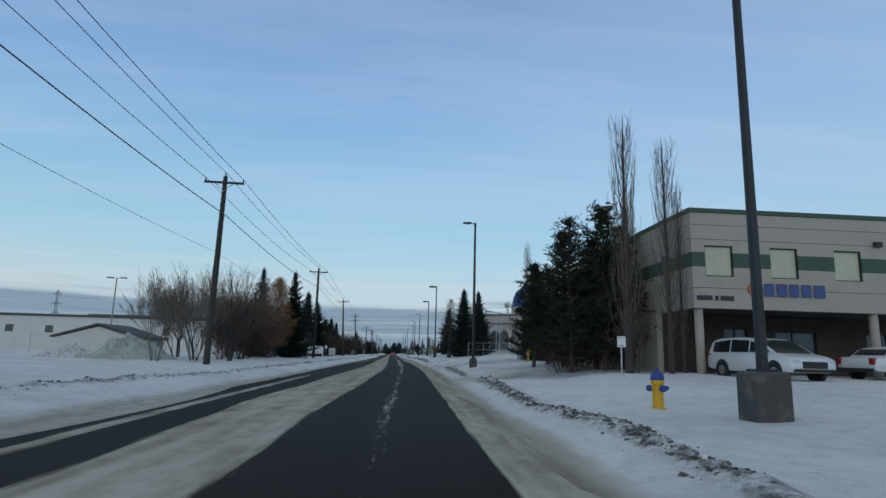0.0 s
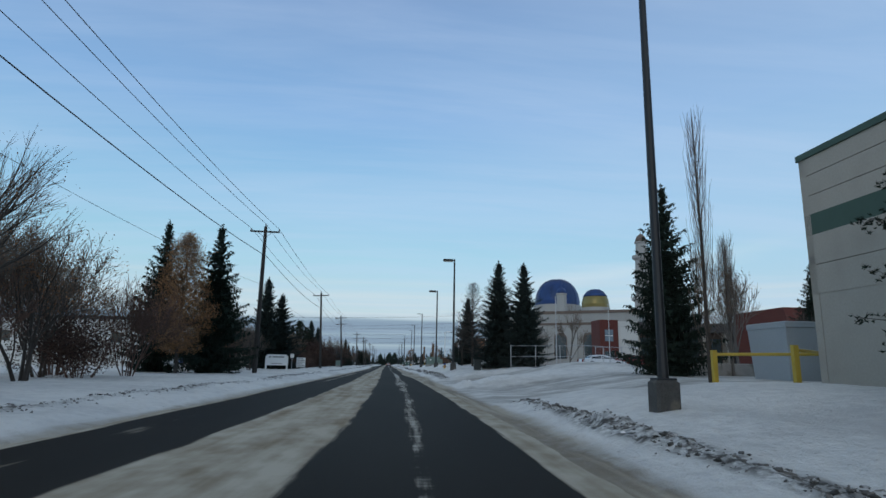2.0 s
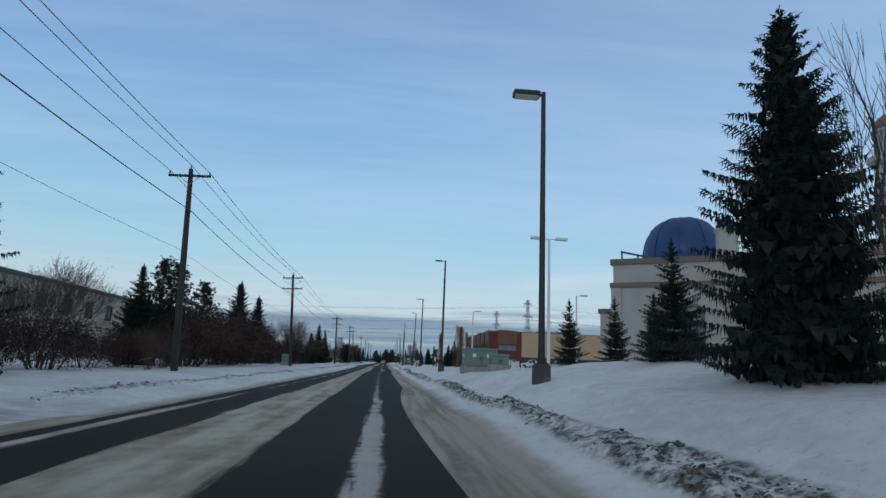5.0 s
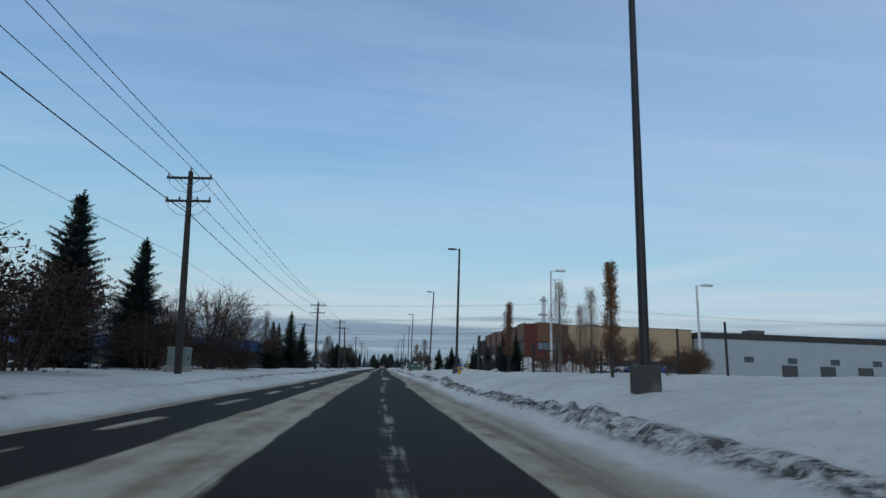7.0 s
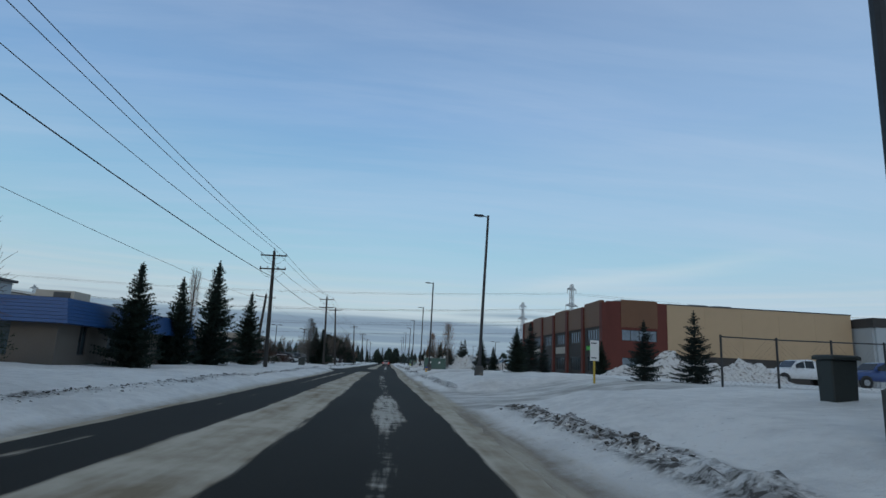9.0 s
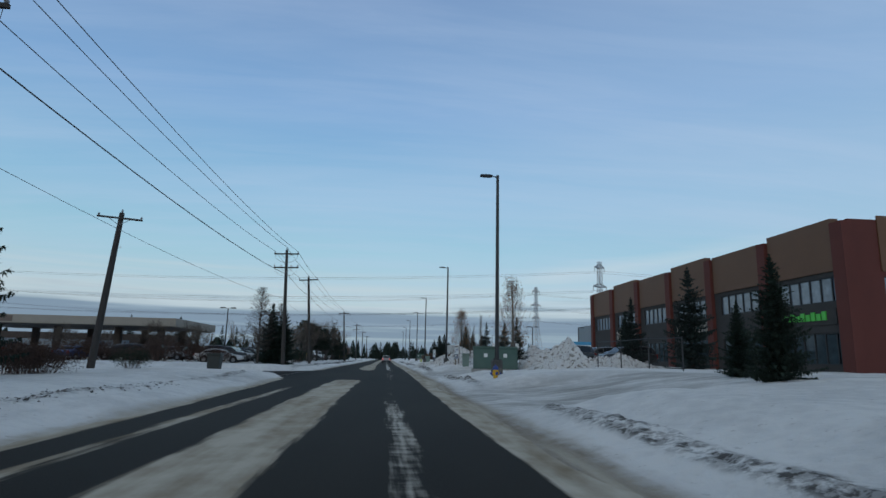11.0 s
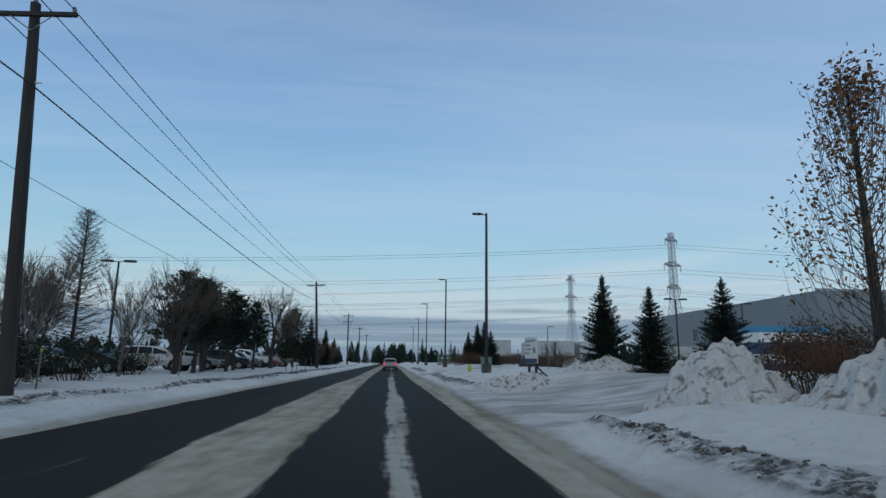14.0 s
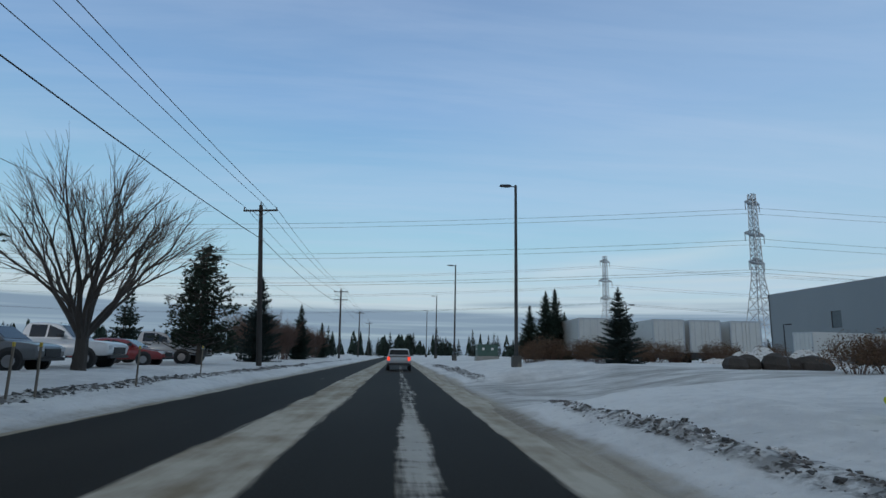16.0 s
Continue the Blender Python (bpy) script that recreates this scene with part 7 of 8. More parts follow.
post_sign(8.95, 19.9, 0.34, 0.42, 1.1, "small white sign with a round plate on a short post", bars=2)
post_sign(-11.6, 99.0, 0.42, 0.5, 1.35, "small grey road sign on a post", bars=2)
post_sign(-10.7, 100.2, 1.05, 1.1, 0.35, "white notice board with bars of lettering", bars=5, legs=2, leg_mat="white_paint")
post_sign(9.6, 187.2, 0.4, 0.9, 1.0, "pale road sign on a yellow post", bars=2, leg_mat="yellow_paint", leg_r=0.05)
post_sign(12.1, 290.2, 0.42, 0.95, 1.65, "tall narrow white road sign on a post", bars=3)
post_sign(-28.5, 236, 1.9, 1.1, 1.2, "white sign board with bars of lettering", bars=3, legs=2, leg_mat="white_paint")
post_sign(8.8, 250.65, 0.36, 0.56, 2.14 - height(8.8, 250.65), "small white road sign leaning on a thin post in snow", bars=2, turn=4)
post_sign(11.05, 251.9, 0.30, 0.42, 2.32 - height(11.05, 251.9), "small pale road sign on a thin post in snow", bars=2, turn=-20)
# the business sign on the drive, its name left as plain shapes
ps = thing("sign_board", "white monument sign with two legs and a grey emblem", "sign", pose(-13.3, 98.6, height(-13.3, 98.6) - 0.05))
for sx in (-1, 1):
    part("leg", Mesh().box(sx * 1.22 - 0.09, sx * 1.22 + 0.09, -0.1, 0.1, -0.3, 1.62), M["white_paint"], ps)
pan = part("panel", Mesh().cbox(-1.13, 1.13, -0.07, 0.07, 0.52, 1.78, 0.02), M["white_paint"], ps)
part("emblem", Mesh().tube((-0.78, -0.085, 1.5), (-0.78, -0.071, 1.5), 0.14, n=16), M["grey_box"], pan, "round grey emblem")
part("name_bar", Mesh().box(-0.5, 0.85, -0.08, -0.071, 1.42, 1.6), M["grey_box"], pan, "grey bar in place of a name")
part("name_bar", Mesh().box(-0.6, 0.6, -0.08, -0.071, 0.7, 0.78), M["grey_box"], pan)
# the letting board
fl = thing("sign_board", "white and navy letting board on posts in a snow pile", "sign", pose(6.22, 256.1, 0.98, 0, -2, -83) @ Matrix.Diagonal((0.90, 0.92, 0.71, 1)))
for sx in (-0.7, 0.7):
    part("post", Mesh().box(sx - 0.05, sx + 0.05, 0.02, 0.12, -0.3, 2.2), M["wood"], fl)
fp = part("panel", Mesh().cbox(-0.85, 0.85, -0.03, 0.02, 0.45, 2.25, 0.005), M["label_white"], fl)
part("lower_band", Mesh().box(-0.85, 0.85, -0.036, -0.0305, 0.46, 1.05), M["banner"], fp, "navy lower band")
part("name_bar", Mesh().box(-0.75, 0.75, -0.036, -0.031, 1.98, 2.12), M["tail_off"], fp, "dull red bar of lettering")
part("number_bar", Mesh().box(-0.7, 0.35, -0.042, -0.037, 0.76, 0.93), M["label_white"], fp, "white bar of numbers")
part("text_bar", Mesh().box(-0.75, 0.75, -0.042, -0.037, 0.56, 0.61), M["label_white"], fp)
part("emblem_bar", Mesh().box(-0.72, -0.3, -0.036, -0.031, 1.42, 1.5), M["tail_off"], fp, "small red bar of lettering")
part("emblem_bar", Mesh().box(-0.72, -0.25, -0.036, -0.031, 1.28, 1.36), M["blue_sign"], fp, "small blue bar")
part("emblem_bar", Mesh().box(0.42, 0.78, -0.042, -0.037, 0.78, 0.95), M["tail_off"], fp, "red block on the navy band")
words(fp, "FOR LEASE", 0.225, pose(0.27, -0.034, 1.62, 90, 0, 0), M["blue_sign"])
# the board on black legs
bd = thing("sign_board", "white project board on black timber legs", "sign", pose(6.52, 286.1, height(6.52, 286.1) + 0.05, 0, 0, -82) @ Matrix.Diagonal((0.80, 0.80, 0.82, 1)))
for sx in (-0.55, 0.55):
    part("leg", Mesh().box(sx - 0.08, sx + 0.08, 0.02, 0.14, -0.3, 1.2), M["trim"], bd)
part("brace", Mesh().tube((-0.45, 0.3, 0.75), (0.5, 0.9, -0.1), 0.06, n=4), M["trim"], bd)
bp_ = part("panel", Mesh().cbox(-1.0, 1.0, -0.03, 0.02, 0.75, 2.25, 0.005), M["label_white"], bd)
part("lower_band", Mesh().box(-1.0, 1.0, -0.036, -0.0305, 0.76, 1.02), M["banner"], bp_, "navy lower band")
for k, (a, b) in enumerate(((-0.9, 0.75), (-0.9, -0.1), (-0.7, 0.05), (-0.9, -0.2))):
    part("text_bar", Mesh().box(a, b, -0.036, -0.031, 2.0 - k * 0.24, 2.09 - k * 0.24), M["grey_box"], bp_)
part("emblem", Mesh().tube((0.55, -0.036, 1.5), (0.55, -0.0305, 1.5), 0.2, n=14), M["grey_box"], bp_, "round grey emblem")
# tall gate pylon
py = thing("pylon_sign", "tall dark double-post pylon sign", "sign", pose(8.05, 169.1, height(8.05, 169.1) - 0.1))
for sx in (-0.22, 0.22):
    part("post", Mesh().box(sx - 0.09, sx + 0.09, -0.12, 0.12, -0.2, 2.95 - 0.3 * (sx > 0)), M["pole"], py)
part("panel", Mesh().cbox(-0.12, 0.1, -0.05, 0.05, 1.5, 2.6, 0.01), M["grey_base"], py, "dark grey panel")
part("cap", Mesh().box(-0.32, -0.1, -0.14, 0.14, 2.95, 3.03), M["grey_wall"], py)


def lot_lamp(x, y, h, material, arms=1, turn=0, z=None):
    t = thing("lot_lamp", "slim parking lot lamp with a flat head" if arms == 1 else "parking lot lamp with twin flat heads", "lamp post", pose(x, y, height(x, y) if z is None else z, 0, 0, turn), "parking lot lamps")
    part("pole", Mesh().path([(0, 0, -0.3), (0, 0, h)], [0.11, 0.07], 8), M[material], t)
    for sg in (1, -1)[:arms]:
        part("arm", Mesh().tube((0, 0, h - 0.05), (sg * 0.5, 0, h + 0.02), 0.03, n=5), M[material], t)
        part("lamp_head", Mesh().cbox(min(sg * 0.4, sg * 1.15), max(sg * 0.4, sg * 1.15), -0.18, 0.18, h - 0.05, h + 0.1, 0.03), M[material], t)


lot_lamp(13.1, 166.7, 7.9, "white_paint"), lot_lamp(22.0, 161, 6.4, "white_paint"), lot_lamp(-33.8, 70, 9.0, "grey_box", 2)
lot_lamp(-24, 290, 7.6, "pole", 2), lot_lamp(-15.6, 279, 6.3, "pole", 2), lot_lamp(-22, 322, 7.5, "pole", 2), lot_lamp(-35, 250, 8, "pole", 2), lot_lamp(-19.5, 300, 7.5, "pole", 2)
lot_lamp(28.1, 314.1, 6.9, "pole", 2), lot_lamp(40, 322, 7.4, "pole"), lot_lamp(30.5, 372, 7.5, "pole"), lot_lamp(10.62, 117.8, 7.8, "white_paint", 2), lot_lamp(19.8, 140.5, 7.6, "white_paint")
lot_lamp(55, 375, 5.5, "pole")

for fx, fy, fh in ((13.2, 72.9, 5.6), (22.6, 86, 6.5)):
    t = thing("flagpole", "bare slim metal flagpole", "flagpole", pose(fx, fy, height(fx, fy)))
    part("pole", Mesh().path([(0, 0, -0.2), (0, 0, fh)], [0.05, 0.03], 7), M["galv"], t)
    part("finial", Mesh().lathe([(0.01, fh - 0.02), (0.06, fh + 0.03), (0.06, fh + 0.08), (0.01, fh + 0.13)], 8), M["galv"], t)

# a tall corner pole without wires to the main line, and a guy marker
side_pole = power_pole(-15.3, 232.8, 8.6, 0.3, False, (0, 4))
t = thing("timber_barrier", "yellow painted timber barrier rail on posts", "barrier")
for bx, by in ((11.5, 47.2), (12.4, 44.2), (15, 46), (17, 47.5)):
    z = height(bx, by)
    part("post", Mesh().box(bx - 0.08, bx + 0.08, by - 0.08, by + 0.08, z - 0.3, z + 1.15), M["yellow_paint"], t)
for (ax, ay), (bx, by) in (((11.5, 47.2), (15, 46)), ((12.4, 44.2), (17, 47.5))):
    za, zb = height(ax, ay) + 1.0, height(bx, by) + 1.0
    part("rail", Mesh().tube((ax, ay, za), (bx, by, zb), 0.06, n=5), M["yellow_paint"], t)
w = thing("low_wall", "low pale concrete retaining wall", "wall")
part("wall_block", Mesh().cbox(14.5, 30, 57.6, 58.0, 0.5, 1.62, 0.03), M["concrete"], w)

for sx, sy, tl in ((-8.6, 306.2, 6), (-8.2, 306.9, -4), (-8.0, 307.5, 8), (-7.9, 312, 2), (-8.4, 319, 3), (-10.2, 275.8, -9), (-10.9, 289, 0)):
    t = thing("marker_stake", "thin pale wooden marker stake in the snow", "stake", pose(sx, sy, height(sx, sy), tl, tl / 2, 0), "marker stakes")
    part("stake", Mesh().box(-0.02, 0.02, -0.02, 0.02, -0.2, 1.05), M["wood"], t)
    part("tip", Mesh().box(-0.022, 0.022, -0.022, 0.022, 1.05, 1.14), M["yellow_paint"], t)


def trailer_box(x, y, turn=0, z=0.9, L=12.0):
    t = thing("box_trailer", "white box trailer with double rear doors", "trailer", pose(x, y, z, 0, 0, turn), "box trailers")
    part("body", Mesh().box(-1.3, 1.3, 0, L, 0.95, 3.6), M["trailer"], t, bevel=0.03)
    for sx in (-1, 1):
        d = part("door", Mesh().cbox(min(0.02 * sx, sx * 1.2), max(0.02 * sx, sx * 1.2), -0.05, -0.002, 1.05, 3.5, 0.01), M["trailer"], t)
        for k in (0.3, 0.85):
            part("lock_rod", Mesh().tube((sx * k, -0.08, 1.05), (sx * k, -0.08, 3.5), 0.022, n=5), M["galv"], d)
        for wy in (L - 2.2, L - 3.5):
            part("wheel", Mesh().tube((sx * 1.0, wy, 0.5), (sx * 1.28, wy, 0.5), 0.5, n=16), M["tyre"], t)
    part("frame", Mesh().box(-1.32, 1.32, -0.06, 0.05, 3.5, 3.62).box(-1.32, -1.2, -0.06, 0.05, 0.95, 3.5).box(1.2, 1.32, -0.06, 0.05, 0.95, 3.5), M["galv"], t)
    part("bumper", Mesh().box(-1.2, 1.2, 0.1, 0.2, 0.45, 0.95), M["trim"], t)


for tx, ty in ((15.5, 341.5), (21.6, 341), (24.7, 341), (28.2, 341)):
    trailer_box(tx, ty, -3)
trailer_box(52, 357, -80), trailer_box(44, 356, -82)
b = thing("wrapped_container", "container with cyan, navy and white stripes", "container", pose(35.5, 311, height(35.5, 311)))
for k, (m_, a, c) in enumerate((("banner", 0.0, 0.7), ("label_white", 0.7, 1.5), ("banner", 1.5, 2.6), ("label_white", 2.6, 3.5), ("teal", 3.5, 4.1))):
    part("stripe", Mesh().box(-1.8, 5.2, -1.4, 1.4, a, c), M[m_], b)


def lattice_tower(x, y, h, turn=0):
    t = thing("transmission_tower", "tall pale lattice transmission tower with crossarms", "pylon", pose(x, y, 0.5, 0, 0, turn), "transmission towers")
    half = lambda z: 3.3 - 2.35 * z / (h * 0.5) if z < h * 0.5 else 0.95 - 0.35 * (z - h * 0.5) / (h * 0.5)
    zs = [0]
    while zs[-1] < h * 0.99:
        zs.append(min(h, zs[-1] + max(1.5, half(zs[-1]) * 1.5)))
    g, br = Mesh(), Mesh()
    for a, b in zip(zs, zs[1:]):
        A, B = half(a), half(b)
        cs = ((-1, -1), (1, -1), (1, 1), (-1, 1))
        for i in range(4):
            p, q = cs[i], cs[(i + 1) % 4]
            g.tube((p[0] * A, p[1] * A, a), (p[0] * B, p[1] * B, b), 0.13, n=4, cap=False)
            br.tube((p[0] * A, p[1] * A, a), (q[0] * B, q[1] * B, b), 0.07, n=3, cap=False)
            br.tube((q[0] * A, q[1] * A, a), (p[0] * B, p[1] * B, b), 0.07, n=3, cap=False)
            br.tube((p[0] * B, p[1] * B, b), (q[0] * B, q[1] * B, b), 0.07, n=3, cap=False)
    part("leg_frame", g, M["pylon_steel"], t), part("bracing", br, M["pylon_steel"], t)
    for z, w in ((h * 0.94, 2.5), (h * 0.75, 3.4), (h * 0.58, 2.7)):
        am = part("crossarm", Mesh().path([(-w, 0, z + 0.2), (-0.5, -0.5, z), (0.5, -0.5, z), (w, 0, z + 0.2)], [0.24] * 4, 4), M["pylon_steel"], t)
        part("chord", Mesh().path([(-w, 0, z + 0.2), (-0.5, 0.5, z), (0.5, 0.5, z), (w, 0, z + 0.2)], [0.24] * 4, 4), M["pylon_steel"], am)
        part("chord", Mesh().path([(-w, 0, z + 0.25), (0, 0, z + 1.35), (w, 0, z + 0.25)], [0.22] * 3, 4), M["pylon_steel"], am)
        for sg in (-1, 1):
            for k in range(1, 4):
                part("strut", Mesh().tube((sg * w * k / 4, -0.4 * (1 - k / 4), z + 0.1), (sg * w * (k - 0.5) / 4, 0, z + 1.3 * (1 - k / 4) + 0.2), 0.06, n=3), M["pylon_steel"], am)
            part("insulator", Mesh().tube((sg * w, 0, z + 0.1), (sg * w, 0, z - 1.7), 0.12, 0.1, 6), M["porcelain"], am)
    return t


TOW = [(83, 423.3, 40.2), (83, 524, 42), (-262, 470, 42), (-250, 590, 42)]
for tx, ty, th in TOW:
    lattice_tower(tx, ty, th, 22)
for a, b in ((0, 2), (1, 3)):
    for z, w in ((0.94, 2.5), (0.75, 3.4), (0.58, 2.7)):
        for sg in (-1, 1):
            (x0, y0, h0), (x1, y1, h1) = TOW[a], TOW[b]
            sag_line("power_line", [(430, y0 - 35, h0 * z - 1), (x0, y0 + sg * w, h0 * z - 1.2), (x1, y1 + sg * w, h1 * z - 1.2)], 0.035, "thin high transmission conductor across the sky", 0.016)

# ---- trees and shrubs ----
for a in [(8.7, 33.6, 6.6, 1, 1.0), (10.0, 31.6, 8.1, 0, 1.0), (9.4, 28.0, 8.6, 1, 0.9), (11.3, 28.0, 9.1, 0, 0.95), (12.6, 33.2, 8.4, 1, 1.0), (10.4, 36.6, 6.6, 0, 0.9), (12.9, 29.6, 8.4, 1, 0.9)]:
    pine(*a)
thicket(9.3, 29.2, 1.5, 1.2), thicket(10.4, 31.8, 1.7, 1.3), thicket(11.6, 29.4, 1.8, 1.3), thicket(11.9, 34.4, 1.7, 1.3)
poplar(10.0, 21.8, 11.8), poplar(12.0, 22.0, 10.8), poplar(10.6, 22.9, 8.6, 0.8), poplar(12.9, 22.6, 8.8, 0.7), bare(11.5, 24.5, 3.2, "shrub"), bare(12.6, 38.5, 3.4, "grove")
bare(21.2, 19.2, 4.6, "ash", 0.8)
# round the second drive and the fence
spruce(14.3, 56.1, 10.2, 0), poplar(11.5, 47.5, 10.6, 0.7), bare(18.5, 57.5, 8.4, "ash", 0.8, 0.3), poplar(21.5, 62.5, 8.8, 1.1)
spruce(30.2, 66, 8.4, 2), bare(21.6, 62, 9.6, "ash", 0.75, 0.3), bare(22.5, 55, 5, "grove"), spruce(9.45, 77.7, 9.4, 4, 1.0), spruce(11.1, 75.0, 8.8, 4, 1.05), spruce(12.2, 79, 6.5, 0)
for px, ph in ((33.0, 14.5), (34.8, 15.2), (38.4, 15.6), (42.4, 17.5)):
    poplar(px, 96.5, ph, 1.1)
bare(16.5, 80, 7, "ash", 1, 0.2), bare(14, 84, 5, "grove")
spruce(8.86, 93.8, 7.7, 4, 1.1), larch(8.5, 87.3, 8.7, 1.05), larch(10.1, 84.0, 8.6, 1.15), bare(7.8, 90.65, 6.6, "dark", 0.8)
spruce(9.2, 109.3, 3.0, 3), spruce(12.7, 112.7, 3.6, 3), spruce(9.9, 100.9, 3.9, 3, 1.15), spruce(13.8, 110.5, 3.7, 3)
# left grove
for a in [(-12.4, 35, 6.4, "shrub", 1.0), (-15.5, 37, 6.4, "shrub"), (-18, 43, 6.8, "shrub"), (-12.4, 43.0, 7.9, "elm", 0.85, 0.25), (-16, 46, 7.6, "grove", 1.1), (-13.3, 50, 7.8, "grove", 1.15, 0.5), (-15.5, 55, 7.6, "grove", 1.1, 0.5), (-12.8, 57.5, 5.6, "red"),
          (-19.5, 52, 7.5, "grove", 1.2), (-14.4, 47.5, 5, "red"), (-17.5, 60, 6.5, "red")]:
    bare(*a)
rust_tree(-13.8, 66.9, 9.2, 1.0), spruce(-16.6, 70.7, 11.1, 0, 0.9), spruce(-12.5, 69.8, 10.7, 0, 1.05), thicket(-16.5, 58, 3.0, 1.1), thicket(-13.6, 54.5, 2.2, 1.2)
for a in [(-13.2, 74, 5.4, "grove", 1.1, 0.5), (-15.0, 83, 6.6, "grove", 1.1), (-14, 88, 6.0, "grove"), (-17, 92, 6.4, "grove"), (-13.5, 78, 3.4, "red"), (-16.2, 87, 3.6, "red", 1.2), (-18.5, 84, 4.2, "red", 1.2), (-19.5, 90, 4.2, "red", 1.2)]:
    bare(*a)
spruce(-14.8, 80.6, 7.7, 0, 1.2), spruce(-15.5, 101.6, 11.4, 4, 1.02), spruce(-13.95, 103.1, 9.6, 4, 1.25)
bare(-14.8, 112, 6.4, "grove", 1, 0.3), bare(-17.5, 116, 7.0, "ash", 1.1), thicket(-13.6, 110.5, 2.4, 1.3), thicket(-16.2, 108, 2.6, 1.3), thicket(-19, 113, 3, 1.3)
spruce(-15.9, 124.6, 6.9, 0, 1.1), spruce(-17.0, 155.5, 9.9, 4, 1.1)
for i, yy in enumerate(range(128, 147, 3)):
    thicket(-13.7 - (i % 3) * 0.8, yy, 3.9 + (i * 7 % 5) * 0.22, 1.15)
for i in range(3):
    thicket(-15.4 + i * 1.0, 117.5 + i * 2.6, 1.9 + 0.3 * i, 1.2)
pine(-15.2, 126.5, 7.6, 0), pine(-15.6, 130.5, 7.9, 1), pine(-15.2, 136, 7.2, 1), bare(-12.4, 118.5, 2.6, "red")
thicket(-14.2, 160.5, 3.2, 1.2), spruce(-16.5, 163.4, 9.0, 4, 1.05), bare(-14.2, 158.5, 3.6, "dark", 0.7), bare(-18.5, 166, 7.0, "grove")
bare(-13.6, 171.0, 7.0, "round", 1.1), bare(-17.0, 174, 6.6, "round", 1.15), bare(-12.0, 175.5, 5.0, "round", 1.0), thicket(-14.5, 168.5, 2.6, 1.5), thicket(-17.5, 171, 3.0, 1.5), thicket(-12.8, 174.0, 2.2, 1.3), thicket(-15.2, 177, 2.4, 1.3), thicket(-13.0, 178, 1.8, 1.4, "green"), thicket(-14.6, 183.5, 1.7, 1.4, "green"), thicket(-17, 186, 1.8, 1.3, "green")
spruce(-13.2, 194.2, 5.7, 0, 1.15), spruce(-14.2, 203.5, 6.1, 2, 1.1), spruce(-13.5, 209.0, 8.3, 2, 1.05), spruce(-13.2, 219.5, 7.0, 0, 1.0)
for i in range(5):
    thicket(-13.5 - i % 2, 223 + i * 0.6 - 14 * (i % 2), 1.2, 1.3)
# by the yard fence on the other side
for x, y, h in ((9.2, 151.6, 4.7), (9.8, 148.6, 3.9), (10.6, 152.5, 3.6)):
    birch(x, y, h, 0.8)
poplar(7.6, 156.5, 4.1, 0.95, 1.0), poplar(8.5, 142.9, 4.2, 1.1, 1.0)
thicket(9.8, 156.3, 0.95, 1.1, "dry"), thicket(10.6, 151.2, 1.1, 1.0, "dry")
for i in range(3):
    thicket(10.6 + (i % 3) * 0.7, 141 + i * 1.5, 0.8 + (i % 4) * 0.15, 1.0, "dry")
for i in range(7):
    bare(10.6 + (i * 3 % 5) * 0.35, 145.2 + i * 1.9, 1.7 + (i % 3) * 0.3, "red", 0.8, 0.7)
for i in range(4):
    bare(9.4, 140.5 + i * 2.3, 0.9, "red")
spruce(10.1, 170.3, 3.2, 3, 1.1), spruce(9.75, 167.5, 3.1, 3, 1.1), spruce(11.2, 170.6, 3.1, 0, 1.1), bare(15.85, 172.7, 6.0, "ash", 0.8), bare(10.2, 168.6, 0.9, "red"), bare(12.4, 169.2, 1.0, "red")
spruce(11.6, 186.5, 2.7, 3, 1.25), spruce(13.8, 186.3, 3.2, 3, 1.2)
for i, (x, y, h) in enumerate(((9.5, 203, 3.2), (11.0, 209, 2.7), (8.7, 214, 3.0), (13.6, 211, 2.6), (16.5, 205, 2.6), (18.8, 203, 2.9), (10.6, 218.5, 2.4))):
    spruce(x, y, h, i % 4, 1.15)
spruce(18.5, 236.0, 6.4, 3, 1.15), spruce(19.0, 246, 5.6, 3), spruce(21, 252, 5, 0)
birch(8.3, 241.0, 6.3, 1.1), leafy_tree(8.05, 267.3, 5.8, 1.05), bare(7.6, 268.0, 1.2, "red", 1.0, 0.7), bare(8.6, 267.4, 1.3, "red", 1.0, 0.7), spruce(13.9, 271.6, 5.0, 3, 1.1), spruce(9.95, 261.4, 4.2, 3, 0.75), spruce(13.4, 262.5, 4.6, 3, 0.9), spruce(9.94, 252.1, 3.2, 3, 1.1), spruce(9.92, 254.9, 3.3, 3, 0.6), bare(8.1, 260.2, 4.6, "ash", 0.5)
poplar(8.0, 253.1, 4.5, 0.7), poplar(7.3, 256.2, 4.0, 0.45, lean=(0, 11)), thicket(8.9, 270.3, 1.5, 1.0, "dry"), thicket(10.3, 271.3, 1.5, 1.1, "dry")
spruce(11.6, 289.9, 5.4, 0, 1.15), spruce(11.9, 284.6, 4.1, 0, 1.2), spruce(12.4, 279.3, 3.8, 1, 1.2), thicket(12.9, 283.6, 0.9, 1.5, "green")
bare(10.1, 296.2, 2.5, "ash", 1.1), bare(10.9, 296.8, 2.0, "ash")
spruce(11.0, 324.3, 4.0, 1, 1.2), spruce(12.6, 345.8, 6.2, 2, 1.15), spruce(13.9, 347.5, 6.6, 0), spruce(11.4, 347.0, 5.0, 0, 1.1), spruce(15.2, 349, 4.6, 2)
for i in range(9):
    thicket(8.2 + i * 0.9, 333 + (i * 5 % 4), 1.2 + (i % 3) * 0.2, 1.2, "dry")
for i in range(6):
    thicket(16 + i * 2.2, 338 - (i % 2) * 2, 1.5, 1.2, "dry")
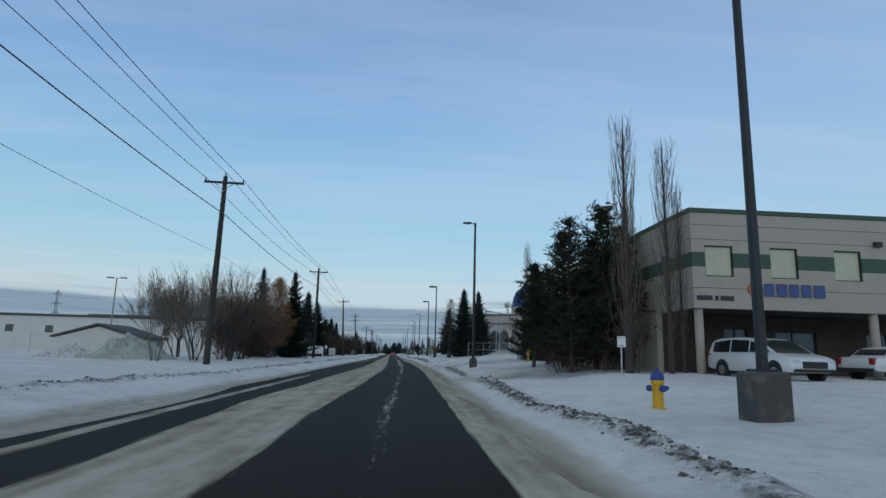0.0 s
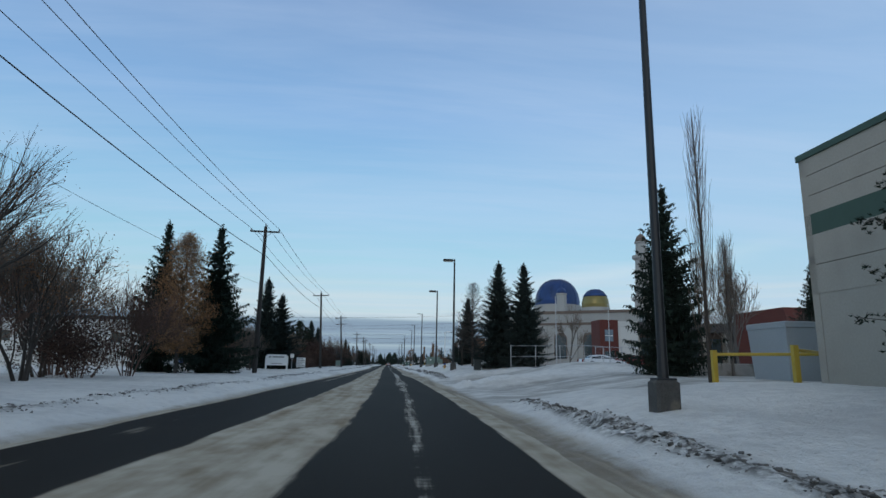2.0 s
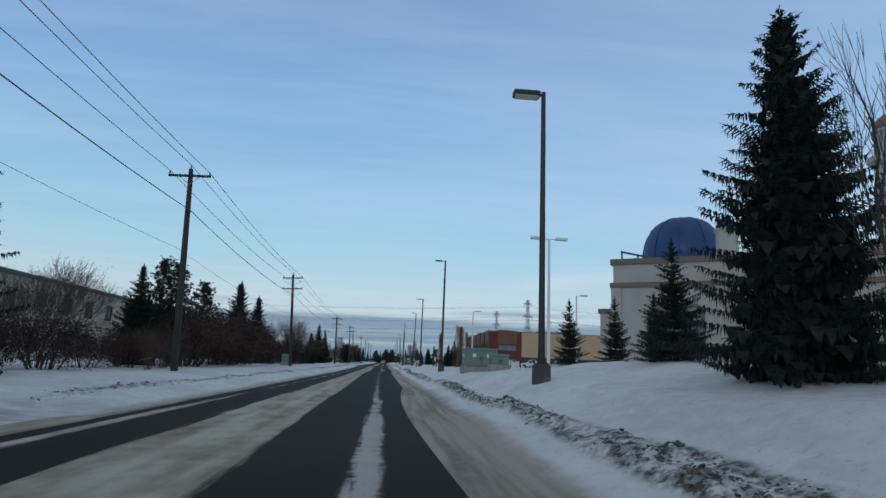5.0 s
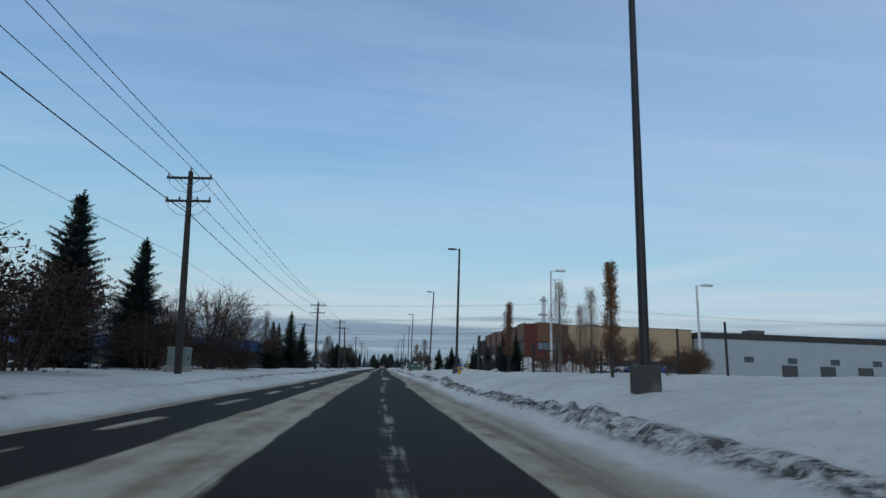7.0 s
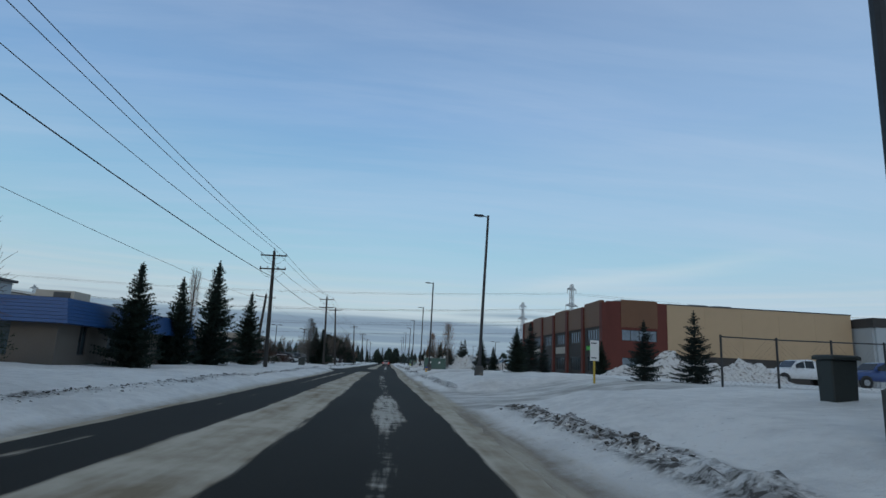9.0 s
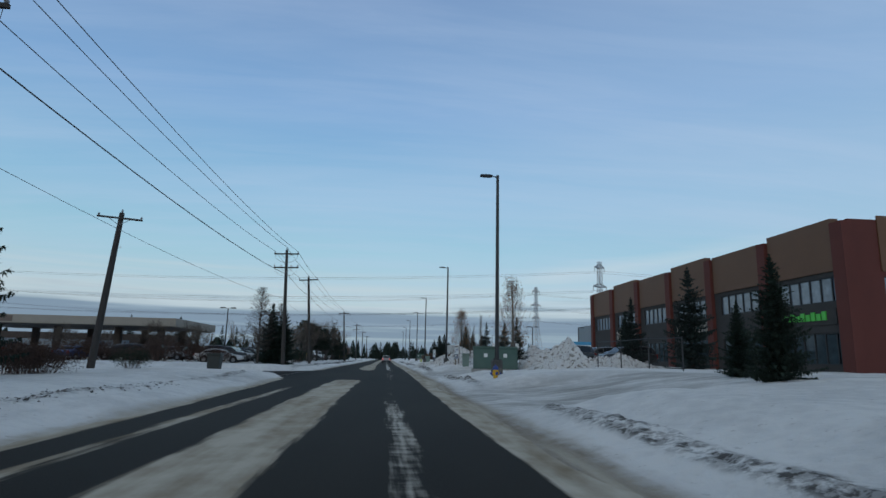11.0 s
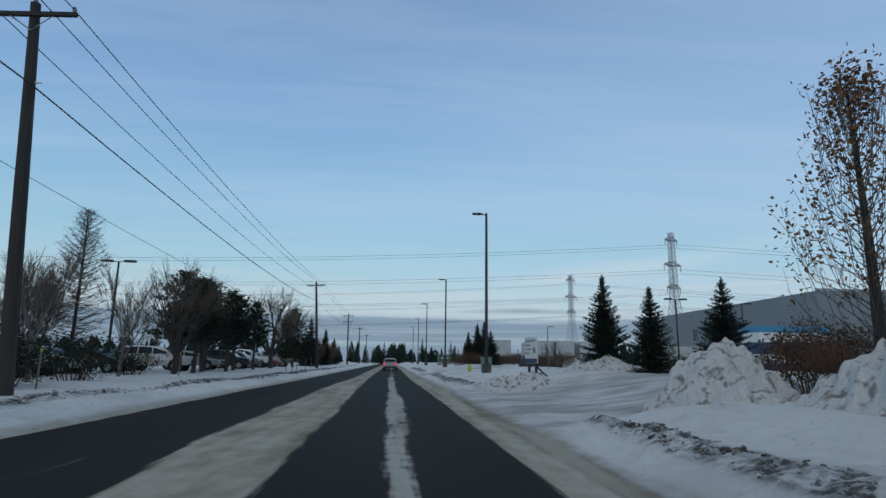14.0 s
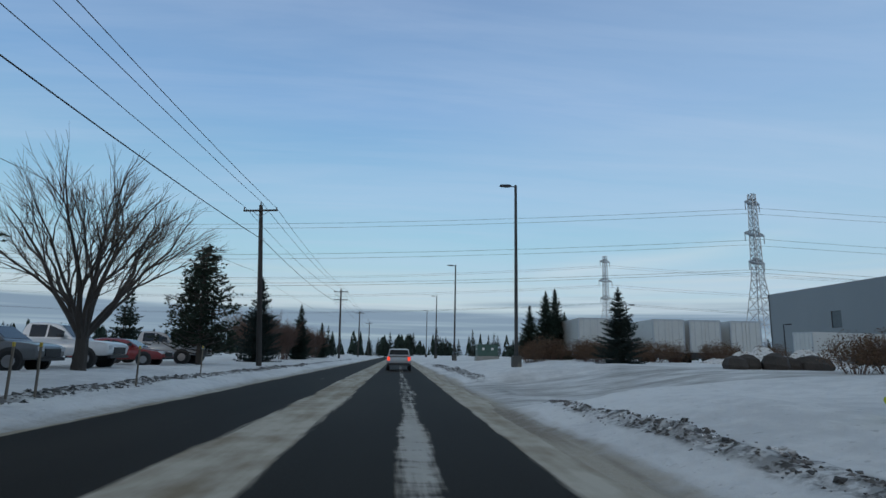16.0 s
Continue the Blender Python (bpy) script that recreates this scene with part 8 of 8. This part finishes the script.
thicket(14.3, 312.6, 1.2, 1.1, "dry"), thicket(16.2, 313.4, 1.4, 1.2, "dry"), bare(15.3, 312.2, 1.5, "red")
# along the parking lot
larch(-12.6, 259.0, 7.4, 1.1), spruce(-12.0, 261.8, 6.2, 0, 1.1), spruce(-11.0, 262.8, 6.0, 0, 1.1)
for a in [(-14.2, 270, 6.0, "ash"), (-16, 275, 6.4, "ash"), (-12.3, 279, 6.6, "ash", 1.1), (-15, 283, 6.2, "grove"), (-18, 288, 6.8, "ash"), (-12.7, 286.5, 6.5, "ash"), (-12.2, 292, 7.0, "elm", 0.8), (-20, 280, 6.5, "ash"), (-20, 305, 6.8, "ash")]:
    bare(*a)
larch(-16.0, 288.5, 8.4), pine(-12.0, 294.5, 5.7, 2, 1.35), pine(-12.6, 298, 6.0, 3, 1.35), pine(-12.0, 301.5, 5.8, 2, 1.35), pine(-12.4, 305, 5.8, 3, 1.35), pine(-13.5, 296.5, 6.4, 3, 1.35), pine(-11.7, 308.5, 5.6, 2, 1.2), pine(-14, 303, 6.4, 2, 1.3)
for i, (x, y, h) in enumerate(((-11.6, 276.5, 1.6), (-11.9, 281, 1.7), (-12.5, 273, 1.5), (-13.2, 289, 1.4))):
    thicket(x, y, h, 1.3, "green")
bare(-12.0, 316.8, 8.7, "elm", 1.02), bare(-16, 309, 6.5, "elm", 0.9), pine(-11.9, 329.3, 6.9, 1, 1.25), pine(-13.6, 333, 6.4, 1, 1.15), spruce(-11.9, 343.5, 7.0, 1, 1.0)
for i, yy in enumerate(range(348, 392, 4)):
    bare(-12.8 - (i % 3), yy, 5.4 - (i % 4) * 0.3, "red", 1.1, label="")
    if i % 2:
        bare(-16, yy + 2, 6.0, "grove")
spruce(-12.3, 366, 6.6, 2), spruce(-13.5, 395, 6, 0)
for i in range(9):
    thicket(-16.5 - i * 1.9, 260.5 + (i % 3) * 1.2, 1.5 + (i % 4) * 0.25, 1.2)
bare(-19.5, 263.5, 5.2, "grove"), bare(-24.0, 265.0, 5.4, "grove"), bare(-29, 264, 5.0, "ash"), bare(-34, 266, 4.6, "grove")
poplar(-19.6, 222, 9.5, 1.3), thicket(-13.2, 232.6, 1.0, 1.4, "green"), thicket(-14.8, 226.2, 1.0, 1.6, "green"), thicket(-17.2, 226.8, 1.0, 1.6, "green")
for i, (x, y) in enumerate(((-24, 296), (-30, 310), (-34, 300), (-40, 318), (-28, 330), (-22, 342), (-26, 352), (-46, 310), (-55, 320), (-36, 340))):
    spruce(x, y, 5.2 + (i % 4) * 0.8, 5)
rnd = random.Random(41)
for i in range(44):
    x = -52 + i * 2.3 + rnd.uniform(-1, 1)
    if -13 < x < 9:
        continue
    spruce(x, rnd.uniform(405, 452) + (30 if x > 9 else 0), rnd.uniform(4.6, 8.2), 5, rnd.uniform(0.9, 1.25))
for i in range(9):
    spruce(-11 + i * 2.4, 520 + (i * 7 % 5) * 6, 6.0 + (i * 5 % 4) * 1.3, 5, 1.1)

# distant wood closing the view at the end of the road, and along both sides
rnd = random.Random(8)
far = Mesh()
for k in range(620):
    a = rnd.random()
    if k < 380:
        x, y = rnd.uniform(-330, 380), rnd.uniform(560, 640)
        if -14 < x < 10 and y < 600:
            y = 625
        h = rnd.uniform(5, 12)
    elif k < 500:
        x, y, h = rnd.uniform(-320, -75), rnd.uniform(330, 560), rnd.uniform(4, 8)
    else:
        x, y, h = rnd.uniform(110, 330), rnd.uniform(430, 560), rnd.uniform(4, 8)
    wide = h * rnd.uniform(0.16, 0.3)
    round_top = rnd.random() < 0.35
    lev = 8
    for j in range(lev):
        u = j / lev
        r = wide * ((1 - u) ** 0.8 if not round_top else math.sin(math.pi * (0.15 + 0.8 * u)) * 1.3)
        for b in range(9):
            t = rnd.uniform(0, math.tau)
            c = Vector((x + math.cos(t) * r * 0.5, y + math.sin(t) * r * 0.5, 0.4 + h * u))
            e = Vector((x + math.cos(t) * r * rnd.uniform(0.8, 1.25), y + math.sin(t) * r, 0.4 + h * u - r * rnd.uniform(0, 0.35)))
            s = Vector((-math.sin(t), math.cos(t), 0)) * r * 0.45
            far.poly(c + Vector((0, 0, h / lev * 1.5)), e + s, e - s)
fw = part("far_woods", far.data("far_woods", M["needles"]), None)
tagged(fw, "distant dark belt of spruce and bare trees on the horizon", "woods", kind="stuff")

# ---- snow piles, clods and packed drives ----
def snow_pile(x, y, rx, ry, h, seed, label="ploughed mound of lumpy dirty snow", material="dirty_snow"):
    rings, segs = (46, 150) if x > 0 and 228 < y < 295 else (20, 60)
    vs, fs = [], []
    low = min(height(x + rx * math.cos(k), y + ry * math.sin(k)) for k in range(7)) - 0.12
    h += max(0.0, height(x, y) - 0.25 - low)
    z0 = min(height(x, y) - 0.25, low)
    for i in range(rings + 1):
        u = i / rings
        for j in range(segs):
            a = math.tau * j / segs
            wob = 1 + 0.34 * noise.noise((math.cos(a) * 1.4 + seed, math.sin(a) * 1.4, 3.0))
            px, py = math.cos(a) * rx * u * wob, math.sin(a) * ry * u * wob
            n = noise.noise((px * 0.7 + seed, py * 0.7, 2.0)) * 0.5 + noise.noise((px * 1.7, py * 1.7 + seed, 4.0)) * 0.16
            q = Vector((px * 2.4 + seed, py * 2.4, 5.0))
            block = noise.voronoi(q)[0]
            chunk = noise.voronoi(q * 2.1)[0]
            lump = (0.5 - min(block[0], 0.8)) * 0.34 + (0.4 - min(chunk[0], 0.8)) * 0.22 + noise.noise((px * 7, py * 7 + seed, 1.0)) * 0.04
            core = (1 - u ** 1.25) * (1 + n)
            vs.append((px, py, (h + 0.25) * core + lump * min(1.0, (1 - u) * 5) * (0.72 + 0.25 * h)))
    for i in range(rings):
        for j in range(segs):
            a, b = i * segs + j, i * segs + (j + 1) % segs
            fs.append((a, b, b + segs, a + segs))
    me = bpy.data.meshes.new("snow_mound")
    me.from_pydata(vs, [], fs)
    me.materials.append(M[material])
    ob = part("snow_mound", me, None, at=pose(x, y, z0))
    return tagged(ob, label, "snow mound", "ploughed snow mounds")


for a in [(9.9, 238.9, 2.7, 2.6, 1.25, 1), (9.7, 233.6, 2.0, 2.4, 1.5, 3), (15.6, 240.6, 3.4, 2.6, 1.0, 18), (6.35, 269.1, 1.9, 2.4, 1.72 - height(6.35, 269.1), 4), (7.8, 265.2, 2.5, 2.6, 2.7 - height(7.8, 265.2), 19), (8.9, 253.3, 1.3, 1.3, 1.9 - height(8.9, 253.3), 23), (12.6, 264.5, 3.6, 3.2, 1.3, 5), (16.5, 266, 4.0, 3.0, 1.6, 6), (9.3, 261.6, 2.7, 2.6, 1.35, 15), (10.6, 265.6, 3.0, 2.8, 1.7, 16),
          (8.3, 255.0, 2.2, 1.5, 0.55, 2), (5.9, 284.4, 2.7, 1.9, 0.42, 7), (6.0, 261.0, 1.6, 1.9, 0.4, 8), (20, 200, 6, 3, 1.6, 9), (26, 203, 6, 3, 1.5, 10), (22.5, 331, 4.5, 1.8, 0.9, 11), (28, 333, 4.5, 1.8, 0.9, 12), (19, 258, 4, 4, 1.6, 13), (11.4, 288.9, 2.6, 2, 0.8, 14),
          ]:
    snow_pile(*a)
tp = snow_pile(-18.6, 40.5, 3.6, 2.6, 1.75, 21, "tarpaulin-covered mound half buried in snow")
tp.data.materials[0] = mat("pale_tarpaulin", (0.36, 0.40, 0.34), 0.55, 0, 0.15, 0.8, 8, 0.2)
snow_pile(-23.5, 42, 2.6, 2.2, 0.9, 22)
for k in range(5):
    r = part("rock", Mesh().lathe([(0.5, 0), (0.62, 0.25), (0.5, 0.55), (0.2, 0.7), (0.02, 0.72)], 7), M["rock"], at=pose(13.2 + k * 0.85, 317.6 + (k % 2) * 0.5, height(13.2 + k, 317.8) - 0.1, 4 * k, 6 - 3 * k, 40 * k) @ Matrix.Diagonal((0.8 + 0.12 * k, 0.9, 0.9 + 0.1 * (k % 3), 1)))
    tagged(r, "dark brown boulder lying on snow", "boulder", "boulders")

rnd = random.Random(77)


def clods(name, spans, x_at, spread, label, density=9.0, big=0.16):
    g = Mesh()
    for y0, y1 in spans:
        for _ in range(int((y1 - y0) * density)):
            y = rnd.uniform(y0, y1)
            x = x_at + (wander(y) + 0.30 * noise.noise((0.0, y * 0.09, 3.0)) if x_at > 0 else edge_l(y) - 0.30 * noise.noise((0.0, (y + 400) * 0.09, 3.0))) + rnd.gauss(0, spread)
            s = rnd.uniform(0.014, big) * rnd.choice((0.5, 0.6, 0.8, 1.2))
            z = height(x, y) - 0.4 * s
            k = len(g.v)
            R = Matrix.Rotation(rnd.uniform(0, 6.3), 3, Vector((rnd.random(), rnd.random(), 1)).normalized())
            for v in ((1, 0, 0), (-1, 0, 0), (0, 1, 0), (0, -1, 0), (0, 0, 1), (0, 0, -1)):
                p = R @ (Vector(v) * s * rnd.uniform(0.6, 1.2))
                g.v.append((x + p.x * 1.2, y + p.y * 1.4, z + p.z * 0.75 + s * 0.25))
            g.f += [(k + a, k + b, k + c) for a, b, c in ((0, 2, 4), (2, 1, 4), (1, 3, 4), (3, 0, 4), (2, 0, 5), (1, 2, 5), (3, 1, 5), (0, 3, 5))]
    ob = part(name, g, M["clod"])
    return tagged(ob, label, "ice clods", kind="stuff")


clods("ice_clods", [(3, 22), (31.5, 46.5), (73, 92), (95, 116), (135, 162), (168.5, 178), (229, 237.5), (253, 267.5), (285.5, 309), (322, 350)], ROAD_R + 1.45, 0.15, "line of broken dirty ice clods along the ploughed verge", 95, 0.048)
clods("ice_clods", [(8, 60), (62, 90), (98, 126), (150, 222), (252, 345)], -1.9, 0.20, "thin line of dirty ice clods beyond the far kerb", 34, 0.055)
clods("ice_clods", [(284, 345)], -1.75, 0.16, "dark broken ice clods beside the parking lot", 40, 0.10)
